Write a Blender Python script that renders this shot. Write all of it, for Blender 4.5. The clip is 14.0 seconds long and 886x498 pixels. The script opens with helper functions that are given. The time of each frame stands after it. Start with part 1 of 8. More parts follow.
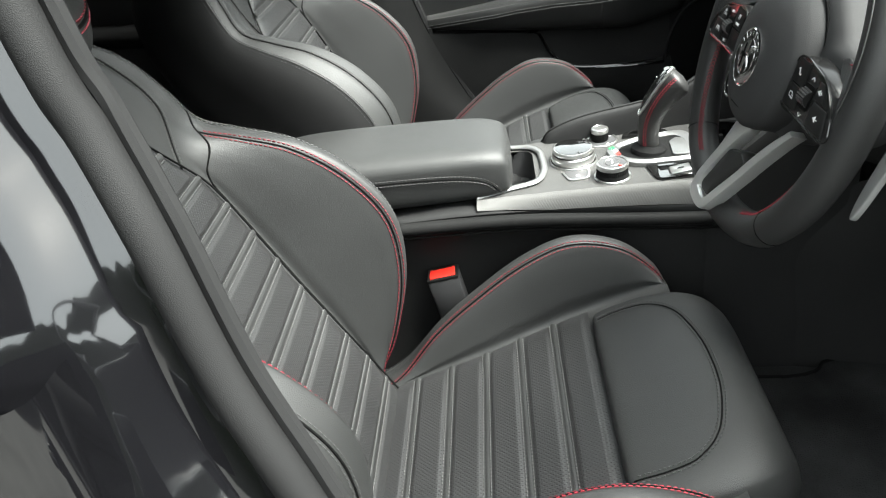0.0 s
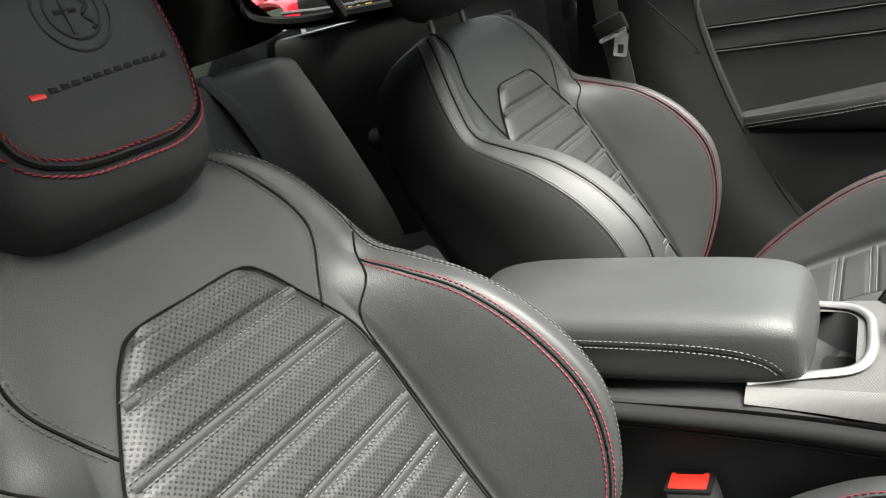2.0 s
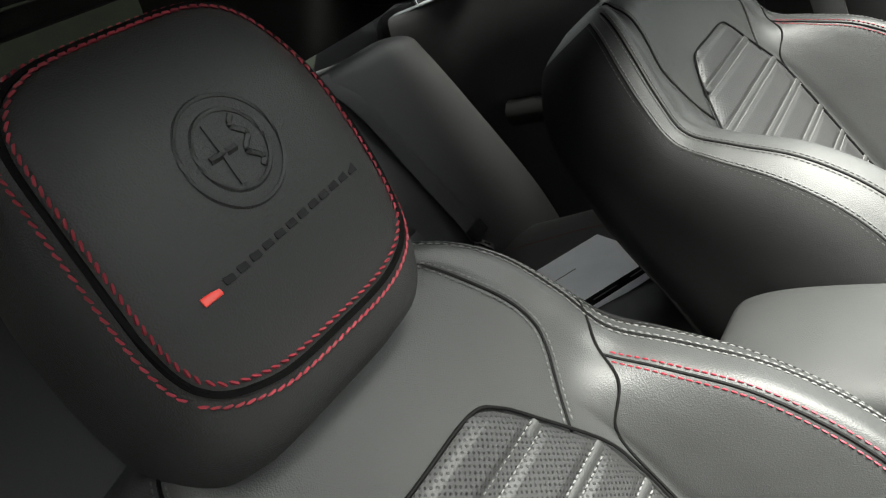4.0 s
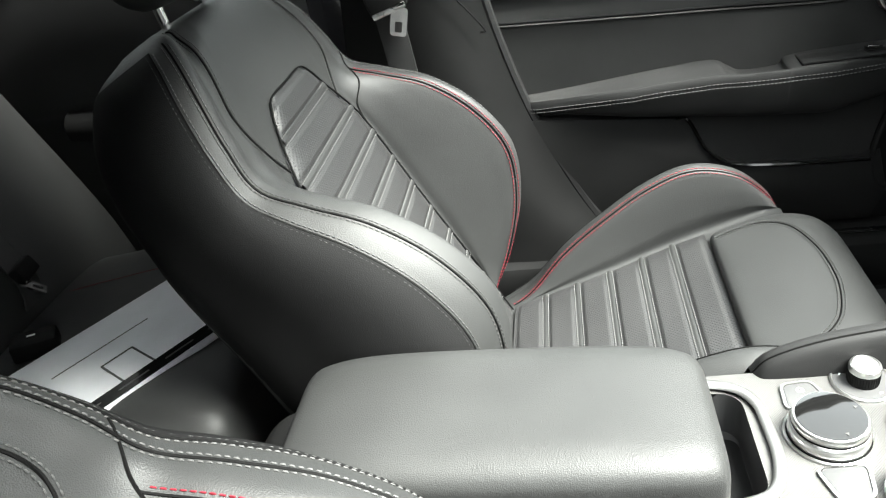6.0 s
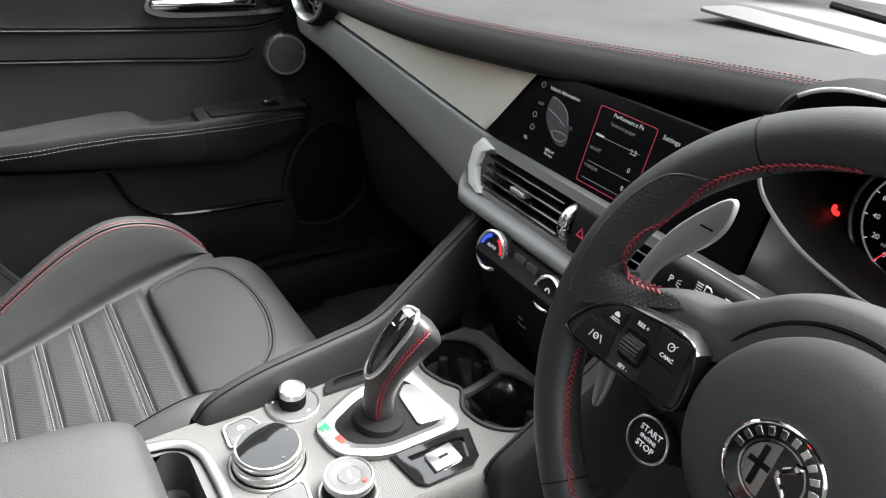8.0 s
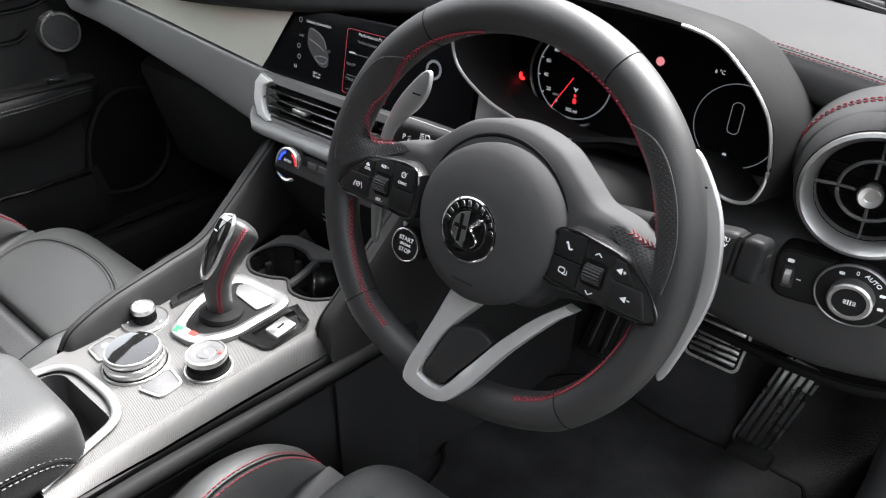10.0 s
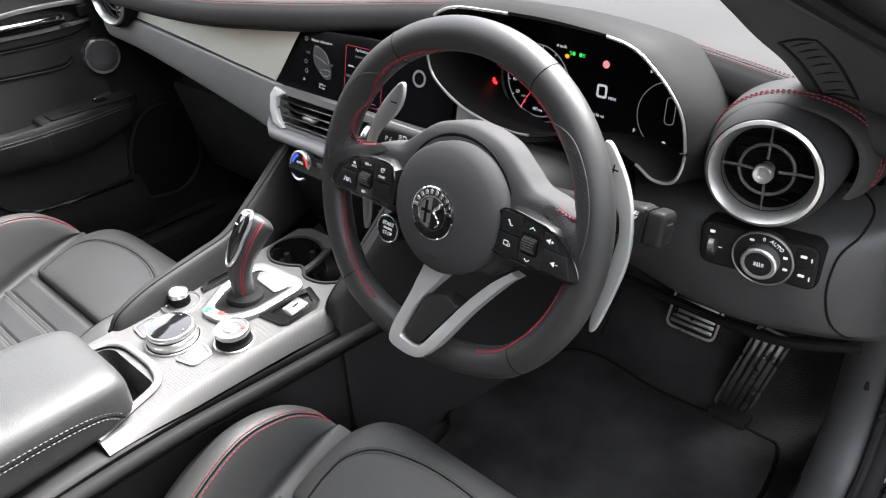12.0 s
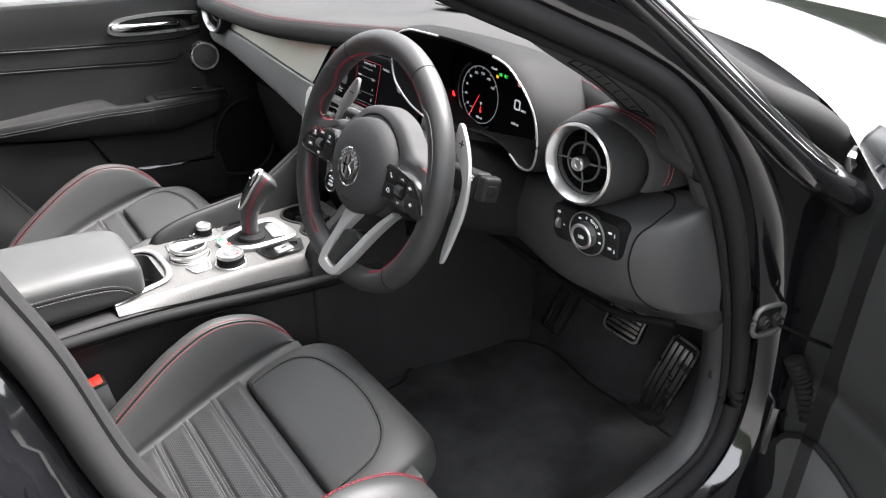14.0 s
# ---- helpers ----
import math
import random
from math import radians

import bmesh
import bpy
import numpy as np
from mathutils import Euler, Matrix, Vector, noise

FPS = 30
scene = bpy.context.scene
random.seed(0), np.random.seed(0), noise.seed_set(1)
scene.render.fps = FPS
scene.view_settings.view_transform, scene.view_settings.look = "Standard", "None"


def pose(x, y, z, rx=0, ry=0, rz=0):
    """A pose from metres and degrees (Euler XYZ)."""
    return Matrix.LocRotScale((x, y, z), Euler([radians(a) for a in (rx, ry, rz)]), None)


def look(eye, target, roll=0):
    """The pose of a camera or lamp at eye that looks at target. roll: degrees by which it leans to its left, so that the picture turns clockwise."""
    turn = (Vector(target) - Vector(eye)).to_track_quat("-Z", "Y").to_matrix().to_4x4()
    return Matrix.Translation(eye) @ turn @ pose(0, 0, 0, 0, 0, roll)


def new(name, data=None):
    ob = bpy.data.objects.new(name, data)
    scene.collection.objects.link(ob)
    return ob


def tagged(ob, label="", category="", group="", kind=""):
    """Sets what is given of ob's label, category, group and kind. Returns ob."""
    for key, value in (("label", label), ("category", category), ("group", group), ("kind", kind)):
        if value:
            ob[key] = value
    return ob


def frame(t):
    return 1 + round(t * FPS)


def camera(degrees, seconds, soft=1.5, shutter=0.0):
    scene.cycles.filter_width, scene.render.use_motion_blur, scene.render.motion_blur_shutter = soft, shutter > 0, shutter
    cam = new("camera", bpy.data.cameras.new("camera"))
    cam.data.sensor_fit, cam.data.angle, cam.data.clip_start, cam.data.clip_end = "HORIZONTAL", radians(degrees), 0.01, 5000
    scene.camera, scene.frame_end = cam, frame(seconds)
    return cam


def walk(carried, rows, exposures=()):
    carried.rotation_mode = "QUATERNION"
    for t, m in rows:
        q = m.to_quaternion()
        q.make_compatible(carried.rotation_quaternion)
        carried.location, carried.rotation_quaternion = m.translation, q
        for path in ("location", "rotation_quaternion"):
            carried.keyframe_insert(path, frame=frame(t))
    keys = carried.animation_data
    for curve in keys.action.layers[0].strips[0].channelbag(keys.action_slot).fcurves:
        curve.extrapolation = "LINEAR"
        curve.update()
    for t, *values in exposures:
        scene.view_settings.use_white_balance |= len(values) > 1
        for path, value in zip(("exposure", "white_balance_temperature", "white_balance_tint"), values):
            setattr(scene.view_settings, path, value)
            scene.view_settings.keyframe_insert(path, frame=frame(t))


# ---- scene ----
cam = camera(63.2, 14.0, 1.2)
PATH = [
    (0, (0.2, -1.022, 1.084), (-0.014, 0.671, 0.041), -9.2),
    (0.5, (0.289, -0.938, 1.045), (-0.193, 0.748, 0.083), -12.4),
    (1, (0.34, -0.885, 1.001), (-0.361, 0.771, 0.125), -13.7),
    (1.4, (0.31, -0.809, 0.981), (-0.534, 0.829, 0.203), -13.3),
    (1.5, (0.318, -0.786, 0.976), (-0.598, 0.831, 0.237), -14.3),
    (2, (0.274, -0.712, 1.0), (-0.8, 0.848, 0.357), -14.9),
    (2.5, (0.222, -0.661, 1.034), (-1.018, 0.804, 0.473), -18.0),
    (2.7, (0.199, -0.646, 1.051), (-1.083, 0.783, 0.492), -19.1),
    (4.8, (0.073, -0.546, 1.1), (-1.173, 0.783, 0.275), -29.8),
    (5, (0.073, -0.536, 1.098), (-1.055, 0.858, 0.212), -27.6),
    (5.5, (0.088, -0.493, 1.11), (-0.688, 1.055, 0.109), -19.9),
    (6, (0.093, -0.462, 1.106), (-0.278, 1.207, 0.07), -11.2),
    (6.5, (0.093, -0.431, 1.099), (0.155, 1.274, 0.055), -4.0),
    (7, (0.115, -0.431, 1.096), (0.557, 1.237, 0.086), 1.0),
    (7.5, (0.124, -0.443, 1.102), (0.88, 1.119, 0.108), 3.8),
    (8, (0.132, -0.456, 1.104), (1.141, 0.961, 0.117), 5.6),
    (8.5, (0.135, -0.499, 1.111), (1.304, 0.785, 0.12), 5.8),
    (9, (0.108, -0.552, 1.118), (1.375, 0.626, 0.115), 5.5),
    (9.2, (0.092, -0.578, 1.121), (1.387, 0.564, 0.11), 5.1),
    (11.3, (-0.017, -0.683, 1.167), (1.261, 0.363, 0.039), -2.5),
    (11.5, (-0.015, -0.7, 1.172), (1.26, 0.358, 0.051), -2.3),
    (12, (-0.014, -0.76, 1.189), (1.228, 0.384, 0.116), -2.2),
    (12.5, (-0.012, -0.861, 1.197), (1.178, 0.359, 0.15), -1.4),
    (13, (0.033, -0.895, 1.191), (1.159, 0.414, 0.182), -0.5),
    (13.5, (0.048, -0.982, 1.202), (1.126, 0.394, 0.23), 0.5),
    (14, (-0.011, -1.152, 1.209), (1.038, 0.264, 0.263), 1.1),
]
walk(cam, [(t, look(eye, target, roll)) for t, eye, target, roll in PATH], exposures=[(0, 2.86, 6450, 3), (1.5, 2.8, 6550, 5), (2.5, 3.12, 6650, 7), (5, 3.3, 6650, 1), (5.5, 3.36, 6580, 2), (6, 3.4, 6500, 3), (7, 3.42, 6450, 8), (7.5, 3.12, 6420, 9), (8.2, 3.08, 6400, 10), (9, 3.03, 6350, 11), (11.5, 3.42, 6350, 13), (14, 3.4, 6450, 13)])
# world and lights
world = bpy.data.worlds.new("sky")
scene.world = world
world.use_nodes = True
wn = world.node_tree
sky = wn.nodes.new("ShaderNodeTexSky")
sky.sky_type = "NISHITA"
sky.sun_disc = False
sky.sun_elevation, sky.sun_rotation = radians(58.5), radians(103)
sky.air_density, sky.dust_density = 1.0, 4.0
mixw = wn.nodes.new("ShaderNodeMixRGB")
mixw.inputs[0].default_value = 0.75
mixw.inputs[2].default_value = (7.5, 7.6, 7.5, 1)
wn.links.new(sky.outputs[0], mixw.inputs[1])
wn.links.new(mixw.outputs[0], wn.nodes["Background"].inputs[0])
wn.nodes["Background"].inputs[1].default_value = 0.092
sun = new("sun", bpy.data.lights.new("sun", "SUN"))
sun.data.energy, sun.data.angle, sun.data.color = 5.6, radians(34), (1.0, 0.985, 0.955)
sun.matrix_world = look((3.05, -0.7, 5.1), (0.0, 0.0, 0.0))
scene.view_settings.exposure = 3.2

# materials


def material(name, color, rough=0.5, metal=0.0, grain=0.0, grain_scale=400.0, tint=0.15, tint_scale=6.0, coat=0.0, spec=0.5, crease=0.0):
    """A surface with slow colour drift, fine grain relief and patchy gloss."""
    m = bpy.data.materials.new(name)
    m.use_nodes = True
    nt = m.node_tree
    b = nt.nodes["Principled BSDF"]
    b.inputs["Metallic"].default_value = metal
    b.inputs["Coat Weight"].default_value = coat
    b.inputs["Coat Roughness"].default_value = 0.05
    b.inputs["Specular IOR Level"].default_value = spec
    if spec < 0.32:
        b.inputs["IOR"].default_value = 1.22
    tc = nt.nodes.new("ShaderNodeTexCoord")
    n1 = nt.nodes.new("ShaderNodeTexNoise")
    n1.inputs["Scale"].default_value, n1.inputs["Detail"].default_value = tint_scale, 4
    nt.links.new(tc.outputs["Object"], n1.inputs["Vector"])
    ramp = nt.nodes.new("ShaderNodeMapRange")
    ramp.inputs[1].default_value, ramp.inputs[2].default_value = 0.3, 0.7
    ramp.inputs[3].default_value, ramp.inputs[4].default_value = 1 - tint, 1 + tint
    nt.links.new(n1.outputs["Fac"], ramp.inputs[0])
    mul = nt.nodes.new("ShaderNodeVectorMath")
    mul.operation = "SCALE"
    mul.inputs[0].default_value = color
    nt.links.new(ramp.outputs[0], mul.inputs["Scale"])
    nt.links.new(mul.outputs[0], b.inputs["Base Color"])
    rr = nt.nodes.new("ShaderNodeMapRange")
    rr.inputs[1].default_value, rr.inputs[2].default_value = 0.3, 0.7
    rr.inputs[3].default_value, rr.inputs[4].default_value = max(0.02, rough - 0.06), rough + 0.06
    nt.links.new(n1.outputs["Fac"], rr.inputs[0])
    nt.links.new(rr.outputs[0], b.inputs["Roughness"])
    if grain:
        v = nt.nodes.new("ShaderNodeTexVoronoi")
        v.inputs["Scale"].default_value = grain_scale
        nt.links.new(tc.outputs["Object"], v.inputs["Vector"])
        bump = nt.nodes.new("ShaderNodeBump")
        bump.inputs["Strength"].default_value, bump.inputs["Distance"].default_value = grain, 0.001
        nt.links.new(v.outputs["Distance"], bump.inputs["Height"])
        nt.links.new(bump.outputs[0], b.inputs["Normal"])
    if crease:
        n2 = nt.nodes.new("ShaderNodeTexNoise")
        n2.inputs["Scale"].default_value, n2.inputs["Detail"].default_value, n2.inputs["Distortion"].default_value = 16, 3, 0.6
        nt.links.new(tc.outputs["Object"], n2.inputs["Vector"])
        bump2 = nt.nodes.new("ShaderNodeBump")
        bump2.inputs["Strength"].default_value, bump2.inputs["Distance"].default_value = crease, 0.012
        nt.links.new(n2.outputs["Fac"], bump2.inputs["Height"])
        if grain:
            nt.links.new(b.inputs["Normal"].links[0].from_socket, bump2.inputs["Normal"])
        nt.links.new(bump2.outputs[0], b.inputs["Normal"])
    return m


def dotted(name, color, dot, pitch, radius, rough):
    """Perforated leather: rows of punched holes, laid out in metres of the mesh's UV map."""
    m = material(name, color, rough, grain=0.15, grain_scale=900)
    nt = m.node_tree
    b = nt.nodes["Principled BSDF"]
    uv = nt.nodes.new("ShaderNodeUVMap")
    rot = nt.nodes.new("ShaderNodeMapping")
    rot.inputs["Rotation"].default_value = (0, 0, radians(45))
    rot.inputs["Scale"].default_value = (1 / pitch, 1 / pitch, 1)
    nt.links.new(uv.outputs[0], rot.inputs[0])
    fr = nt.nodes.new("ShaderNodeVectorMath")
    fr.operation = "FRACTION"
    nt.links.new(rot.outputs[0], fr.inputs[0])
    dist = nt.nodes.new("ShaderNodeVectorMath")
    dist.operation = "DISTANCE"
    dist.inputs[1].default_value = (0.5, 0.5, 0)
    nt.links.new(fr.outputs[0], dist.inputs[0])
    edge = nt.nodes.new("ShaderNodeMapRange")
    edge.inputs[1].default_value, edge.inputs[2].default_value = radius, radius + 0.07
    nt.links.new(dist.outputs["Value"], edge.inputs[0])
    old = b.inputs["Base Color"].links[0].from_socket
    mix = nt.nodes.new("ShaderNodeMixRGB")
    mix.inputs[1].default_value = (*dot, 1)
    nt.links.new(edge.outputs[0], mix.inputs[0])
    nt.links.new(old, mix.inputs[2])
    nt.links.new(mix.outputs[0], b.inputs["Base Color"])
    bump = nt.nodes.new("ShaderNodeBump")
    bump.inputs["Strength"].default_value, bump.inputs["Distance"].default_value = 0.7, 0.0014
    nt.links.new(edge.outputs[0], bump.inputs["Height"])
    nt.links.new(b.inputs["Normal"].links[0].from_socket, bump.inputs["Normal"])
    nt.links.new(bump.outputs[0], b.inputs["Normal"])
    return m


def ribbed(name, color, rough, metal, pitch, turn, depth=0.0004):
    """Fine parallel lines, as on brushed or etched trim."""
    m = material(name, color, rough, metal, tint=0.05)
    nt = m.node_tree
    b = nt.nodes["Principled BSDF"]
    tc = nt.nodes.new("ShaderNodeTexCoord")
    mp = nt.nodes.new("ShaderNodeMapping")
    mp.inputs["Rotation"].default_value = turn
    nt.links.new(tc.outputs["Object"], mp.inputs[0])
    w = nt.nodes.new("ShaderNodeTexWave")
    w.inputs["Scale"].default_value = 0.314 / pitch
    nt.links.new(mp.outputs[0], w.inputs["Vector"])
    bump = nt.nodes.new("ShaderNodeBump")
    bump.inputs["Strength"].default_value, bump.inputs["Distance"].default_value = 0.6, depth
    nt.links.new(w.outputs["Fac"], bump.inputs["Height"])
    nt.links.new(bump.outputs[0], b.inputs["Normal"])
    return m


def glowing(name, color, strength):
    m = bpy.data.materials.new(name)
    m.use_nodes = True
    b = m.node_tree.nodes["Principled BSDF"]
    b.inputs["Base Color"].default_value = (0.01, 0.01, 0.01, 1)
    b.inputs["Emission Color"].default_value = (*color, 1)
    b.inputs["Emission Strength"].default_value = strength
    return m


LEATHER = material("black_leather", (0.0235, 0.0240, 0.0238), 0.55, grain=0.25, grain_scale=900, spec=0.45, crease=0.06)
PERF = dotted("perforated_leather", (0.0235, 0.0235, 0.0240), (0.0012, 0.0012, 0.0012), 0.0041, 0.20, 0.52)
WHEEL_LEATHER = material("wheel_leather", (0.018, 0.018, 0.018), 0.48, grain=0.10, grain_scale=1200, spec=0.38)
KNEE = material("knee_panel_skin", (0.027, 0.027, 0.0273), 0.52, grain=0.22, grain_scale=900, spec=0.32)
SOFT = material("soft_touch_plastic", (0.020, 0.020, 0.0202), 0.52, grain=0.15, grain_scale=1100, spec=0.3)
CARD = material("door_card_leather", (0.019, 0.019, 0.0190), 0.58, grain=0.15, grain_scale=1000, spec=0.25)
HUB = material("hub_leather", (0.038, 0.038, 0.0386), 0.6, grain=0.12, grain_scale=1200, spec=0.22)
SCREEN = material("screen_glass", (0.004, 0.004, 0.0045), 0.16, spec=0.12, tint=0.03)
DASHTOP = material("dash_leather", (0.028, 0.028, 0.028), 0.60, grain=0.14, grain_scale=1000, spec=0.24)
POD = material("pod_black", (0.010, 0.010, 0.010), 0.24, spec=0.45, tint=0.05)
PLASTIC = material("black_plastic", (0.012, 0.012, 0.012), 0.52, grain=0.2, grain_scale=1000, spec=0.18)
DARK = material("dark_plastic", (0.005, 0.005, 0.005), 0.65, grain=0.2, spec=0.2)
GLOSS = material("piano_black", (0.006, 0.006, 0.006), 0.06, coat=1.0, tint=0.05)
PAINT = material("black_car_paint", (0.003, 0.003, 0.0035), 0.10, coat=1.0, tint=0.05)
TRIMGREY = material("grey_black_trim", (0.040, 0.040, 0.041), 0.5, grain=0.2, grain_scale=1000, spec=0.35)
RUBBER = material("rubber_seal", (0.012, 0.012, 0.0122), 0.62, grain=0.25, grain_scale=1600, spec=0.24)
FRAME = material("matt_silver", (0.26, 0.26, 0.257), 0.42, 0.85, tint=0.04)
BOLT = material("blackened_steel", (0.02, 0.02, 0.02), 0.35, 0.6, grain=0.3, grain_scale=600)
CARPET = material("black_carpet", (0.025, 0.025, 0.0255), 0.95, grain=1.0, grain_scale=420, tint=0.45, tint_scale=9, spec=0.1)
ALU = ribbed("etched_aluminium", (0.072, 0.071, 0.069), 0.55, 0.5, 0.0016, (0, 0, radians(45)), 0.00032)
SATIN = material("satin_silver", (0.55, 0.55, 0.54), 0.30, 0.95, tint=0.04)
CHROME = material("bright_chrome", (0.8, 0.8, 0.8), 0.08, 1.0, tint=0.02)
BAND = ribbed("grey_dash_band", (0.15, 0.15, 0.147), 0.45, 0.3, 0.0016, (0, 0, radians(60)), 0.0001)
DASHTRIM = ribbed("dash_trim", (0.55, 0.55, 0.48), 0.40, 0.4, 0.0013, (0, 0, radians(30)), 0.0001)
RED = material("red_thread", (0.19, 0.009, 0.020), 0.7, tint=0.2, tint_scale=300)
GREY = material("grey_thread", (0.055, 0.055, 0.054), 0.7, tint=0.2, tint_scale=300)
BELT = material("seat_belt_webbing", (0.02, 0.02, 0.02), 0.6, grain=0.6, grain_scale=900)
REDPLASTIC = material("red_button_plastic", (0.75, 0.03, 0.02), 0.35, tint=0.05)
WHITE = material("white_print", (0.75, 0.75, 0.75), 0.6, tint=0.02)
PAPER = material("white_paper", (0.72, 0.73, 0.76), 0.5, tint=0.06, tint_scale=15)
ASPHALT = material("asphalt", (0.055, 0.054, 0.052), 0.9, grain=1.0, grain_scale=120, tint=0.3)
HEADLINER = material("headliner_cloth", (0.012, 0.012, 0.012), 0.9, grain=0.4)
STEEL = material("brushed_steel", (0.5, 0.5, 0.48), 0.3, 1.0, tint=0.1, tint_scale=40)

# mesh helpers
import mathutils
from mathutils import bvhtree


def arr(p):
    return np.array(p, dtype=float)


def cr(pts, n, closed=False):
    """A smooth curve through the points, resampled to n points."""
    p = arr(pts)
    if closed:
        p = np.vstack([p[-1:], p, p[:2]])
    else:
        p = np.vstack([2 * p[0] - p[1], p, 2 * p[-1] - p[-2]])
    m = len(p) - 3
    t = np.linspace(0, m, n, endpoint=not closed)
    i = np.minimum(t.astype(int), m - 1)
    f = (t - i)[:, None]
    a, b, c, d = p[i], p[i + 1], p[i + 2], p[i + 3]
    return 0.5 * (2 * b + (c - a) * f + (2 * a - 5 * b + 4 * c - d) * f ** 2 + (3 * b - a - 3 * c + d) * f ** 3)


def loft(sections, nu, nv, closed=False):
    """Grid of points (nu, nv, 3) over the sections, smooth both ways."""
    rows = np.stack([cr(s, nv, closed) for s in sections])
    return np.stack([cr(rows[:, j], nu) for j in range(nv)], axis=1)


def grid(p, closed=False, caps=False, flip=False):
    """Vertices and faces of a grid of points."""
    nu, nv = p.shape[:2]
    faces = []
    for i in range(nu - 1):
        for j in range(nv if closed else nv - 1):
            k = (j + 1) % nv
            faces.append((i * nv + j, i * nv + k, (i + 1) * nv + k, (i + 1) * nv + j))
    if caps:
        faces.append(tuple(range(nv))[::-1])
        faces.append(tuple(range((nu - 1) * nv, nu * nv)))
    if flip:
        faces = [f[::-1] for f in faces]
    return [tuple(v) for v in p.reshape(-1, 3)], faces


def joined(*parts_):
    verts, faces = [], []
    for v, f in parts_:
        o = len(verts)
        verts += list(v)
        faces += [tuple(i + o for i in q) for q in f]
    return verts, faces


def tube(path, r, n=8, closed=False, flat=1.0, up=(0, 0, 1)):
    """A round or flattened rod along a path. r may be a list."""
    p = arr(path)
    m = len(p)
    rr = np.broadcast_to(arr(r), (m,))
    if closed:
        t = np.roll(p, -1, 0) - np.roll(p, 1, 0)
    else:
        t = np.gradient(p, axis=0)
    t /= np.linalg.norm(t, axis=1)[:, None] + 1e-12
    u = arr(up)
    rows = []
    for i in range(m):
        s = np.cross(t[i], u)
        if np.linalg.norm(s) < 0.05:
            s = np.cross(t[i], arr((0.3, 0.9, 0.2)))
        s /= np.linalg.norm(s)
        w = np.cross(s, t[i])
        a = np.linspace(0, 2 * np.pi, n, endpoint=False)
        rows.append(p[i] + rr[i] * (np.cos(a)[:, None] * s + flat * np.sin(a)[:, None] * w))
    g = np.stack(rows)
    if closed:
        g = np.vstack([g, g[:1]])
    return grid(g, closed=True, caps=not closed)


def lathe(profile, centre, axis, n=32, side=None):
    """Turns (radius, height) pairs round an axis."""
    a = Vector(axis).normalized()
    q = a.to_track_quat("Z", "Y").to_matrix()
    ang = np.linspace(0, 2 * np.pi, n, endpoint=False)
    rows = []
    for r, h in profile:
        rows.append([list(Vector(centre) + q @ Vector((r * math.cos(t), r * math.sin(t), h))) for t in ang])
    return grid(arr(rows), closed=True)


def rbox(size, centre, bevel=0.005, turn=(0, 0, 0), seg=2):
    """A box with rounded edges, turned by degrees about its centre."""
    bm = bmesh.new()
    bmesh.ops.create_cube(bm, size=1)
    bmesh.ops.scale(bm, vec=size, verts=bm.verts)
    if bevel:
        bmesh.ops.bevel(bm, geom=bm.edges[:], offset=min(bevel, min(size) * 0.49), segments=seg, affect="EDGES", profile=0.5)
    m = pose(*centre, *turn)
    v = [tuple(m @ x.co) for x in bm.verts]
    bm.verts.index_update()
    f = [tuple(x.index for x in q.verts) for q in bm.faces]
    bm.free()
    return v, f


def plate(outline, m, depth, bevel=0.0, seg=2):
    """An outline (x, y) pushed down by depth from its own plane, with rounded upper rim, put at the pose m."""
    bm = bmesh.new()
    top = [bm.verts.new((x, y, 0)) for x, y in outline]
    face = bm.faces.new(top)
    out = bmesh.ops.extrude_face_region(bm, geom=[face])
    low = [g for g in out["geom"] if isinstance(g, bmesh.types.BMVert)]
    bmesh.ops.translate(bm, vec=(0, 0, -depth), verts=low)
    bmesh.ops.recalc_face_normals(bm, faces=bm.faces[:])
    if bevel:
        rim = [e for e in bm.edges if all(abs(v.co.z) < 1e-9 for v in e.verts)]
        bmesh.ops.bevel(bm, geom=rim, offset=bevel, segments=seg, affect="EDGES", profile=0.5)
    bm.verts.index_update()
    v = [tuple(m @ x.co) for x in bm.verts]
    f = [tuple(x.index for x in q.verts) for q in bm.faces]
    bm.free()
    return v, f


def frame_at(origin, right, up):
    """A pose whose x runs right, y up, and z out of the face."""
    x = Vector(right).normalized()
    z = x.cross(Vector(up)).normalized()
    y = z.cross(x)
    m = Matrix((x, y, z)).transposed().to_4x4()
    m.translation = origin
    return m


def ring(outer, inner, m, depth):
    """A flat frame between two outlines with the same number of points."""
    n = len(outer)
    v = []
    for pts, z in ((outer, 0), (inner, 0), (inner, -depth), (outer, -depth)):
        v += [tuple(m @ Vector((x, y, z))) for x, y in pts]
    f = []
    for k in range(4):
        for i in range(n):
            j = (i + 1) % n
            a, b = k * n, ((k + 1) % 4) * n
            f.append((a + i, a + j, b + j, b + i))
    return v, f


def round_rect(w, h, r, n=5, cx=0, cy=0):
    pts = []
    for sx, sy, a0 in ((1, 1, 0), (-1, 1, 90), (-1, -1, 180), (1, -1, 270)):
        for k in range(n + 1):
            a = radians(a0 + 90 * k / n)
            pts.append((cx + sx * (w / 2 - r) + r * math.cos(a), cy + sy * (h / 2 - r) + r * math.sin(a)))
    return pts


def disc(r, n=32, cx=0, cy=0):
    return [(cx + r * math.cos(2 * math.pi * k / n), cy + r * math.sin(2 * math.pi * k / n)) for k in range(n)]


def thing(name, at, label, category, group="", kind=""):
    ob = new(name)
    ob.empty_display_size = 0.05
    ob.location = at
    return tagged(ob, label, category, group, kind)


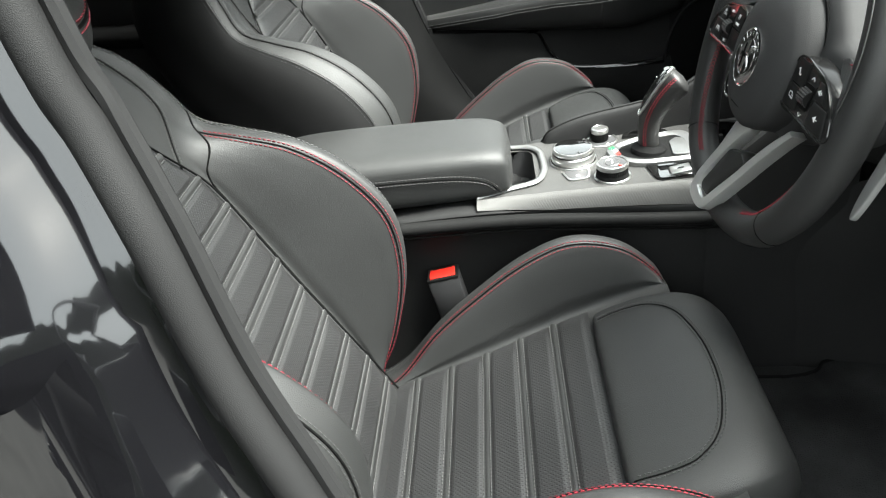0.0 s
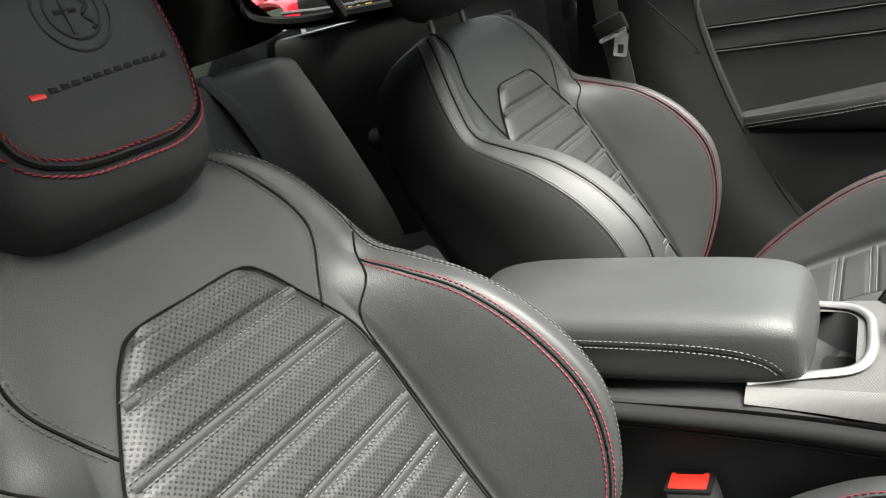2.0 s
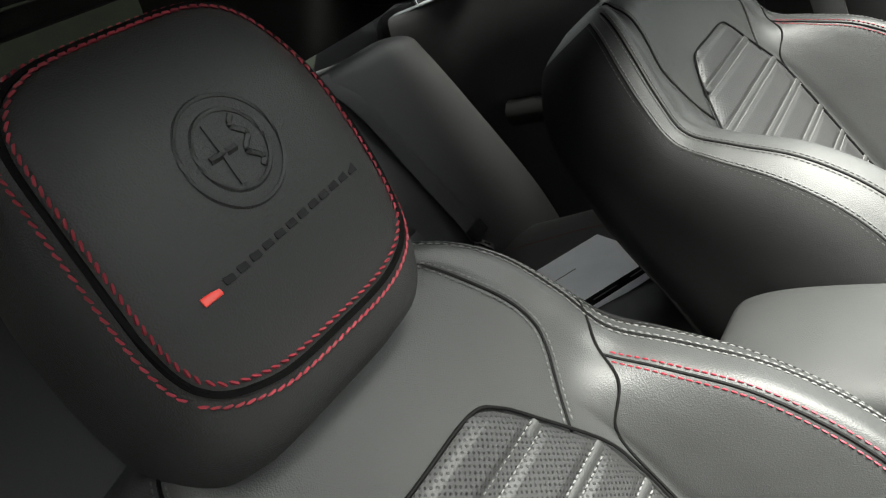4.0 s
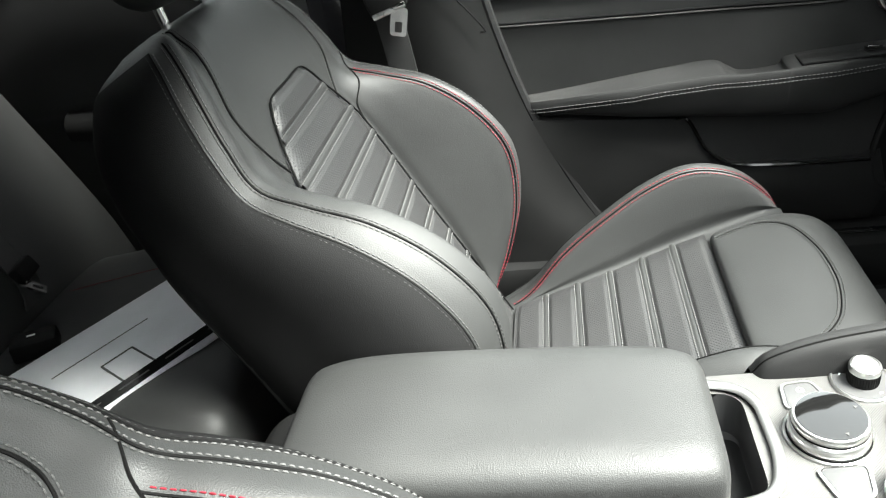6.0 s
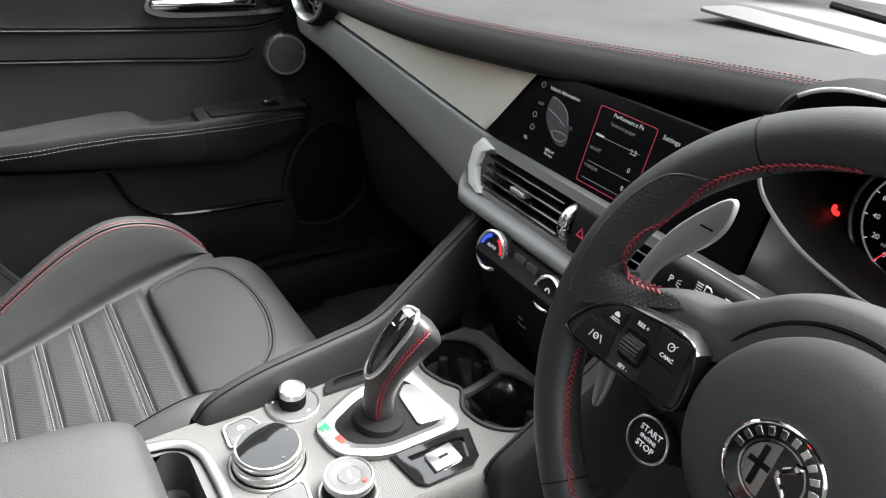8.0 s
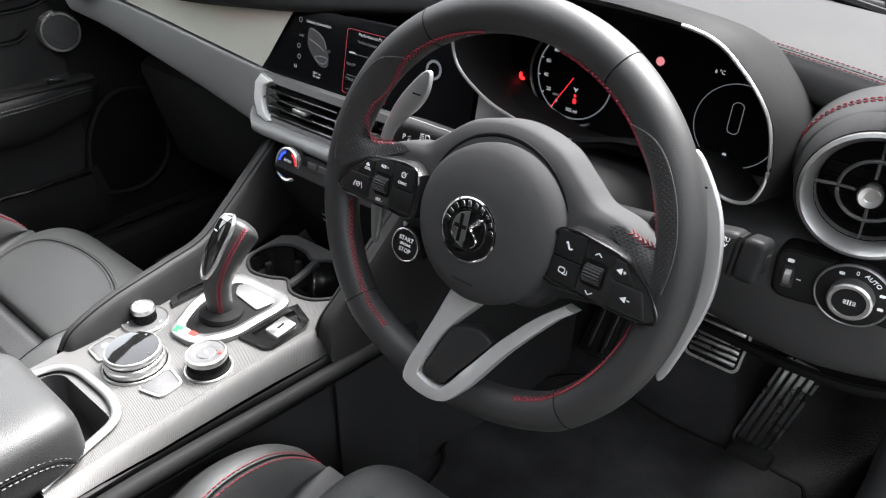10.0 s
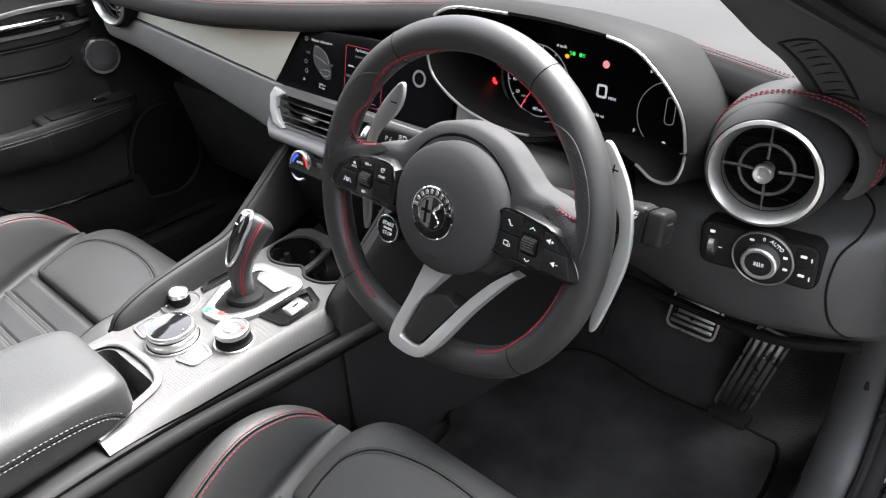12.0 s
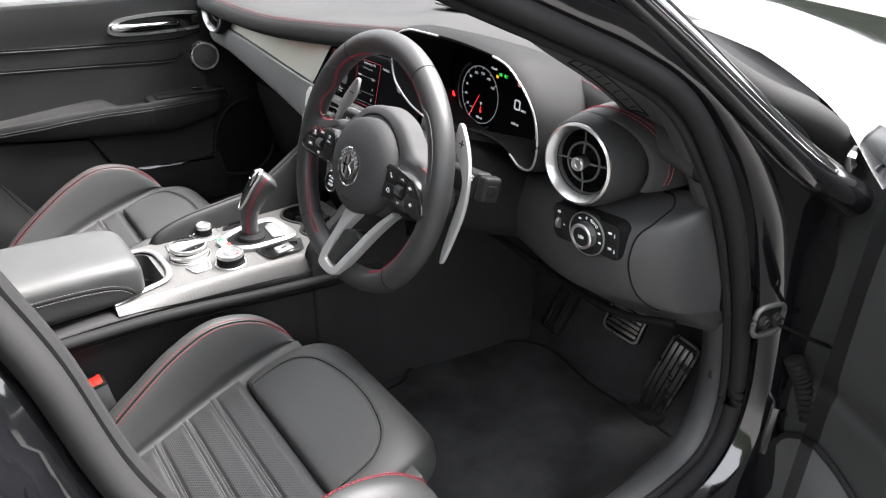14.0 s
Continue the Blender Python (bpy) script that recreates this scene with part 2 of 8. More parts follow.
def part(name, data, mat, parent=None, label="", smooth=True, uv=None):
    """Links (vertices, faces), given in world metres, as one mesh under a thing or a part."""
    me = bpy.data.meshes.new(name)
    me.from_pydata([tuple(v) for v in data[0]], [], data[1])
    me.materials.append(mat)
    if smooth:
        me.polygons.foreach_set("use_smooth", [True] * len(me.polygons))
        me.set_sharp_from_angle(angle=radians(42))
    if uv is not None:
        layer = me.uv_layers.new(name="UVMap")
        idx = np.empty(len(me.loops), dtype=int)
        me.loops.foreach_get("vertex_index", idx)
        layer.data.foreach_set("uv", arr(uv)[idx].reshape(-1))
    ob = new(name, me)
    if parent is not None:
        ob.parent = parent
        if parent.type == "EMPTY":
            ob.matrix_parent_inverse = Matrix.Translation(-Vector(parent.location))
    if label:
        ob["label"] = label
    return ob


def solo(name, data, mat, label, category, group="", kind="", smooth=True, uv=None):
    """A thing of one mesh, with its origin at the middle of its base."""
    v = arr(data[0])
    o = np.array([(v[:, 0].min() + v[:, 0].max()) / 2, (v[:, 1].min() + v[:, 1].max()) / 2, v[:, 2].min()])
    ob = part(name, ([tuple(x) for x in v - o], data[1]), mat, None, "", smooth, uv)
    ob.location = o
    return tagged(ob, label, category, group, kind)


class Surf:
    """A grid of points that can be asked for places and normals at (u, v) from 0 to 1."""

    def __init__(self, p):
        self.p = p
        du, dv = np.gradient(p, axis=0), np.gradient(p, axis=1)
        n = np.cross(du, dv)
        self.n = n / (np.linalg.norm(n, axis=2)[:, :, None] + 1e-12)

    def at(self, u, v):
        nu, nv = self.p.shape[:2]
        x, y = np.clip(u, 0, 1) * (nu - 1), np.clip(v, 0, 1) * (nv - 1)
        i, j = min(int(x), nu - 2), min(int(y), nv - 2)
        f, g = x - i, y - j
        mixed = [(1 - f) * ((1 - g) * q[i, j] + g * q[i, j + 1]) + f * ((1 - g) * q[i + 1, j] + g * q[i + 1, j + 1]) for q in (self.p, self.n)]
        return mixed[0], mixed[1] / (np.linalg.norm(mixed[1]) + 1e-12)

    def line(self, uv, n=60):
        """Places and normals along a smooth line of (u, v) points."""
        got = [self.at(u, v) for u, v in cr(uv, n)]
        return arr([g[0] for g in got]), arr([g[1] for g in got])


def even(p, q, step):
    """Resamples a path p and its companions q at even steps."""
    d = np.concatenate([[0], np.cumsum(np.linalg.norm(np.diff(p, axis=0), axis=1))])
    s = np.arange(0, d[-1], step)
    f = lambda z: np.stack([np.interp(s, d, z[:, k]) for k in range(3)], axis=1)
    return f(p), f(q)


def stitches(p, n, aside=0.0, pitch=0.0062, length=0.0046, r=0.0007, lift=0.0005, slant=0.0):
    """Rows of short raised threads along a path on a surface with normals n, moved sideways by aside."""
    t = np.gradient(p, axis=0)
    t /= np.linalg.norm(t, axis=1)[:, None] + 1e-12
    n = n / (np.linalg.norm(n, axis=1)[:, None] + 1e-12)
    side = np.cross(n, t)
    q, m = even(p + aside * side, n, pitch)
    _, e = even(p + aside * side, side, pitch)
    verts, faces = [], []
    for i in range(len(q) - 1):
        d = q[i + 1] - q[i]
        d /= np.linalg.norm(d) + 1e-12
        d = d + slant * e[i]
        d /= np.linalg.norm(d)
        s = np.cross(m[i], d)
        c = q[i] + lift * m[i]
        o = len(verts)
        for k, (a, w) in enumerate(((-0.5, 0.35), (-0.3, 1.0), (0.3, 1.0), (0.5, 0.35))):
            x = c + a * length * d - (1 - w) * r * m[i]
            verts += [tuple(x + r * w * s), tuple(x + r * 1.2 * w * m[i]), tuple(x - r * w * s), tuple(x - r * w * m[i])]
        for k in range(3):
            for j in range(4):
                a, b = o + 4 * k + j, o + 4 * k + (j + 1) % 4
                faces.append((a, b, b + 4, a + 4))
    return verts, faces


def drape(points, data, way, lift=0.0005):
    """Moves points along a direction onto the first face of a mesh that they meet."""
    tree = mathutils.bvhtree.BVHTree.FromPolygons([tuple(v) for v in data[0]], data[1])
    w = Vector(way).normalized()
    ps_, ns_ = [], []
    for q in points:
        hit, nrm, _, _ = tree.ray_cast(Vector(q) - 0.3 * w, w)
        if hit is None:
            hit, nrm = Vector(q), -w
        if nrm.dot(w) > 0:
            nrm = -nrm
        ps_.append(list(hit + lift * nrm))
        ns_.append(list(nrm))
    return arr(ps_), arr(ns_)


def seam_line(p, n, r=0.0011, sink=0.0):
    """A thin dark welt along a path."""
    return tube(p - sink * n, r, 5)
# front seats: shape given along the back (s up the back, y across, n out of it)
SEAT_Y = -0.370
BACK0 = arr((0.001, 0, 0.344))
BACK_S = arr((-0.423, 0, 0.906))
BACK_N = arr((0.906, 0, 0.423))


def back_at(s, y, n):
    return BACK0 + s * BACK_S + n * BACK_N + arr((0, y + SEAT_Y, 0))


def back_section(s, wi, ye, ne, yo, no, depth, dip):
    """Half a cross-section of the backrest, from the middle of the front to the middle of the back."""
    half = [(0, dip), (wi * 0.6, dip), (wi, dip), (wi + 0.25 * (ye - wi), dip + 0.16 * (ne - dip)), (wi + 0.62 * (ye - wi), dip + 0.62 * (ne - dip)),
            (ye - 0.004, ne - 0.003), (ye + 0.014, ne), (ye + 0.55 * (yo - ye) + 0.006, ne - 0.30 * (ne - no)), (yo, no), (yo - 0.006, no - 0.45 * (no + depth)), (yo - 0.05, -depth), (0, -depth - 0.012)]
    return half


BACK_SECTIONS = [
    # s, insert half width, edge y, edge n, outer y, outer n, depth, dip
    (-0.04, 0.140, 0.156, -0.035, 0.225, -0.06, 0.13, -0.012),
    (0.02, 0.147, 0.160, -0.022, 0.242, -0.04, 0.14, -0.006),
    (0.09, 0.148, 0.178, 0.055, 0.262, 0.02, 0.15, -0.004),
    (0.16, 0.146, 0.190, 0.113, 0.270, 0.05, 0.155, -0.004),
    (0.24, 0.142, 0.194, 0.146, 0.274, 0.075, 0.155, -0.004),
    (0.32, 0.142, 0.194, 0.136, 0.272, 0.068, 0.15, -0.004),
    (0.39, 0.140, 0.193, 0.100, 0.264, 0.035, 0.155, -0.003),
    (0.44, 0.134, 0.190, 0.050, 0.254, 0.005, 0.16, -0.002),
    (0.48, 0.124, 0.184, 0.012, 0.240, -0.018, 0.164, 0.0),
    (0.53, 0.112, 0.174, 0.010, 0.226, -0.028, 0.166, 0.005),
    (0.58, 0.102, 0.155, 0.010, 0.204, -0.034, 0.164, 0.009),
    (0.618, 0.088, 0.130, 0.003, 0.173, -0.042, 0.156, 0.008),
    (0.645, 0.065, 0.100, -0.014, 0.136, -0.056, 0.146, -0.006),
    (0.657, 0.05, 0.07, -0.044, 0.09, -0.066, 0.126, -0.038),
]


def back_grid():
    secs = []
    for s, *row in BACK_SECTIONS:
        h = back_section(s, *row)
        loop = [back_at(s, y, n) for y, n in h] + [back_at(s, -y, n) for y, n in h[-2:0:-1]]
        secs.append(loop)
    return loft(secs, 90, 132, closed=True)


def pleats(centre_line, halfwidths, bounds, bulge, parent, up_n):
    """Padded strips of perforated leather side by side, each a piece of its own."""
    for a, b in zip(bounds[:-1], bounds[1:]):
        nu, nv = 25, 29
        p, uv = np.zeros((nu, nv, 3)), []
        for i in range(nu):
            f = i / (nu - 1)
            s = a + (b - a) * f
            w = float(np.interp(s, [h[0] for h in halfwidths], [h[1] for h in halfwidths]))
            for j in range(nv):
                g = 2 * j / (nv - 1) - 1
                d = min(s - a, b - s)
                e = min(1.0, max(0.0, (d - 0.0052) / 0.0065))
                lift = (0.0030 + bulge * e * e * (3 - 2 * e)) * (1 - abs(g) ** 9) - 0.003 * abs(g) ** 9
                p[i, j] = centre_line(s, w * g, lift)
                uv.append((w * g, s))
        part("pleat", grid(p, flip=True), PERF, parent, uv=uv)


# half as bright as the seat leather: the side's shade is put in here
SIDESHADE = material("shaded_seat_side", (0.0115, 0.0115, 0.0117), 0.62, grain=0.2, grain_scale=900, spec=0.2)
DIMTHREAD = material("pale_grey_thread", (0.09, 0.09, 0.088), 0.7, tint=0.2, tint_scale=300)


def strip(p, q, half=0.0040, lift=0.0021):
    """A plain, slightly domed band of leather along a seam."""
    t = np.gradient(p, axis=0)
    t /= np.linalg.norm(t, axis=1)[:, None]
    side = np.cross(q, t)
    rows = [p + f * half * side + (lift - 0.0012 * abs(f) ** 2) * q for f in (-1.0, -0.5, 0.0, 0.5, 1.0)]
    return grid(np.stack(rows), flip=True)


def make_seat(reach=0.0, plain=False):
    seat = thing("car_seat", (0.12, SEAT_Y, 0.30), "black leather sports seat with red stitching and ribbed perforated centre", "car seat", "front seats")
    g = back_grid()
    back_mesh = grid(g, closed=True, caps=True)
    back = part("backrest", back_mesh, LEATHER, seat)
    sf = Surf(np.concatenate([g, g[:, :1]], axis=1))
    nv = 132
    per = 22  # control points round the loop

    def vk(k):
        return (k % per) / per

    u_of = lambda s: float(np.interp(s, [r[0] for r in BACK_SECTIONS], np.linspace(0, 1, len(BACK_SECTIONS))))
    # outward normals
    c, nn = sf.at(0.5, vk(0))
    sign = 1.0 if np.dot(nn, BACK_N) > 0 else -1.0

    def run(uv, n=90):
        p, q = sf.line(uv, n)
        return p, sign * q

    red, grey, welt = [], [], []
    for mirror in (False, True):
        kk = (lambda k: k) if not mirror else (lambda k: per - k)
        us = [u_of(s) for s in (0.0, 0.05, 0.1, 0.16, 0.24, 0.32, 0.39, 0.44, 0.474)]
        p, q = run([(u, kk(4.9)/per) for u in us])
        if not (plain and mirror):
            red += [stitches(p, q, 0.0042), stitches(p, q, -0.0042)]
            welt.append(seam_line(p, q, 0.0014))
        # outer side seams
        for k in (6.45, 7.25):
            us2 = [u_of(s) for s in (-0.02, 0.06, 0.15, 0.25, 0.35, 0.44, 0.50, 0.54, 0.58, 0.618, 0.642)]
            p, q = run([(u, kk(k)/per) for u in us2])
            welt.append(seam_line(p, q, 0.0016))
            grey += [stitches(p, q, 0.004), stitches(p, q, -0.004)]
        # darker skin down the side and round the back, coloured for its shade
        side_rows = [run([(u, kk(7.25 + (10.95 - 7.25) * f) / per) for u in (u_of(-0.03), u_of(0.15), u_of(0.35), u_of(0.50), u_of(0.58), u_of(0.642))], 50) for f in np.linspace(0, 1, 18)]
        part("shaded_side", grid(arr([a_ + 0.0012 * b_ for a_, b_ in side_rows]).transpose(1, 0, 2), flip=mirror), SIDESHADE, back, "seat side and back in a darker tone for its shade")
        # yoke seam from the bolster over the shoulder
        side = -1 if mirror else 1
        p = arr([back_at(a_, side * b_, 0.3) for a_, b_ in cr([(0.650, 0.086), (0.633, 0.107), (0.587, 0.133), (0.555, 0.149), (0.532, 0.153), (0.512, 0.148), (0.488, 0.135), (0.456, 0.116)], 70)])
        p, q = drape(p, back_mesh, -BACK_N)
        grey += [stitches(p, q, 0.0042, 0.0052, 0.0038), stitches(p, q, -0.0042, 0.0052, 0.0038)]
        welt.append(seam_line(p, q, 0.0014))
        # upright seam where the bolster cover begins
        if plain and mirror:
            continue
        p, q = run([(u_of(s), kk(k)/per) for s, k in ((0.10, 2.2), (0.25, 2.2), (0.35, 2.2), (0.405, 2.25), (0.425, 2.6), (0.447, 3.6), (0.472, 4.8), (0.492, 5.8), (0.508, 6.8), (0.516, 7.6))], 80)
        welt.append(seam_line(p, q, 0.0014))
    for d in red:
        part("red_stitching", d, RED, back, "row of red thread")
    for d in grey:
        part("grey_stitching", d, GREY, back, "row of grey thread")
    for d in welt:
        part("seam", d, DARK, back)

    # ribbed centre of the backrest
    hw = [(0.0, 0.147), (0.09, 0.145), (0.14, 0.142), (0.24, 0.138), (0.34, 0.139), (0.39, 0.137), (0.43, 0.131), (0.485, 0.098), (0.515, 0.075), (0.528, 0.058)]
    line = lambda s, y, n: back_at(s, y, n + 0.002 + 0.006 * max(0.0, (s - 0.47) / 0.06))
    bounds = [-0.006, 0.042, 0.090, 0.139, 0.189, 0.239, 0.289, 0.338, 0.387, 0.435, 0.485, 0.528]
    pleats(line, hw, bounds, 0.0032, seat, BACK_N)
    rows, cuts = [], []
    for s in bounds[1:-1]:
        w = float(np.interp(s, [h[0] for h in hw], [h[1] for h in hw])) * 0.97
        p = arr([back_at(s, y, 0.0036) for y in np.linspace(-w, w, 40)])
        q = np.tile(BACK_N, (40, 1))
        rows += [stitches(p, q, 0.0048, 0.0054, 0.0038, 0.00075, lift=0.0030), stitches(p, q, -0.0048, 0.0054, 0.0038, 0.00075, lift=0.0030)]
        part("seam_strip", strip(p, q), LEATHER, seat)
    for d in rows:
        part("pleat_stitching", d, DIMTHREAD, seat, "row of grey thread between the ribs")
    edge = [(-0.01, 0.149), (0.1, 0.147), (0.24, 0.140), (0.36, 0.140), (0.40, 0.138), (0.432, 0.131), (0.485, 0.099), (0.514, 0.078), (0.528, 0.056)]
    loop = [back_at(s, y, 0.002 + 0.006 * max(0.0, (s - 0.47) / 0.06)) for s, y in edge] + [back_at(0.529, 0, 0.008)] + [back_at(s, -y, 0.002 + 0.006 * max(0.0, (s - 0.47) / 0.06)) for s, y in edge[::-1]]
    # thin dark rod in the fold round the ribs, drawn for the fold's shade
    part("fold_shade", tube(cr(loop, 120), 0.0014, 6), DARK, seat, "dark line for the shade in the fold round the ribbed centre")

    # headrest
    head_at = lambda s, y, n: back_at(0.604 + 0.92 * (s - 0.585), 0.715 * y - 0.010, n - 0.016)
    hs = []
    top, low = 0.83, 0.585
    for s, w, n0, n1 in ((low, 0.075, -0.02, -0.075), (low + 0.01, 0.11, 0.008, -0.10), (low + 0.04, 0.132, 0.028, -0.115), (low + 0.10, 0.140, 0.050, -0.11), (low + 0.16, 0.134, 0.064, -0.10), (low + 0.21, 0.118, 0.060, -0.085), (low + 0.235, 0.098, 0.038, -0.07), (low + 0.243, 0.07, 0.015, -0.05)):
        loop = []
        for a in np.linspace(0, 2 * np.pi, 24, endpoint=False):
            ca, sa = math.cos(a), math.sin(a)
            y = w * abs(ca) ** 0.5 * (1 if ca > 0 else -1)
            n = (n0 + n1) / 2 + (n0 - n1) / 2 * abs(sa) ** 0.55 * (1 if sa > 0 else -1)
            loop.append(head_at(s, y, n + 0.070))
        hs.append(loop)
    hg = loft(hs, 40, 64, closed=True)
    rest_mesh = grid(hg, closed=True, caps=True)
    rest = part("headrest", rest_mesh, LEATHER, seat)

    def front(y, s):
        n = float(np.interp(s, [low, low + 0.01, low + 0.04, low + 0.10, low + 0.16, low + 0.21, low + 0.235], [-0.02, 0.008, 0.028, 0.046, 0.055, 0.052, 0.038]))
        w = float(np.interp(s, [low, low + 0.04, low + 0.10, low + 0.16, low + 0.21], [0.09, 0.132, 0.140, 0.134, 0.118]))
        d = min(1.0, abs(y) / w)
        return head_at(s, y, n + 0.070 - 0.055 * max(0.0, 1 - (1 - d ** 4) ** 0.28) + 0.001)

    path = cr([(-0.112, low + 0.06), (-0.118, low + 0.12), (-0.106, low + 0.195), (-0.07, low + 0.222), (0, low + 0.226), (0.07, low + 0.222), (0.106, low + 0.195), (0.118, low + 0.12), (0.112, low + 0.06), (0.07, low + 0.036), (0, low + 0.032), (-0.07, low + 0.036)], 140, closed=True)
    p = arr([front(y, s) for y, s in path])
    p = np.vstack([p, p[:1]])
    p, q = drape(p, rest_mesh, -BACK_N)
    for off, sl in ((0.0055, 0.35), (-0.0055, -0.35)):
        po = p + off * np.cross(q, np.gradient(p, axis=0) / (np.linalg.norm(np.gradient(p, axis=0), axis=1)[:, None] + 1e-9))
        po, qo = drape(po, rest_mesh, -BACK_N)
        part("red_stitching", stitches(po, qo, 0.0, 0.0054, 0.0050, 0.0009, slant=sl), RED, rest, "row of red thread")
    part("seam", seam_line(p, q, 0.0020), DARK, rest)
    # embossed round badge, kept as plain rings
    badge = []
    for r in (0.030, 0.0215):
        c = drape([front(r * 1.3 * math.cos(a), low + 0.137 + r * math.sin(a)) for a in np.linspace(0, 2 * np.pi, 48, endpoint=False)], rest_mesh, -BACK_N, 0.0)[0]
        badge.append(tube(c, 0.0013, 5, closed=True))
    for y0, s0, y1, s1 in ((-0.008, 0.120, -0.008, 0.154), (-0.020, 0.137, 0.003, 0.137)):
        badge.append(tube(drape([front(y0, low + s0), front((y0 + y1) / 2, low + (s0 + s1) / 2), front(y1, low + s1)], rest_mesh, -BACK_N, 0.0)[0], 0.002, 5))
    wav = drape([front(0.013 + 0.004 * math.sin(a * 13), low + 0.122 + 0.03 * a) for a in np.linspace(0, 1, 24)], rest_mesh, -BACK_N, 0.0)[0]
    badge.append(tube(wav, 0.0018, 5))
    part("embossed_badge", joined(*badge), LEATHER, rest, "round badge pressed into the leather")
    spots = drape([front(y, low + 0.0885 + 0.05 * (y + 0.05)) for y in np.linspace(-0.056, 0.080, 12)], rest_mesh, -BACK_N, -0.0002)[0]
    part("embossed_lettering", joined(*[rbox((0.0008, 0.0062, 0.0066), tuple(c), 0.0003, (0, -25, 0)) for c in spots]), SOFT, rest, "row of pressed letters too faint to read")
    spot = drape([front(-0.0725, low + 0.0855)], rest_mesh, -BACK_N, 0.0)[0][0]
    part("red_tab", rbox((0.0014, 0.011, 0.0046), tuple(spot), 0.0005, (0, -25, 0)), REDPLASTIC, rest, "small red bar")
    for y in (-0.055, 0.055):
        part("headrest_post", tube([back_at(0.56, y, -0.05), back_at(0.70, y, 0.0)], 0.006, 12), CHROME, seat)
        part("post_collar", lathe([(0.0, 0), (0.014, 0), (0.013, 0.008), (0.009, 0.012), (0, 0.012)], back_at(0.617, y, -0.035), BACK_S, 16), PLASTIC, seat)

    # cushion: a along the length from the back, y across, h up from the slope
    C0, CA, CH = arr((reach, 0, 0.357)), arr((0.956, 0, 0.292)), arr((-0.292, 0, 0.956))

    def cush(a, y, h):
        return C0 + a * CA + h * CH + arr((0, y + SEAT_Y, 0))

    rows_ = [  # a, inner y, edge y, edge h, outer y, outer h, floor h
        (-0.07, 0.150, 0.165, -0.020, 0.215, -0.03, -0.12),
        (0.0, 0.154, 0.172, -0.004, 0.235, -0.02, -0.12),
        (0.08, 0.159, 0.184, 0.042, 0.255, 0.01, -0.14),
        (0.16, 0.166, 0.192, 0.074, 0.265, 0.03, -0.16),
        (0.24, 0.178, 0.201, 0.096, 0.270, 0.050, -0.17),
        (0.31, 0.185, 0.207, 0.098, 0.270, 0.045, -0.15),
        (0.37, 0.188, 0.209, 0.065, 0.264, 0.010, -0.13),
        (0.405, 0.188, 0.207, 0.012, 0.252, -0.03, -0.11),
        (0.415, 0.186, 0.200, -0.03, 0.238, -0.06, -0.09),
    ]
    secs = []
    for a, yi, ye, he, yo, ho, hf in rows_:
        half = [(0, -0.006), (yi * 0.6, -0.006), (yi, -0.006), (yi + 0.3 * (ye - yi), -0.006 + 0.3 * (he + 0.006)), (yi + 0.65 * (ye - yi), 0.75 * he), (ye, he), (ye + 0.022, he + 0.002), (ye + 0.6 * (yo - ye) + 0.008, he - 0.35 * (he - ho)), (yo, ho), (yo - 0.002, ho * 0.4 + hf * 0.6), (yo - 0.01, hf), (0, hf)]
        secs.append([cush(a, y, h) for y, h in half] + [cush(a, -y, h) for y, h in half[-2:0:-1]])
    cg = loft(secs, 64, 132, closed=True)
    base = part("cushion", grid(cg, closed=True, caps=True), LEATHER, seat)
    cs = Surf(np.concatenate([cg, cg[:, :1]], axis=1))
    cu = lambda a: float(np.interp(a, [r[0] for r in rows_], np.linspace(0, 1, len(rows_))))
    c, nn = cs.at(0.5, 0)
    sgn = 1.0 if np.dot(nn, CH) > 0 else -1.0
    red, welt, grey = [], [], []
    for mirror in (False, True):
        kk = (lambda k: k) if not mirror else (lambda k: per - k)
        p, q = cs.line([(cu(a), kk(5.0)/per) for a in (-0.03, 0.02, 0.08, 0.16, 0.24, 0.31, 0.36, 0.395, 0.41)], 90)
        q = sgn * q
        if not (plain and mirror):
            red += [stitches(p, q, 0.0042), stitches(p, q, -0.0042)]
        welt.append(seam_line(p, q, 0.0014))
        p, q = cs.line([(cu(a), kk(7.6)/per) for a in (-0.03, 0.02, 0.08, 0.16, 0.24, 0.31, 0.36, 0.395, 0.41)], 90)
        welt.append(seam_line(p, sgn * q, 0.0014))
        grey.append(stitches(p, sgn * q, 0.004))
    for d in red:
        part("red_stitching", d, RED, base, "row of red thread")
    for d in grey:
        part("grey_stitching", d, GREY, base, "row of grey thread")
    for d in welt:
        part("seam", d, DARK, base)
    hw = [(-0.03, 0.152), (0.032, 0.157), (0.142, 0.165), (0.195, 0.174), (0.246, 0.182), (0.30, 0.186)]
    bounds = [-0.023, 0.032, 0.087, 0.142, 0.195, 0.246, 0.298]
    pleats(lambda s, y, n: cush(s, y, n - 0.002), hw, bounds, 0.0036, seat, CH)
    rows = []
    for s in bounds[1:-1]:
        w = float(np.interp(s, [h[0] for h in hw], [h[1] for h in hw])) * 0.97
        p = arr([cush(s, y, -0.0004) for y in np.linspace(-w, w, 40)])
        q = np.tile(CH, (40, 1))
        rows += [stitches(p, q, 0.0048, 0.0054, 0.0038, 0.00075, lift=0.0030), stitches(p, q, -0.0048, 0.0054, 0.0038, 0.00075, lift=0.0030)]
        part("seam_strip", strip(p, q), LEATHER, seat)
    for d in rows:
        part("pleat_stitching", d, DIMTHREAD, seat, "row of grey thread between the ribs")

    # thigh support in front
    ts = []
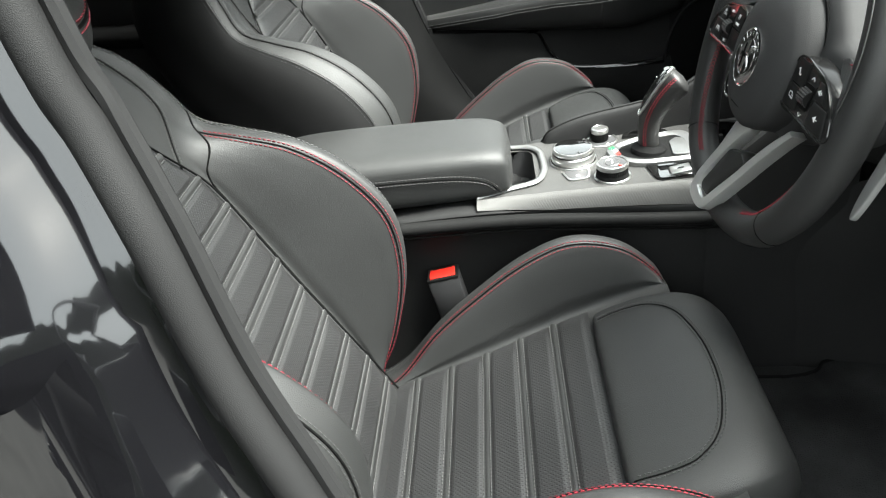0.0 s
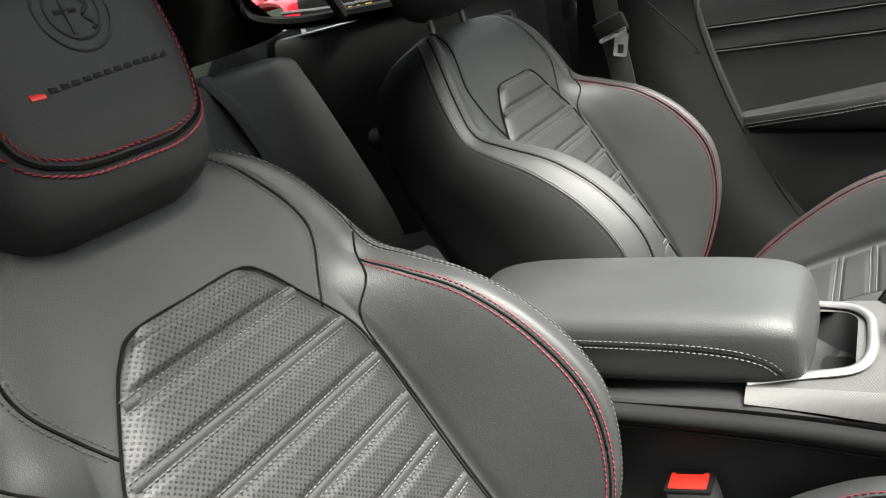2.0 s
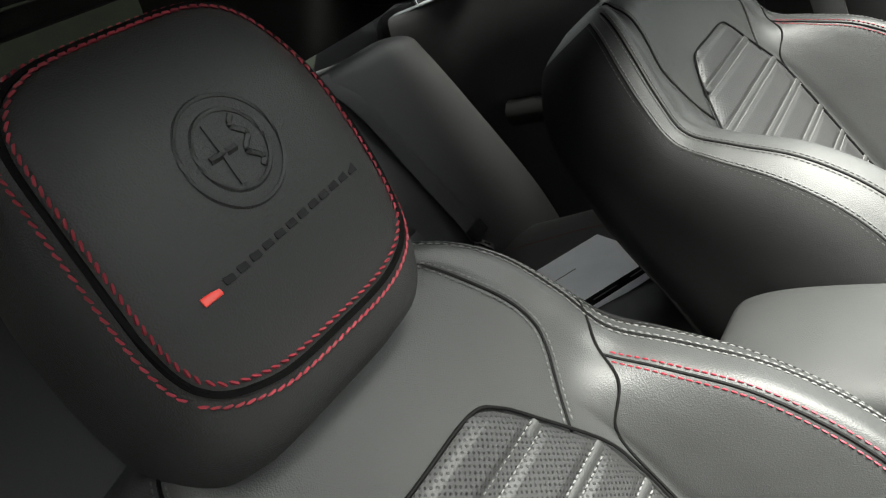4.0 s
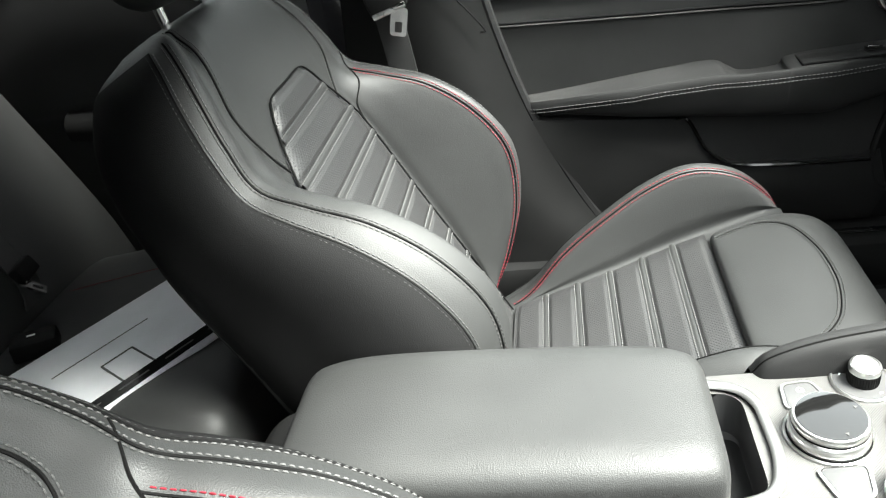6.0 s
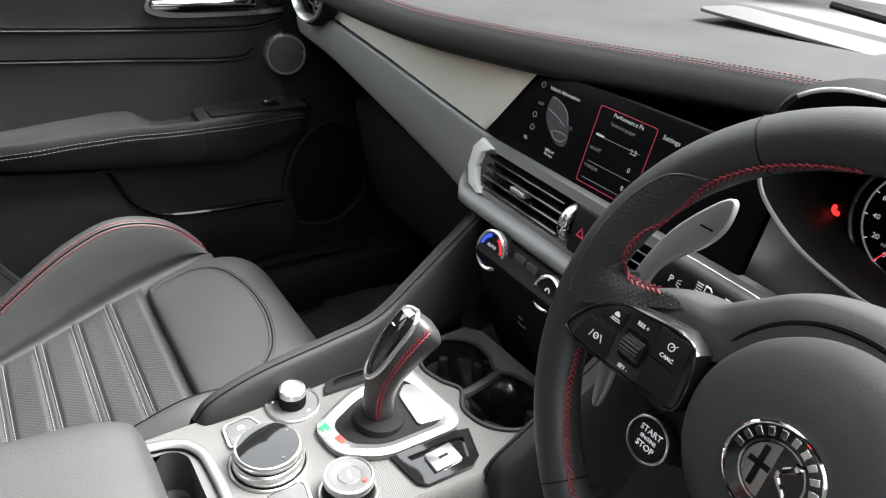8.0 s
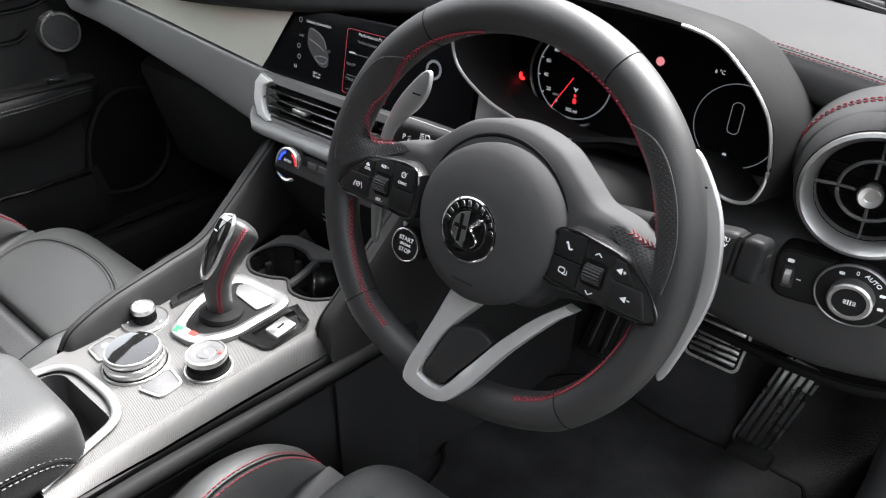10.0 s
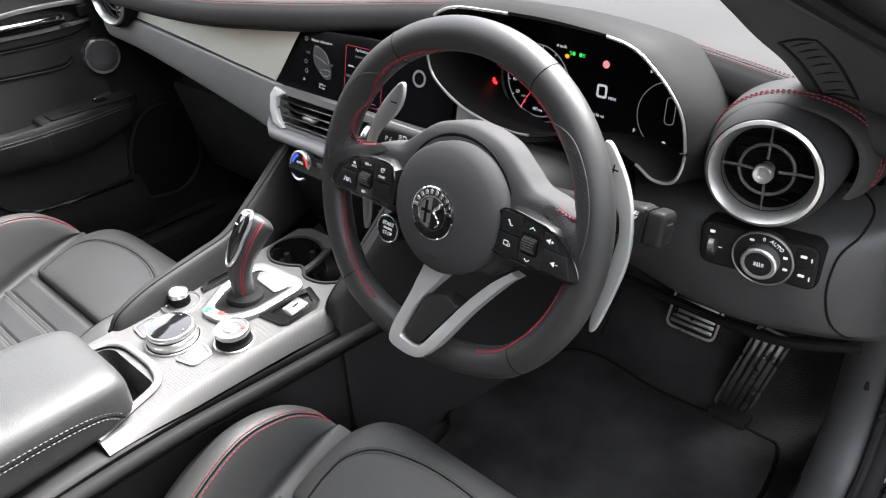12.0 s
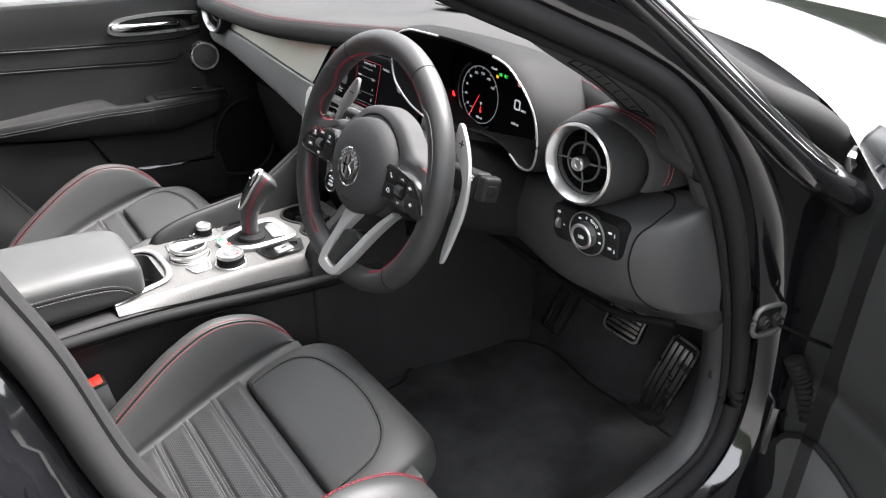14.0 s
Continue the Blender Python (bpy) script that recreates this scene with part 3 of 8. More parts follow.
    for a, w, h, lo in ((0.300, 0.152, -0.012, -0.06), (0.304, 0.168, 0.010, -0.07), (0.318, 0.174, 0.018, -0.08), (0.37, 0.174, 0.021, -0.085), (0.415, 0.168, 0.017, -0.088), (0.448, 0.154, 0.004, -0.09), (0.467, 0.132, -0.018, -0.085), (0.474, 0.112, -0.045, -0.075)):
        loop = []
        for ang in np.linspace(0, 2 * np.pi, 28, endpoint=False):
            ca, sa = math.cos(ang), math.sin(ang)
            y = w * abs(ca) ** 0.45 * (1 if ca > 0 else -1)
            hh = (h + lo) / 2 + (h - lo) / 2 * abs(sa) ** 0.4 * (1 if sa > 0 else -1)
            loop.append(cush(a, y, hh))
        ts.append(loop)
    tg = loft(ts, 40, 72, closed=True)
    thigh_mesh = grid(tg, closed=True, caps=True)
    thigh = part("thigh_support", thigh_mesh, LEATHER, seat)
    path = cr([(0.312, 0.137), (0.35, 0.138), (0.383, 0.131), (0.411, 0.103), (0.427, 0.05), (0.431, 0), (0.427, -0.05), (0.411, -0.103), (0.383, -0.131), (0.35, -0.138), (0.312, -0.137)], 120)
    hh = lambda a: float(np.interp(a, [0.316, 0.335, 0.39, 0.44, 0.475], [0.012, 0.020, 0.022, 0.012, -0.012])) + 0.0008
    p = arr([cush(a, y, hh(a)) for a, y in path])
    p, q = drape(p, thigh_mesh, -CH)
    part("grey_stitching", stitches(p, q, 0.0040, 0.0055, 0.004, 0.0008, 0.0008), GREY, thigh, "row of grey thread")
    part("grey_stitching", stitches(p, q, -0.0040, 0.0055, 0.004, 0.0008, 0.0008), GREY, thigh, "row of grey thread")
    part("seam", seam_line(p, q, 0.001), DARK, thigh)
    # plinth and rails
    part("seat_base", rbox((0.40, 0.46, 0.10), (0.13, SEAT_Y, 0.27), 0.02), DARK, seat)
    for y in (-0.2, 0.2):
        part("seat_rail", rbox((0.52, 0.03, 0.03), (0.12, SEAT_Y + y, 0.225), 0.004), DARK, seat)
    return seat


driver_seat = make_seat()
tagged(driver_seat, "black leather sports seat behind the steering wheel, red stitching, perforated ribs")
passenger_seat = make_seat(0.031, True)
passenger_seat.location = (0.091, 0.366, 0.326)
tagged(passenger_seat, "black leather sports seat beside the far door, red stitching, perforated ribs")
for ch in passenger_seat.children:
    if ch.name.startswith("headrest"):
        ch.location = Vector(BACK_S) * 0.068
# more mesh helpers


def holed_plate(outer, holes, m, depth):
    """A flat sheet with openings, with walls down all its edges."""
    loops = [outer] + holes
    tris = mathutils.geometry.tessellate_polygon([[Vector((x, y, 0)) for x, y in lp] for lp in loops])
    flat = [p for lp in loops for p in lp]
    n = len(flat)
    v = [tuple(m @ Vector((x, y, 0))) for x, y in flat] + [tuple(m @ Vector((x, y, -depth))) for x, y in flat]
    f = []
    for a, b, c in tris:
        (ax, ay), (bx, by), (cx, cy) = flat[a], flat[b], flat[c]
        if (bx - ax) * (cy - ay) - (by - ay) * (cx - ax) < 0:
            b, c = c, b
        f.append((a, b, c))
    o = 0
    for k, lp in enumerate(loops):
        q = len(lp)
        area = sum(lp[i][0] * lp[(i + 1) % q][1] - lp[(i + 1) % q][0] * lp[i][1] for i in range(q))
        turn = (area > 0) == (k == 0)
        for i in range(q):
            a, b = o + i, o + (i + 1) % q
            f.append((a, a + n, b + n, b) if turn else (b, b + n, a + n, a))
        o += q
    return v, f


def bowl(outline, m, depth, shrink=0.9, lip=0.0):
    """An open pocket below an outline: walls and a floor, seen from inside."""
    cx = sum(p[0] for p in outline) / len(outline)
    cy = sum(p[1] for p in outline) / len(outline)
    rows = []
    for f, z in ((1.0, lip), (1.0 - 0.3 * (1 - shrink), -depth * 0.5), (shrink, -depth * 0.94), (shrink * 0.93, -depth)):
        rows.append([tuple(m @ Vector((cx + (x - cx) * f, cy + (y - cy) * f, z))) for x, y in outline])
    g = arr(rows)
    v, fs = grid(g, closed=True)
    n = len(outline)
    fs.append(tuple(range(3 * n, 4 * n)))
    return v, fs


def letters(name, text, size, m, mat, parent, label="", depth=0.0003, align="CENTER"):
    """Writing in the built-in font as a thin mesh at the pose m."""
    cu = bpy.data.curves.new(name, "FONT")
    cu.body, cu.size, cu.extrude, cu.align_x, cu.align_y = text, size, depth, align, "CENTER"
    cu.resolution_u = 3
    ob = bpy.data.objects.new(name, cu)
    me = bpy.data.meshes.new_from_object(ob)
    v = [tuple(m @ x.co) for x in me.vertices]
    f = [tuple(q.vertices) for q in me.polygons]
    bpy.data.objects.remove(ob)
    bpy.data.meshes.remove(me)
    bpy.data.curves.remove(cu)
    return part(name, (v, f), mat, parent, label, smooth=False)


def flat_at(m, x, y, z=0.0):
    return m @ Matrix.Translation((x, y, z))


def outline_through(pts, n=64):
    return [tuple(p) for p in cr(arr(pts), n, closed=True)]


def blunted(pts, cut):
    """A closed outline with straight sides and rounded corners."""
    out_ = []
    for k in range(len(pts)):
        a, b, c = arr(pts[k - 1]), arr(pts[k]), arr(pts[(k + 1) % len(pts)])
        la, lc = np.linalg.norm(a - b), np.linalg.norm(c - b)
        pa, pc = b + (a - b) / la * min(cut, 0.45 * la), b + (c - b) / lc * min(cut, 0.45 * lc)
        out_ += [tuple((1 - f) ** 2 * pa + 2 * f * (1 - f) * b + f * f * pc) for f in np.linspace(0, 1, 9)]
    return out_


# centre console
TOPZ = 0.582
console = thing("centre_console", (0.2, 0, 0.22), "black console between the seats with an etched aluminium top", "centre console")
secs = []
for x, w, top, low, k in ((-0.30, 0.085, 0.50, 0.24, 0.8), (-0.22, 0.095, 0.565, 0.24, 0.72), (0.0, 0.098, 0.568, 0.24, 0.68), (0.15, 0.098, 0.570, 0.24, 0.70), (0.30, 0.100, 0.560, 0.24, 0.85), (0.46, 0.104, 0.552, 0.24, 1.05), (0.60, 0.115, 0.56, 0.24, 1.15), (0.75, 0.14, 0.60, 0.24, 1.2), (0.95, 0.16, 0.62, 0.24, 1.2)):
    secs.append([(x, -w * k, low), (x, -w * k, low + 0.10), (x, -w * k, top - 0.09), (x, -w * (0.35 * k + 0.65), top - 0.03), (x, -w, top), (x, -w * 0.6, top - 0.004), (x, 0, top - 0.004), (x, w * 0.6, top - 0.004), (x, w, top), (x, w * (0.35 * k + 0.65), top - 0.03), (x, w * k, top - 0.09), (x, w * k, low + 0.10), (x, w * k, low)])
secs = [[(p[0], p[1], p[2] - (0.10 if abs(p[1]) < 0.09 and 0.15 < s[0][0] < 0.7 and 4 < i < 8 else 0)) for i, p in enumerate(s)] for s in secs]
part("console_body", grid(loft(secs, 60, 60)), SOFT, console)
for sgn in (-1, 1):
    low = [(x, sgn * (w + 0.012), z) for x, w, z in ((-0.2, 0.10, 0.548), (0.0, 0.103, 0.548), (0.2, 0.104, 0.545), (0.4, 0.108, 0.528), (0.6, 0.12, 0.52))]
    part("side_seam", tube(cr(low, 40), 0.0018, 6), DARK, console)
    part("side_lip", tube(cr([(x, y * 0.97, z + 0.014) for x, y, z in low], 40), 0.010, 10), PLASTIC, console)

# aluminium top
outer = [(0.186, 0.100), (0.150, 0.092), (0.140, 0.02), (0.140, -0.05), (0.142, -0.082), (0.20, -0.078), (0.30, -0.077), (0.40, -0.080), (0.50, -0.088), (0.56, -0.094), (0.60, -0.08), (0.605, 0.0), (0.60, 0.10), (0.585, 0.118), (0.50, 0.112), (0.36, 0.106), (0.26, 0.103)]
tray = round_rect(0.13, 0.124, 0.02, 5, 0.168, 0.014)
tray = [(min(x, 0.236), y) for x, y in tray]
figure8 = outline_through([(0.497, 0.075), (0.515, 0.103), (0.548, 0.108), (0.574, 0.088), (0.578, 0.058), (0.570, 0.032), (0.585, 0.012), (0.590, -0.022), (0.570, -0.052), (0.536, -0.058), (0.508, -0.038), (0.500, -0.005), (0.515, 0.022), (0.503, 0.045)], 72)
M0 = pose(0, 0, TOPZ)
deck = part("console_top", holed_plate(outer, [tray, figure8], M0, 0.006), ALU, console, "etched aluminium panel", smooth=False)
# sides of the aluminium top, deeper towards the front
edge_l = [(0.142, -0.082), (0.20, -0.0785), (0.30, -0.0785), (0.40, -0.081), (0.50, -0.089)]
e = cr(edge_l, 40)
drop = np.interp(e[:, 0], [0.142, 0.25, 0.5], [0.002, 0.014, 0.026])
side = np.stack([np.stack([e[:, 0], e[:, 1] + 0.0004, np.full(40, TOPZ + 0.0005)], 1), np.stack([e[:, 0], e[:, 1] - 0.0035, np.full(40, TOPZ - 0.002)], 1), np.stack([e[:, 0], e[:, 1] - 0.010, TOPZ - 0.3 * drop - 0.003], 1), np.stack([e[:, 0], e[:, 1] - 0.016, TOPZ - drop - 0.006], 1)])
part("top_side", grid(side), ALU, console, "etched aluminium edge")
rim = [(x, y, TOPZ + 0.001) for x, y in tray]
part("tray_rim", tube(cr([(0.142, -0.074, TOPZ + 0.001), (0.19, -0.060, TOPZ + 0.003), (0.232, -0.046, TOPZ + 0.004), (0.246, -0.015, TOPZ + 0.004), (0.247, 0.03, TOPZ + 0.004), (0.243, 0.060, TOPZ + 0.004), (0.225, 0.080, TOPZ + 0.004), (0.18, 0.090, TOPZ + 0.003)], 60), 0.0055, 10, flat=0.6), FRAME, console, "satin silver rim round the tray")
bin_ = part("storage_tray", bowl(tray, M0, 0.05, 0.96), TRIMGREY, console, "deep black tray with a charging mat")
part("tray_mat", plate(round_rect(0.09, 0.095, 0.012, 4, 0.185, 0.014), pose(0, 0, TOPZ - 0.047), 0.002, 0.001), RUBBER, bin_)
part("charging_mark", joined(*[tube(arr([(0.205 + r * math.cos(a), 0.014 + r * math.sin(a), TOPZ - 0.0468) for a in np.linspace(a0, a0 + 2.4, 14)]), 0.0006, 4) for r, a0 in ((0.006, 0.5), (0.010, 0.5), (0.010, 3.6))]), DARK, bin_)
part("cup_holder", bowl(figure8, M0, 0.075, 0.94), GLOSS, console, "double cup holder in glossy black")
part("cup_rim", tube(arr([(x, y, TOPZ + 0.001) for x, y in figure8]), 0.0025, 8, closed=True), SOFT, console)
part("cup_divider", tube(cr([(0.510, 0.024, TOPZ - 0.012), (0.54, 0.026, TOPZ - 0.010), (0.573, 0.028, TOPZ - 0.002)], 20), 0.006, 8), SOFT, console)
for x, y, a in ((0.545, 0.100, 80), (0.525, -0.046, -60), (0.575, 0.07, 0), (0.58, -0.03, -20)):
    part("cup_grip", rbox((0.008, 0.010, 0.026), (x - 0.004, y * 0.96, TOPZ - 0.03), 0.002, (0, 0, a)), RUBBER, console)


GREYFACE = material("grey_knob_face", (0.055, 0.055, 0.056), 0.5, grain=0.1, grain_scale=1500)
FLAPKEY = material("grey_key", (0.060, 0.060, 0.061), 0.5, grain=0.1, grain_scale=1500)


def turned(profile, x, y, n=56):
    return lathe(profile, (x, y, TOPZ), (0, 0, 1), n)


# volume knob in its dished dial
x, y = 0.345, 0.084
kv = thing("volume_knob", (x, y, TOPZ), "small silver-capped rotary knob in a dark dial with a silver ring", "knob")
part("base_ring", turned([(0.0285, 0.0), (0.0282, 0.0022), (0.0270, 0.0030), (0.0258, 0.0024), (0.0255, 0.0012)], x, y), SATIN, kv)
part("dial", turned([(0.0257, 0.0016), (0.0140, 0.0022), (0, 0.0022)], x, y), GREYFACE, kv)
part("grip", turned([(0.0136, 0.0018), (0.0134, 0.0150), (0.0128, 0.0155)], x, y), PLASTIC, kv)
for i in range(36):
    a = 2 * math.pi * i / 36
    part("knurl", rbox((0.0008, 0.0010, 0.0105), (x + 0.0136 * math.cos(a), y + 0.0136 * math.sin(a), TOPZ + 0.0088), 0.0002, (0, 0, math.degrees(a)), 1), DARK, kv)
part("cap", turned([(0.0128, 0.0150), (0.0138, 0.0158), (0.0140, 0.0195), (0.0132, 0.0222), (0.0112, 0.0232), (0.0106, 0.0226), (0, 0.0228)], x, y), SATIN, kv, "satin silver cap")
for a in (-60, 30, 150):
    part("icon", rbox((0.0034, 0.0016, 0.0004), (x + 0.0200 * math.cos(radians(a)), y + 0.0200 * math.sin(radians(a)), TOPZ + 0.0022), 0.0001, (0, 0, a + 90), 1), WHITE, kv)

# menu knob between its two flap keys, inside one silver outline
x, y = 0.295, 0.020
kb = thing("menu_knob", (x, y, TOPZ), "large silver rotary knob with a glossy black top", "knob")
part("base_ring", turned([(0.0372, 0.0), (0.0370, 0.0024), (0.0358, 0.0032), (0.0346, 0.0026)], x, y), SATIN, kb)
part("gap", turned([(0.0348, 0.0018), (0.0290, 0.0018)], x, y), DARK, kb)
part("skirt", turned([(0.0326, 0.0020), (0.0334, 0.0050), (0.0334, 0.0110), (0.0322, 0.0138), (0.0308, 0.0146), (0.0304, 0.0160), (0.0310, 0.0172), (0.0310, 0.0212), (0.0300, 0.0230), (0.0286, 0.0234)], x, y), SATIN, kb, "satin silver knob body")
part("waist", turned([(0.0312, 0.0148), (0.0311, 0.0164)], x, y), DARK, kb)
part("cap", turned([(0.0288, 0.0228), (0.0284, 0.0240), (0.0200, 0.0250), (0, 0.0254)], x, y), GLOSS, kb, "glossy black touch surface")
for a in (-75, 20):
    part("arrow", plate([(0.0022, 0.0), (-0.0012, 0.0018), (-0.0012, -0.0018)], pose(x + 0.0235 * math.cos(radians(a)), y + 0.0235 * math.sin(radians(a)), TOPZ + 0.0251, 0, 0, a), 0.0004), GREY, kb)
for bx, by, tilt in ((0.288, 0.065, 98), (0.295, -0.030, -86)):
    b = thing("console_button", (bx, by, TOPZ), "flat grey flap key in a silver outline beside the menu knob", "button", "console buttons")
    m = pose(bx, by, 0, 0, 0, tilt)
    out_ = blunted([(0.021, 0.0150), (-0.012, 0.0225), (-0.012, -0.0225), (0.021, -0.0150)], 0.008)
    in_ = blunted([(0.0185, 0.0126), (-0.012, 0.0195), (-0.012, -0.0195), (0.0185, -0.0126)], 0.007)
    part("bezel", ring(out_, in_, Matrix.Translation((0, 0, TOPZ + 0.0030)) @ m, 0.003), SATIN, b, "thin satin silver outline")
    part("key", plate([(px * 0.985, py * 0.97) for px, py in in_], Matrix.Translation((0, 0, TOPZ + 0.0026)) @ m, 0.0024, 0.0008), FLAPKEY, b)
    ic = [(0.0036, 0.0), (0.0010, 0.0032), (-0.0026, 0.0032), (-0.0026, -0.0032), (0.0010, -0.0032)] if by > 0 else disc(0.0032, 8)
    part("icon", ring([(px + 0.009, py) for px, py in ic], [(px * 0.7 + 0.009, py * 0.7) for px, py in ic], Matrix.Translation((0, 0, TOPZ + 0.0029)) @ m, 0.0003), WHITE, b)

# drive mode knob
x, y = 0.345, -0.047
kc = thing("drive_mode_knob", (x, y, TOPZ), "rotary knob with a grey face, silver lip and red dot", "knob")
part("base_ring", turned([(0.0272, 0.0), (0.0270, 0.0022), (0.0258, 0.0030), (0.0244, 0.0026), (0.0240, 0.0014)], x, y), SATIN, kc)
part("grip", turned([(0.0236, 0.0012), (0.0236, 0.0060), (0.0226, 0.0076), (0.0226, 0.0165)], x, y), PLASTIC, kc)
for i in range(48):
    a = 2 * math.pi * i / 48
    part("knurl", rbox((0.0008, 0.0011, 0.0080), (x + 0.0227 * math.cos(a), y + 0.0227 * math.sin(a), TOPZ + 0.0122), 0.0002, (0, 0, math.degrees(a)), 1), DARK, kc)
part("lip", turned([(0.0226, 0.0160), (0.0234, 0.0172), (0.0234, 0.0208), (0.0224, 0.0230), (0.0206, 0.0236), (0.0200, 0.0230)], x, y), SATIN, kc, "satin silver lip")
part("face", turned([(0.0204, 0.0226), (0.0120, 0.0230), (0.0106, 0.0222), (0.0100, 0.0230), (0, 0.0232)], x, y), GREYFACE, kc)
part("face_mark", tube(arr([(x + 0.0106 * math.cos(a), y + 0.0106 * math.sin(a), TOPZ + 0.0228) for a in np.linspace(0, 2 * np.pi, 32, endpoint=False)]), 0.0005, 4, closed=True), SATIN, kc)
part("red_dot", lathe([(0.0022, 0.0), (0.0022, 0.0012), (0, 0.0012)], (x + 0.0095, y - 0.0125, TOPZ + 0.0226), (0, 0, 1), 12), REDPLASTIC, kc)
part("face_icon", plate([(0.0, 0.0050), (-0.0014, 0.0), (0.0, -0.0050), (0.0014, 0.0)], pose(x, y, TOPZ + 0.0235, 0, 0, -12), 0.0005), WHITE, kc)

# gear lever
lever = thing("gear_lever", (0.415, 0.022, TOPZ), "black leather gear lever with red stitching on a silver base", "gear lever")
base8 = [(0.347, 0.038), (0.352, -0.006), (0.392, -0.030), (0.478, -0.029), (0.490, -0.008), (0.481, 0.070), (0.466, 0.080), (0.400, 0.069)]
inner8 = [(0.420 + (x - 0.420) * 0.76, 0.018 + (y - 0.018) * 0.72) for x, y in base8]
mid8 = [(0.420 + (x - 0.420) * 0.91, 0.018 + (y - 0.018) * 0.88) for x, y in base8]
base8, mid8, inner8 = blunted(base8, 0.016), blunted(mid8, 0.015), blunted(inner8, 0.013)
g = arr([[(x, y, TOPZ + 0.001) for x, y in base8], [(x, y, TOPZ + 0.007) for x, y in base8], [(x, y, TOPZ + 0.010) for x, y in mid8], [(x, y, TOPZ + 0.007) for x, y in inner8], [(x, y, TOPZ + 0.002) for x, y in inner8]])
part("base_frame", grid(g, closed=True), FRAME, lever, "satin silver gate frame")
part("gate_plate", plate([(x, y) for x, y in inner8], pose(0, 0, TOPZ + 0.0045), 0.004), PLASTIC, lever)
part("polished_insert", plate(blunted([(0.442, -0.008), (0.470, -0.012), (0.474, 0.002), (0.470, 0.046), (0.460, 0.053), (0.446, 0.040)], 0.005), pose(0, 0, TOPZ + 0.0075), 0.003, 0.001), FRAME, lever, "polished silver slider cover")
for i, (mt, y) in enumerate(((material("green_enamel", (0.02, 0.3, 0.08), 0.3), 0.0285), (WHITE, 0.0180), (REDPLASTIC, 0.0075))):
    part("flag_stripe", rbox((0.0085, 0.0100, 0.0014), (0.3562 + 0.0026 * i, y, TOPZ + 0.0094), 0.0003, (0, -14, 14)), mt, lever, "enamel stripe")
boot = lathe([(0.027, 0), (0.026, 0.006), (0.020, 0.010), (0.018, 0.012), (0, 0.012)], (0.411, 0.020, TOPZ + 0.004), (0.1, 0, 1), 32)
part("collar", boot, RUBBER, lever)
NL = 48
spine = cr([(0.411, 0.020, TOPZ + 0.012), (0.410, 0.0185, TOPZ + 0.040), (0.415, 0.0165, TOPZ + 0.066), (0.426, 0.0135, TOPZ + 0.089), (0.442, 0.010, TOPZ + 0.110), (0.456, 0.008, TOPZ + 0.122)], NL)
lu = np.linspace(0, 1, NL)
tip = np.sqrt(np.clip(1 - (np.clip(lu - 0.86, 0, 1) / 0.14) ** 2, 0.0004, 1))
wx = np.interp(lu, [0, 0.3, 0.55, 0.8, 1], [0.0150, 0.0165, 0.0205, 0.0235, 0.0235]) * tip
wy = np.interp(lu, [0, 0.3, 0.55, 0.8, 1], [0.0150, 0.0170, 0.0225, 0.0250, 0.0250]) * tip
t = np.gradient(spine, axis=0)
t /= np.linalg.norm(t, axis=1)[:, None]
rows = []
for i in range(NL):
    s = arr((0, 1, 0))
    w = np.cross(t[i], s)
    rows.append([spine[i] + wy[i] * math.cos(a) * s + wx[i] * math.sin(a) * w for a in np.linspace(0, 2 * np.pi, 32, endpoint=False)])
stick = part("grip", grid(arr(rows), closed=True, caps=True), WHEEL_LEATHER, lever)


def lever_face(u, f, out=0.0):
    """A point of the lever's surface: u up the lever, f round it from the side that faces the rear."""
    p = arr([np.interp(u, lu, spine[:, k]) for k in range(3)])
    tt = arr([np.interp(u, lu, t[:, k]) for k in range(3)])
    s, w = arr((0, 1, 0)), np.cross(tt, arr((0, 1, 0)))
    w = w if w[0] < 0 else -w
    return p + w * (np.interp(u, lu, wx) + out) * math.cos(f) + s * (np.interp(u, lu, wy) + out) * math.sin(f)


# glossy top plate with silver frame, on the rear and upper side
U0, U1 = 0.36, 0.965
half = lambda u: 0.82 * max(0.0, 1 - abs((u - 0.68) / (0.68 - U0 if u < 0.68 else U1 - 0.68)) ** 3.0) ** 0.5
face = arr([[lever_face(u, f * half(u) + 0.28, 0.0016) for f in np.linspace(-1, 1, 15)] for u in np.linspace(U0, U1, 30)])
part("top_plate", grid(face), GLOSS, stick, "glossy black top plate")
us = np.linspace(U0, U1, 40)
edge = [lever_face(u, 0.28 - half(u) * 1.04, 0.0012) for u in us] + [lever_face(u, 0.28 + half(u) * 1.04, 0.0012) for u in us[::-1]]
part("top_frame", tube(cr(arr(edge), 120, closed=True), 0.0024, 8, closed=True), SATIN, stick, "satin silver frame")
sbp = arr([[lever_face(u, f + 0.28, 0.0028) for f in np.linspace(-0.42, 0.42, 9)] for u in np.linspace(0.865, 0.925, 6)])
part("shift_button", grid(sbp), SATIN, stick, "silver release button")
part("gear_mark", tube(arr([lever_face(0.76, f + 0.28, 0.0019) for f in (-0.12, 0.0, 0.12)]), 0.0007, 5), WHITE, stick)
rs = arr([lever_face(u, -1.02, 0.0003) for u in np.linspace(0.06, 0.93, 40)])
rq = np.tile(arr((-0.5, -1.0, 0.2)), (40, 1))
part("red_stitching", joined(stitches(rs, rq, 0.0016, 0.004, 0.0046, 0.0006, slant=0.55), stitches(rs, rq, -0.0016, 0.004, 0.0046, 0.0006, slant=-0.55)), RED, stick, "crossed red thread")

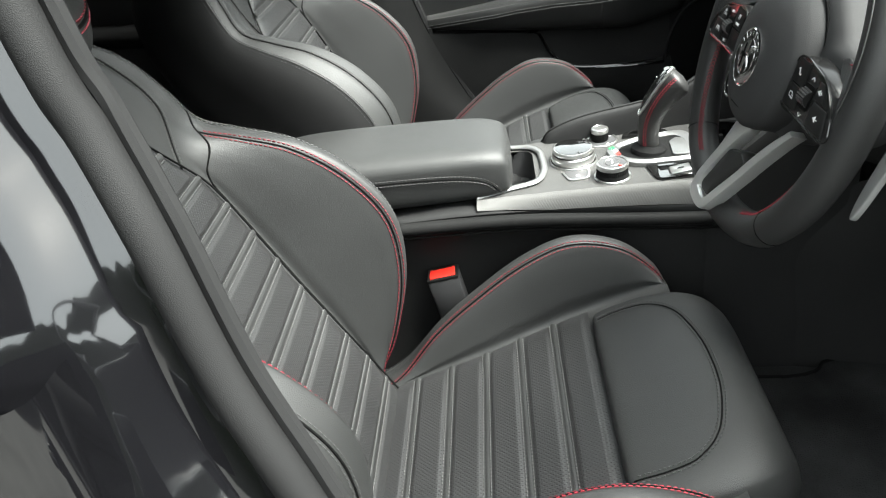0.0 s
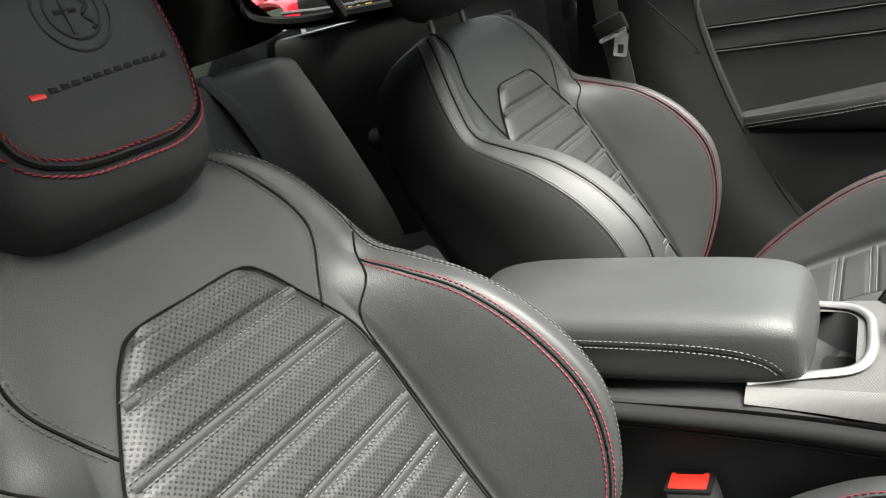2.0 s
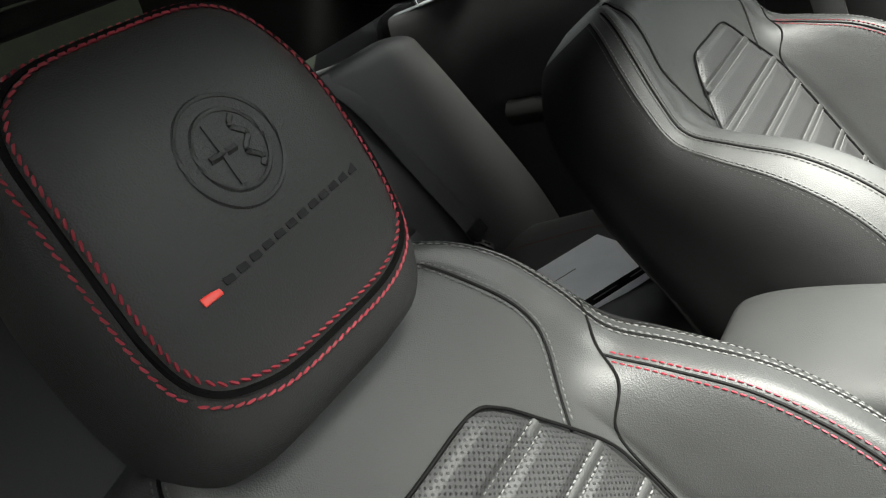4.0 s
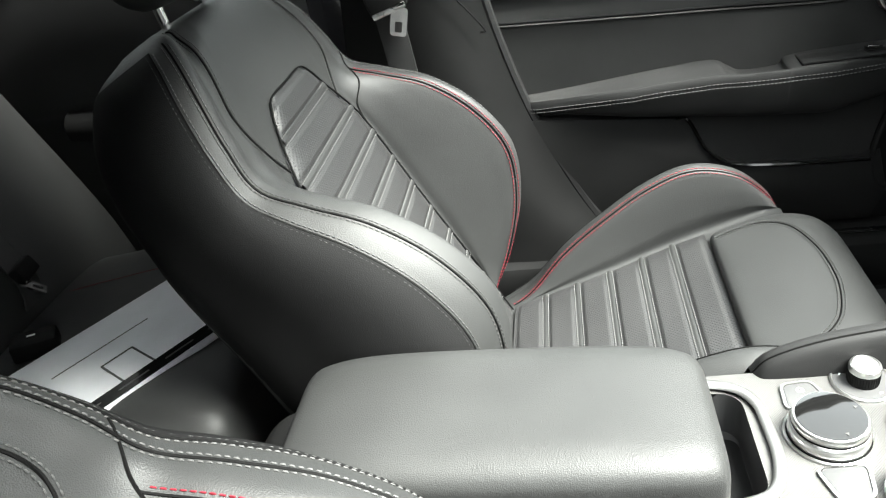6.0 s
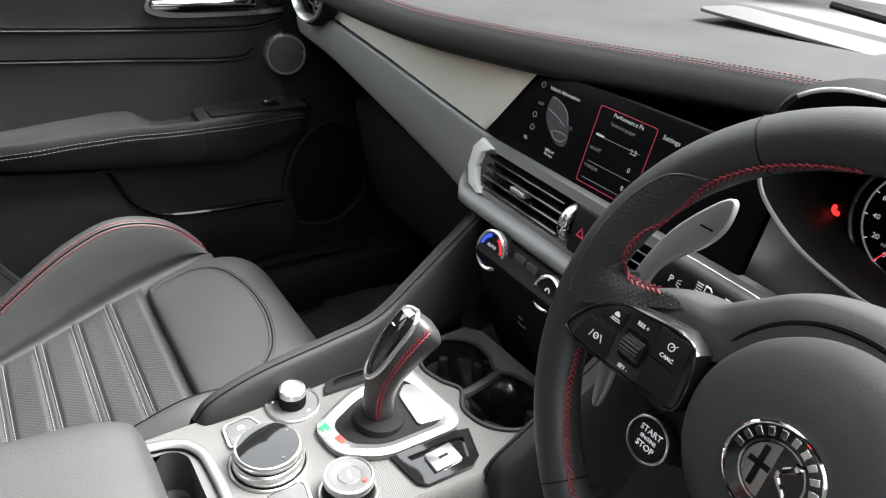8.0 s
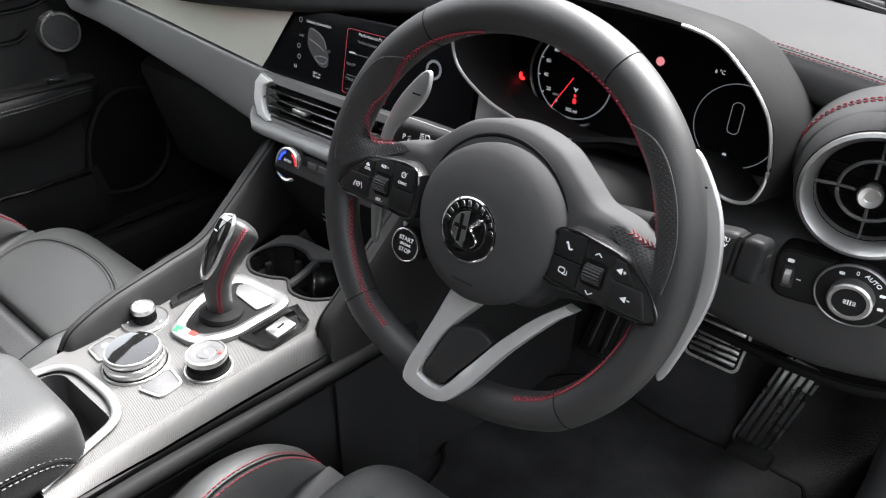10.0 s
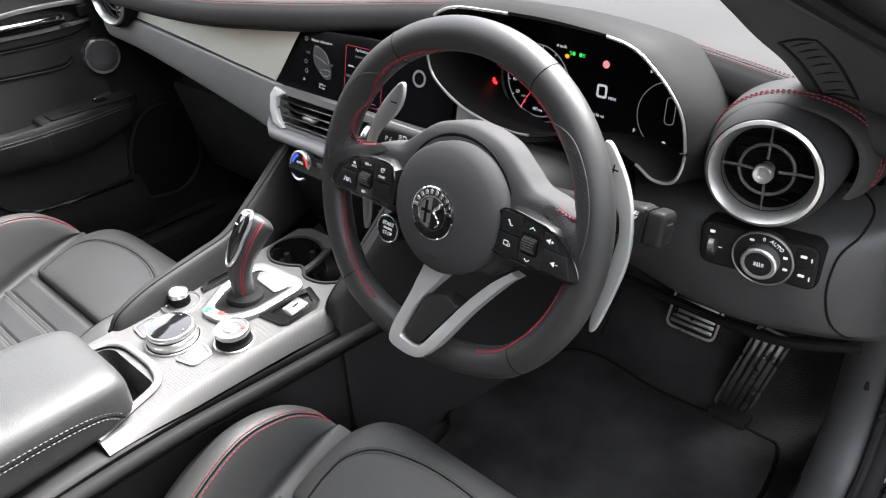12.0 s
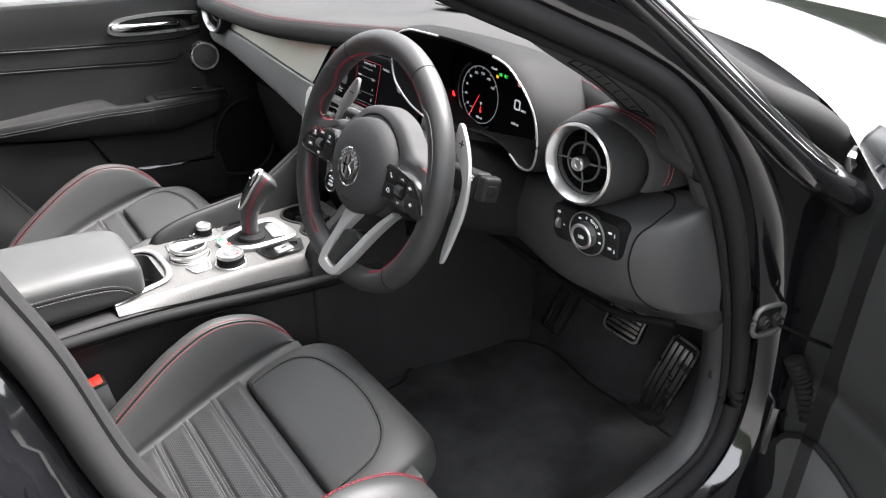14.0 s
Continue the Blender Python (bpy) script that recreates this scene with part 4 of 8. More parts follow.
# parking brake and window switch pods beside the lever
for name, pts, lab in (("parking_brake_switch", [(0.398, -0.030), (0.404, -0.070), (0.412, -0.077), (0.462, -0.077), (0.474, -0.070), (0.486, -0.034), (0.470, -0.030)], "glossy black switch panel with a silver rocker"), ("lever_side_panel", [(0.380, 0.080), (0.386, 0.094), (0.395, 0.099), (0.440, 0.099), (0.450, 0.092), (0.455, 0.080)], "small glossy black panel beside the gear lever")):
    b = thing(name, (pts[0][0], pts[0][1], TOPZ), lab, "switch")
    cx, cy = sum(p[0] for p in pts) / len(pts), sum(p[1] for p in pts) / len(pts)
    inn = [(cx + (x - cx) * 0.72, cy + (y - cy) * 0.66) for x, y in pts]
    part("panel", ring(pts, inn, pose(0, 0, TOPZ + 0.005), 0.005), GLOSS, b)
    part("recess", plate(inn, pose(0, 0, TOPZ + 0.001), 0.001), GLOSS, b)
    if name.startswith("park"):
        part("rocker", rbox((0.030, 0.024, 0.006), (cx - 0.002, cy, TOPZ + 0.004), 0.002, (0, -8, 0)), SATIN, b, "silver rocker")
        part("icon", rbox((0.010, 0.003, 0.0008), (cx - 0.002, cy, TOPZ + 0.0072), 0.0002, (0, -8, 0)), PLASTIC, b)

# armrest lid
LIDTHREAD = material("dark_grey_thread", (0.040, 0.040, 0.039), 0.7, tint=0.2, tint_scale=300)
arm = thing("armrest", (0.0, 0, 0.57), "black leather padded armrest lid with grey stitching", "armrest")
secs = []
for x, w, top, low in ((-0.192, 0.045, 0.612, 0.590), (-0.186, 0.068, 0.640, 0.574), (-0.165, 0.080, 0.655, 0.570), (-0.10, 0.087, 0.661, 0.570), (0.05, 0.086, 0.660, 0.572), (0.14, 0.083, 0.657, 0.574), (0.178, 0.077, 0.651, 0.578), (0.193, 0.068, 0.640, 0.582), (0.199, 0.045, 0.618, 0.592)):
    loop = []
    for a in np.linspace(0, 2 * np.pi, 28, endpoint=False):
        ca, sa = math.cos(a), math.sin(a)
        loop.append((x, w * abs(ca) ** 0.42 * (1 if ca > 0 else -1), (top + low) / 2 + (top - low) / 2 * abs(sa) ** 0.5 * (1 if sa > 0 else -1)))
    secs.append(loop)
lid = part("pad", grid(loft(secs, 50, 72, closed=True), closed=True, caps=True), LEATHER, arm)
for y0, nrm in ((-1, (0, -1, 0.25)), (1, (0, 1, 0.25))):
    p = cr([(-0.175, y0 * 0.080, 0.624), (-0.10, y0 * 0.0885, 0.628), (0.05, y0 * 0.0875, 0.627), (0.12, y0 * 0.0848, 0.622), (0.158, y0 * 0.0805, 0.611), (0.178, y0 * 0.0760, 0.592)], 70)
    q = np.tile(arr(nrm), (70, 1))
    part("grey_stitching", joined(stitches(p, q, 0.0035, 0.0055, 0.004, lift=0.0008), stitches(p, q, -0.0035, 0.0055, 0.004, lift=0.0008)), LIDTHREAD, lid, "double row of grey thread")
    part("seam", seam_line(p, q, 0.0012), DARK, lid)

# side rails rising to the dashboard
for sgn, start, name in ((1, 0.26, "rail"), (-1, 0.47, "rail")):
    y = 0.108
    if sgn > 0:
        top = [(0.25, 0.108, 0.580), (0.268, 0.106, 0.602), (0.32, 0.108, 0.619), (0.40, 0.114, 0.628), (0.46, 0.122, 0.634), (0.52, 0.142, 0.655), (0.58, 0.162, 0.680), (0.65, 0.186, 0.708)]
    else:
        top = [(0.466, y - 0.012, 0.575), (0.474, y - 0.012, 0.600), (0.50, y - 0.008, 0.626), (0.55, y - 0.004, 0.668), (0.60, y, 0.712), (0.66, y, 0.765)]
    tp = cr([(x, sgn * yy, z) for x, yy, z in top], 40)
    inn = tp + arr((0, -sgn * 0.012, -0.010))
    g = np.stack([np.stack([inn[:, 0], inn[:, 1] - sgn * 0.002, np.minimum(inn[:, 2] - 0.02, 0.57)], 1), inn, tp + arr((0, -sgn * 0.005, 0.0)), tp + arr((0, sgn * 0.006, -0.001)), tp + arr((0, sgn * 0.014, -0.014)), np.stack([tp[:, 0], tp[:, 1] + sgn * 0.022, np.minimum(tp[:, 2] - 0.05, 0.53)], 1), np.stack([tp[:, 0], tp[:, 1] + sgn * 0.026, np.full(40, 0.26)], 1)])
    part("console_rail", grid(np.stack([cr(g[:, j], 20) for j in range(40)], axis=0)), SOFT, console, "soft padded rail rising to the dashboard")
    part("rail_seam", tube(tp + arr((0, -sgn * 0.004, 0.0008)), 0.0009, 5), DARK, console)
# underside of the dashboard between the rails
part("stack_backing", rbox((0.02, 0.24, 0.30), (0.645, 0, 0.56), 0.004, (0, -20, 0)), DARK, console)
# steering wheel: r to the right as seen by the driver, u up in its plane, a towards the driver
WU, WA, WC = arr((0.276, 0, 0.961)), arr((-0.961, 0, 0.276)), arr((0.432, -0.351, 0.850))


WK = 1.028


def W(r, u, a=0.0):
    return WC + WK * (arr((0, -r, 0)) + u * WU + a * WA)


WC = WC + arr((0, 0.012, 0)) - 0.005 * WU - 0.020 * WA
WM = frame_at(tuple(WC), (0, -1, 0), tuple(WU)) @ Matrix.Scale(WK, 4)
wheel = thing("steering_wheel", tuple(WC), "black leather steering wheel with red stitching and silver lower spoke", "steering wheel")
R0, RT = 0.1624, 0.0162
ang = np.linspace(0, 2 * np.pi, 144, endpoint=False)


def rim_point(a):
    r, u = R0 * math.cos(a), R0 * 1.0 * math.sin(a)
    if u < -0.125:
        u = -0.125 - (abs(u) - 0.125) * 0.72
    return r, u


def on_rim(deg, b, out=0.0):
    """A place on the rim's skin: deg round the wheel, b round the rim (90 faces the driver, 180 the hub), out above it."""
    r, u = rim_point(radians(deg))
    d = arr((r, u)) / math.hypot(r, u)
    k = (RT + out) * math.cos(radians(b))
    return W(r + d[0] * k - 0.006, u + d[1] * k - 0.001, (RT + out) * math.sin(radians(b)) - 0.010)


def rim_normal(deg, b):
    n = on_rim(deg, b, 0.01) - on_rim(deg, b)
    return n / np.linalg.norm(n)


g = arr([[on_rim(math.degrees(a), b) for b in np.linspace(0, 360, 24, endpoint=False)] for a in ang])
rimob = part("rim", grid(np.concatenate([g, g[:1]]), closed=True), WHEEL_LEATHER, wheel)
GRIP = dotted("grip_leather", (0.016, 0.016, 0.016), (0.0012, 0.0012, 0.0012), 0.0030, 0.22, 0.5)
GRIPSEAM = material("grip_piping", (0.035, 0.035, 0.035), 0.6)
# stitched line round the inner side of each grip, in degrees round the wheel and round the rim
INNER = ((104, 160), (112, 152), (120, 146), (127, 144), (133, 146), (138, 154), (143, 172), (150, 178), (155, 160), (161, 160), (165, 174))
OUTER = ((134, 136), (138, 105), (143, 86), (152, 80), (164, 82), (172, 90), (178, 100))
for sgn in (-1, 1):
    side = lambda deg: deg if sgn < 0 else 180 - deg
    # perforated leather, a thin sleeve on the rim
    na, nb = 44, 16
    sl, uv = [], []
    for deg in np.linspace(134, 178, na):
        b0 = float(np.interp(deg, [p[0] for p in OUTER], [p[1] for p in OUTER]))
        b1 = float(np.interp(deg, [p[0] for p in INNER] + [172, 178], [p[1] for p in INNER] + [176, 176]))
        sl.append([on_rim(side(deg), b, 0.0005) for b in np.linspace(b0, max(b1, b0 + 1), nb)])
        uv += [(radians(deg) * R0, radians(b) * RT) for b in np.linspace(b0, max(b1, b0 + 1), nb)]
    part("perforated_grip", grid(arr(sl)), GRIP, rimob, "perforated black leather grip", uv=uv)
    part("grip_seam", tube(arr([on_rim(side(d), b, 0.0006) for d, b in cr(arr(OUTER), 60)]), 0.0006, 5), GRIPSEAM, rimob)
    # thumb web between the rim and the spoke
    edge_a = arr([on_rim(side(d), b, 0.0004) for d, b in cr(arr([(165, 172), (169, 140), (174, 122), (180, 118)]), 24)])
    edge_c = cr(arr([W(sgn * 0.1384, 0.0378, -0.0012), W(sgn * 0.1373, 0.0300, -0.0090), W(sgn * 0.1250, 0.0306, -0.0110), W(sgn * 0.1095, 0.0346, -0.0115), W(sgn * 0.0980, 0.0300, -0.0118)]), 24)
    mid = 0.5 * (edge_a + edge_c) + np.sin(np.linspace(0, np.pi, 24))[:, None] * WA * -0.0035
    under = edge_c - WA * 0.016 - 0.004 * WU
    web = arr([cr(arr([a_, m_, c_, c_ - 0.002 * WA - 0.0015 * WU, u_]), 18) for a_, m_, c_, u_ in zip(edge_a, mid, edge_c, under)])
    part("thumb_web", grid(web), GRIP, rimob, "perforated black leather thumb rest", uv=[(-(p - WC)[1], (p - WC) @ WU) for row in web for p in row])
    st_p = [on_rim(side(d), b, 0.0002) for d, b in cr(arr(INNER), 90)] + [p + 0.0006 * WA for p in edge_c[2:18]]
    st_n = [rim_normal(side(d), b) for d, b in cr(arr(INNER), 90)] + [(WA + 0.4 * WU) / 1.077 for p in edge_c[2:18]]
    st_p, st_n = arr(st_p), arr(st_n)
    part("red_stitching", joined(stitches(st_p, st_n, 0.0013, 0.0040, 0.0046, 0.0006, slant=0.7), stitches(st_p, st_n, -0.0013, 0.0040, 0.0046, 0.0006, slant=-0.7)), RED, rimob, "crossed red thread")
    # lower part of the rim
    low = [(192, 168), (204, 158), (218, 150), (232, 144), (243, 140)]
    lp_ = arr([on_rim(side(d), b, 0.0002) for d, b in cr(arr(low), 70)])
    ln_ = arr([rim_normal(side(d), b) for d, b in cr(arr(low), 70)])
    part("red_stitching", joined(stitches(lp_, ln_, 0.0013, 0.0040, 0.0046, 0.0006, slant=0.7), stitches(lp_, ln_, -0.0013, 0.0040, 0.0046, 0.0006, slant=-0.7)), RED, rimob, "crossed red thread")
for a in (59.5, 122, 226, 314):
    part("rim_seam", tube(arr([on_rim(a, b, 0.0001) for b in np.linspace(0, 360, 24, endpoint=False)]), 0.0005, 5, closed=True), DARK, rimob)

# hub
HC = W(0.006, 0.001, 0.009)
hub = lathe([(0.063, -0.055), (0.0660, -0.030), (0.0665, -0.008), (0.0650, 0.0005), (0.0600, 0.0058), (0.050, 0.0096), (0.035, 0.0120), (0.0265, 0.0126), (0, 0.0126)], tuple(HC), tuple(WA), 64)
part("airbag_cover", hub, HUB, wheel)
emb = part("round_badge", lathe([(0.0268, 0.0), (0.0268, 0.0016), (0.0258, 0.0022), (0.0250, 0.0019), (0.0250, 0.0014), (0, 0.0014)], tuple(W(0.002, -0.002, 0.0212)), tuple(WA), 56), CHROME, wheel, "round chrome and black badge")
bm_ = flat_at(WM, 0.002, -0.002, 0.0212 + 0.0015)
part("badge_field", ring(disc(0.0249, 48), disc(0.0166, 48), flat_at(bm_, 0, 0, 0.0002), 0.0004), GLOSS, emb)
part("badge_rim", ring(disc(0.0170, 48), disc(0.0160, 48), flat_at(bm_, 0, 0, 0.0006), 0.0006), CHROME, emb)
part("badge_disc", plate(disc(0.0162, 40), flat_at(bm_, 0, 0, 0.0003), 0.0004), GLOSS, emb)
half = [(0.0150 * math.cos(a), 0.0150 * math.sin(a)) for a in np.linspace(math.pi / 2, 1.5 * math.pi, 20)]
part("badge_half", plate([(-0.0008, -0.0150), (-0.0008, 0.0150)] + [p for p in half if p[0] < -0.0009], flat_at(bm_, 0, 0, 0.0006), 0.0004), STEEL, emb)
cross_ = joined(rbox((0.0032, 0.0230, 0.0006), (0, 0, 0), 0.0002), rbox((0.0115, 0.0032, 0.0006), (0.0, 0.001, 0), 0.0002))
cm_ = flat_at(bm_, -0.0070, 0, 0.0009)
part("badge_cross", ([tuple(cm_ @ Vector(v)) for v in cross_[0]], cross_[1]), DARK, emb)
wave = arr([list(flat_at(bm_, 0.0062 + 0.0036 * math.sin(s * 8), -0.0125 + 0.025 * s, 0.0008).translation) for s in np.linspace(0, 1, 36)])
part("badge_wave", tube(wave, np.interp(np.linspace(0, 1, 36), [0, 0.5, 0.85, 1], [0.0005, 0.0013, 0.0019, 0.0024]), 6), CHROME, emb)
for a in np.radians(np.arange(12, 172, 17.5)):
    b = rbox((0.0034, 0.0046, 0.0005), (0, 0, 0), 0.0001, (0, 0, 0), 1)
    m = flat_at(bm_, 0.0208 * math.cos(a), 0.0208 * math.sin(a), 0.0004) @ Matrix.Rotation(a - math.pi / 2, 4, "Z")
    part("badge_mark", ([tuple(m @ Vector(v)) for v in b[0]], b[1]), CHROME, emb)
part("airbag_mark", tube([W(-0.005, -0.045, 0.0190), W(0.015, -0.045, 0.0190)], 0.0005, 4), DARK, wheel)
# shroud behind the hub, flowing into the spokes
sh_out = [(-0.150, -0.004), (-0.140, 0.020), (-0.110, 0.036), (-0.085, 0.042), (-0.066, 0.056), (-0.040, 0.074), (0.0, 0.082), (0.040, 0.074), (0.066, 0.056), (0.085, 0.042), (0.110, 0.036), (0.140, 0.020), (0.150, -0.004), (0.128, -0.026), (0.07, -0.040), (0.045, -0.060), (-0.045, -0.060), (-0.07, -0.040), (-0.128, -0.026)]
so = [tuple(p) for p in cr(arr(sh_out), 110, closed=True)]
rows = []
for f, a in ((1.0, -0.045), (1.0, -0.024), (0.985, -0.019), (0.95, -0.015), (0.8, -0.011), (0.5, -0.009)):
    rows.append([W(x * f, 0.004 + (y - 0.004) * f, a) for x, y in so])
part("spoke_body", grid(arr(rows), closed=True), HUB, wheel)
part("shroud_groove", tube(arr([W(0.001 + 0.0690 * math.cos(a), 0.001 + 0.0690 * math.sin(a), -0.0120) for a in np.linspace(radians(-5), radians(185), 50)]), 0.0018, 6), DARK, wheel)
KEY = material("switch_key", (0.012, 0.012, 0.012), 0.4, spec=0.3)
PODRIM = material("pod_rim", (0.008, 0.008, 0.008), 0.18, coat=0.5)
PODM = flat_at(WM, 0, 0, 0.004)
for sgn in (-1, 1):
    pod_out = [(0.066, 0.019), (0.080, 0.026), (0.104, 0.0235), (0.125, 0.019), (0.146, 0.004), (0.158, -0.014), (0.152, -0.021), (0.135, -0.022), (0.100, -0.021), (0.064, -0.018)]
    pod = [(sgn * x, y) for x, y in pod_out]
    if sgn < 0:
        pod = pod[::-1]
    pob = part("switch_pod", plate(pod, flat_at(PODM, 0, 0, 0.003), 0.024, 0.003), POD, wheel, "glossy black button panel")
    lip = cr(arr([W(x, y, 0.0032 + 0.004) for x, y in [(0.107 * sgn + (x - 0.107 * sgn) * 0.975, 0.002 + (y - 0.002) * 0.94) for x, y in pod]]), 80, closed=True)
    part("pod_lip", tube(lip, 0.0009, 6, closed=True), PODRIM, pob)
    for k, (x0, x1, y0, y1) in enumerate(((0.070, 0.093, 0.003, 0.0225), (0.069, 0.093, -0.0165, 0.0015), (0.117, 0.135, 0.003, 0.0165), (0.119, 0.149, -0.0180, 0.0010))):
        quad = [(x0, y0), (x1, y0), (x1 - (0.010 if k == 2 else 0.007 if k == 3 else 0.0), y1), (x0, y1)]
        quad = [(sgn * x, y) for x, y in quad]
        if sgn < 0:
            quad = quad[::-1]
        key = part("key", plate(quad, flat_at(PODM, 0, 0, 0.0044), 0.003, 0.0009), KEY, pob)
        cx, cy = sgn * ((x0 + x1) / 2 - (0.003 if k > 1 else 0)), (y0 + y1) / 2
        bar = lambda dx, dy, w, h, tilt=0.0: plate(round_rect(w * 0.74, h * 0.74, min(w, h) * 0.3, 2), flat_at(PODM, cx + dx * 0.74, cy + dy * 0.74, 0.0047) @ Matrix.Rotation(tilt, 4, "Z"), 0.0003)
        hoop = lambda dx, dy, r: ring(disc(r * 0.74, 16, cx + dx * 0.74, cy + dy * 0.74), disc(r * 0.74 - 0.0006, 16, cx + dx * 0.74, cy + dy * 0.74), flat_at(PODM, 0, 0, 0.0047), 0.0003)
        if sgn < 0 and k == 0:
            letters("lettering", "CANC", 0.0034, flat_at(PODM, cx, cy - 0.005, 0.0046), WHITE, key)
            white = [hoop(0, 0.003, 0.0034), bar(0.001, 0.004, 0.0006, 0.004, -0.8), bar(0.004, 0.0055, 0.0006, 0.003, -0.8)]
        elif sgn < 0 and k == 2:
            white = [bar(0, 0.0025, 0.0055, 0.0026), bar(0, 0.0045, 0.0034, 0.0012), bar(0, -0.0010, 0.0090, 0.0007), bar(0, -0.0028, 0.0105, 0.0007)]
        elif sgn < 0 and k == 3:
            white = [hoop(0, 0, 0.0030), bar(-0.0058, 0, 0.0008, 0.0075, -0.35), bar(0.0058, 0, 0.0008, 0.0075, 0.35), bar(0, 0, 0.005, 0.0006)]
        elif sgn > 0 and k == 0:
            white = [bar(-0.0015, 0, 0.0016, 0.0078, 0.5), bar(-0.0036, 0.0028, 0.0028, 0.0016, 0.5), bar(0.0022, -0.0026, 0.0028, 0.0016, 0.5)]
        elif sgn > 0 and k == 1:
            white = [ring(round_rect(0.0055, 0.0045, 0.001, 2, cx - 0.001, cy + 0.001), round_rect(0.0043, 0.0033, 0.0008, 2, cx - 0.001, cy + 0.001), flat_at(PODM, 0, 0, 0.0047), 0.0003), bar(0.0022, -0.0022, 0.0052, 0.0007), bar(0.0045, 0.0, 0.0007, 0.0045)]
        elif sgn > 0:
            white = [plate([(cx - 0.0032, cy), (cx + 0.0012, cy - 0.0024), (cx + 0.0012, cy + 0.0024)], flat_at(PODM, 0, 0, 0.0047), 0.0003), bar(0.0042, 0, 0.0036, 0.0007)] + ([bar(0.0042, 0, 0.0007, 0.0036)] if k == 2 else [])
        else:
            white = []
        if white:
            part("icon", joined(*white), WHITE, key)
    rx = sgn * 0.104
    part("wheel_well", plate(round_rect(0.0180, 0.020, 0.003, 3, rx, -0.0005), flat_at(PODM, 0, 0, 0.0036), 0.001), DARK, pob)
    roll = part("thumb_wheel", tube([W(rx - 0.0070, -0.0005, 0.006), W(rx + 0.0070, -0.0005, 0.006)], 0.0066, 20), KEY, pob, "ridged thumb wheel")
    for z in np.radians(np.arange(20, 161, 20)):
        part("thumb_ridge", tube([W(rx - 0.0066, -0.0005 + 0.0067 * math.cos(z), 0.006 + 0.0067 * math.sin(z)), W(rx + 0.0066, -0.0005 + 0.0067 * math.cos(z), 0.006 + 0.0067 * math.sin(z))], 0.0006, 5), TRIMGREY, roll)
    if sgn < 0:
        letters("lettering", "RES +", 0.0036, flat_at(PODM, -0.1040, 0.0150, 0.0035), WHITE, pob)
        letters("lettering", "SET -", 0.0036, flat_at(PODM, -0.1050, -0.0150, 0.0035), WHITE, pob)
    else:
        for s in (1, -1):
            part("icon", joined(*[plate(round_rect(0.0038, 0.0007, 0.0003, 2), flat_at(PODM, rx + q * 0.0013, -0.0005 + s * 0.0150, 0.0035) @ Matrix.Rotation(-q * s * 0.7, 4, "Z"), 0.0003) for q in (-1, 1)]), WHITE, pob)
# start button
SB = (-0.0755, -0.048)
sb = part("start_button", lathe([(0.0160, -0.045), (0.0160, -0.006), (0.0156, -0.004), (0.0134, -0.0035), (0.0128, -0.006), (0.0122, -0.005), (0, -0.0045)], tuple(W(*SB)), tuple(WA), 40), PLASTIC, wheel, "round black start and stop button")
part("button_ring", lathe([(0.0158, -0.005), (0.0158, -0.0032), (0.0150, -0.0028), (0.0142, -0.0032), (0.0142, -0.005)], tuple(W(*SB)), tuple(WA), 40), SATIN, sb)
part("button_neck", plate([(-0.066, -0.030), (-0.092, -0.040), (-0.092, -0.058), (-0.075, -0.066), (-0.055, -0.056), (-0.050, -0.035)], flat_at(WM, 0, 0, -0.016), 0.03, 0.004), PLASTIC, sb)
for txt, du, sz in (("START", 0.0052, 0.0056), ("ENGINE", 0.0, 0.0034), ("STOP", -0.0054, 0.0056)):
    letters("lettering", txt, sz, flat_at(WM, SB[0], SB[1] + du, -0.0042), WHITE, sb, "white lettering")
# lower spoke
sp_out = cr(arr([(-0.012, -0.050), (-0.018, -0.070), (-0.030, -0.1155), (-0.0375, -0.148), (-0.031, -0.1595), (0.004, -0.1595), (0.0254, -0.1393), (0.0504, -0.0954), (0.0800, -0.054), (0.0954, -0.0378)]), 70)
sp_in = cr(arr([(0.020, -0.050), (0.0145, -0.066), (-0.0111, -0.104), (-0.0215, -0.140), (-0.0170, -0.1462), (0.0030, -0.1462), (0.0200, -0.1208), (0.0407, -0.0874), (0.0650, -0.056), (0.0860, -0.036)]), 70)
lift_ = lambda u: float(np.interp(u, [-0.165, -0.135, -0.100, -0.050], [0.0165, 0.0140, 0.0060, 0.0005]))
rows = []
for (xo, uo), (xi, ui) in zip(sp_out, sp_in):
    ao, ai = lift_(uo), lift_(ui)
    xm, um = (xo + xi) / 2, (uo + ui) / 2
    rows.append([W(xo, uo, ao - 0.013), W(xo, uo, ao - 0.003), W(xo * 0.92 + xi * 0.08, uo * 0.92 + ui * 0.08, ao - 0.0006), W(xm, um, (ao + ai) / 2 + 0.0004), W(xo * 0.08 + xi * 0.92, uo * 0.08 + ui * 0.92, ai - 0.0010), W(xi, ui, ai - 0.0035), W(xi, ui, ai - 0.013)])
part("lower_spoke", grid(arr(rows), closed=True, caps=True), material("spoke_silver", (0.46, 0.46, 0.45), 0.36, 0.6, tint=0.04), wheel, "satin silver V-shaped spoke")
ins = blunted([(-0.006, -0.094), (-0.0205, -0.1405), (-0.0165, -0.1450), (0.0028, -0.1450), (0.0192, -0.1195), (0.0365, -0.0915), (0.020, -0.0860)], 0.004)
ic = arr(ins).mean(axis=0)
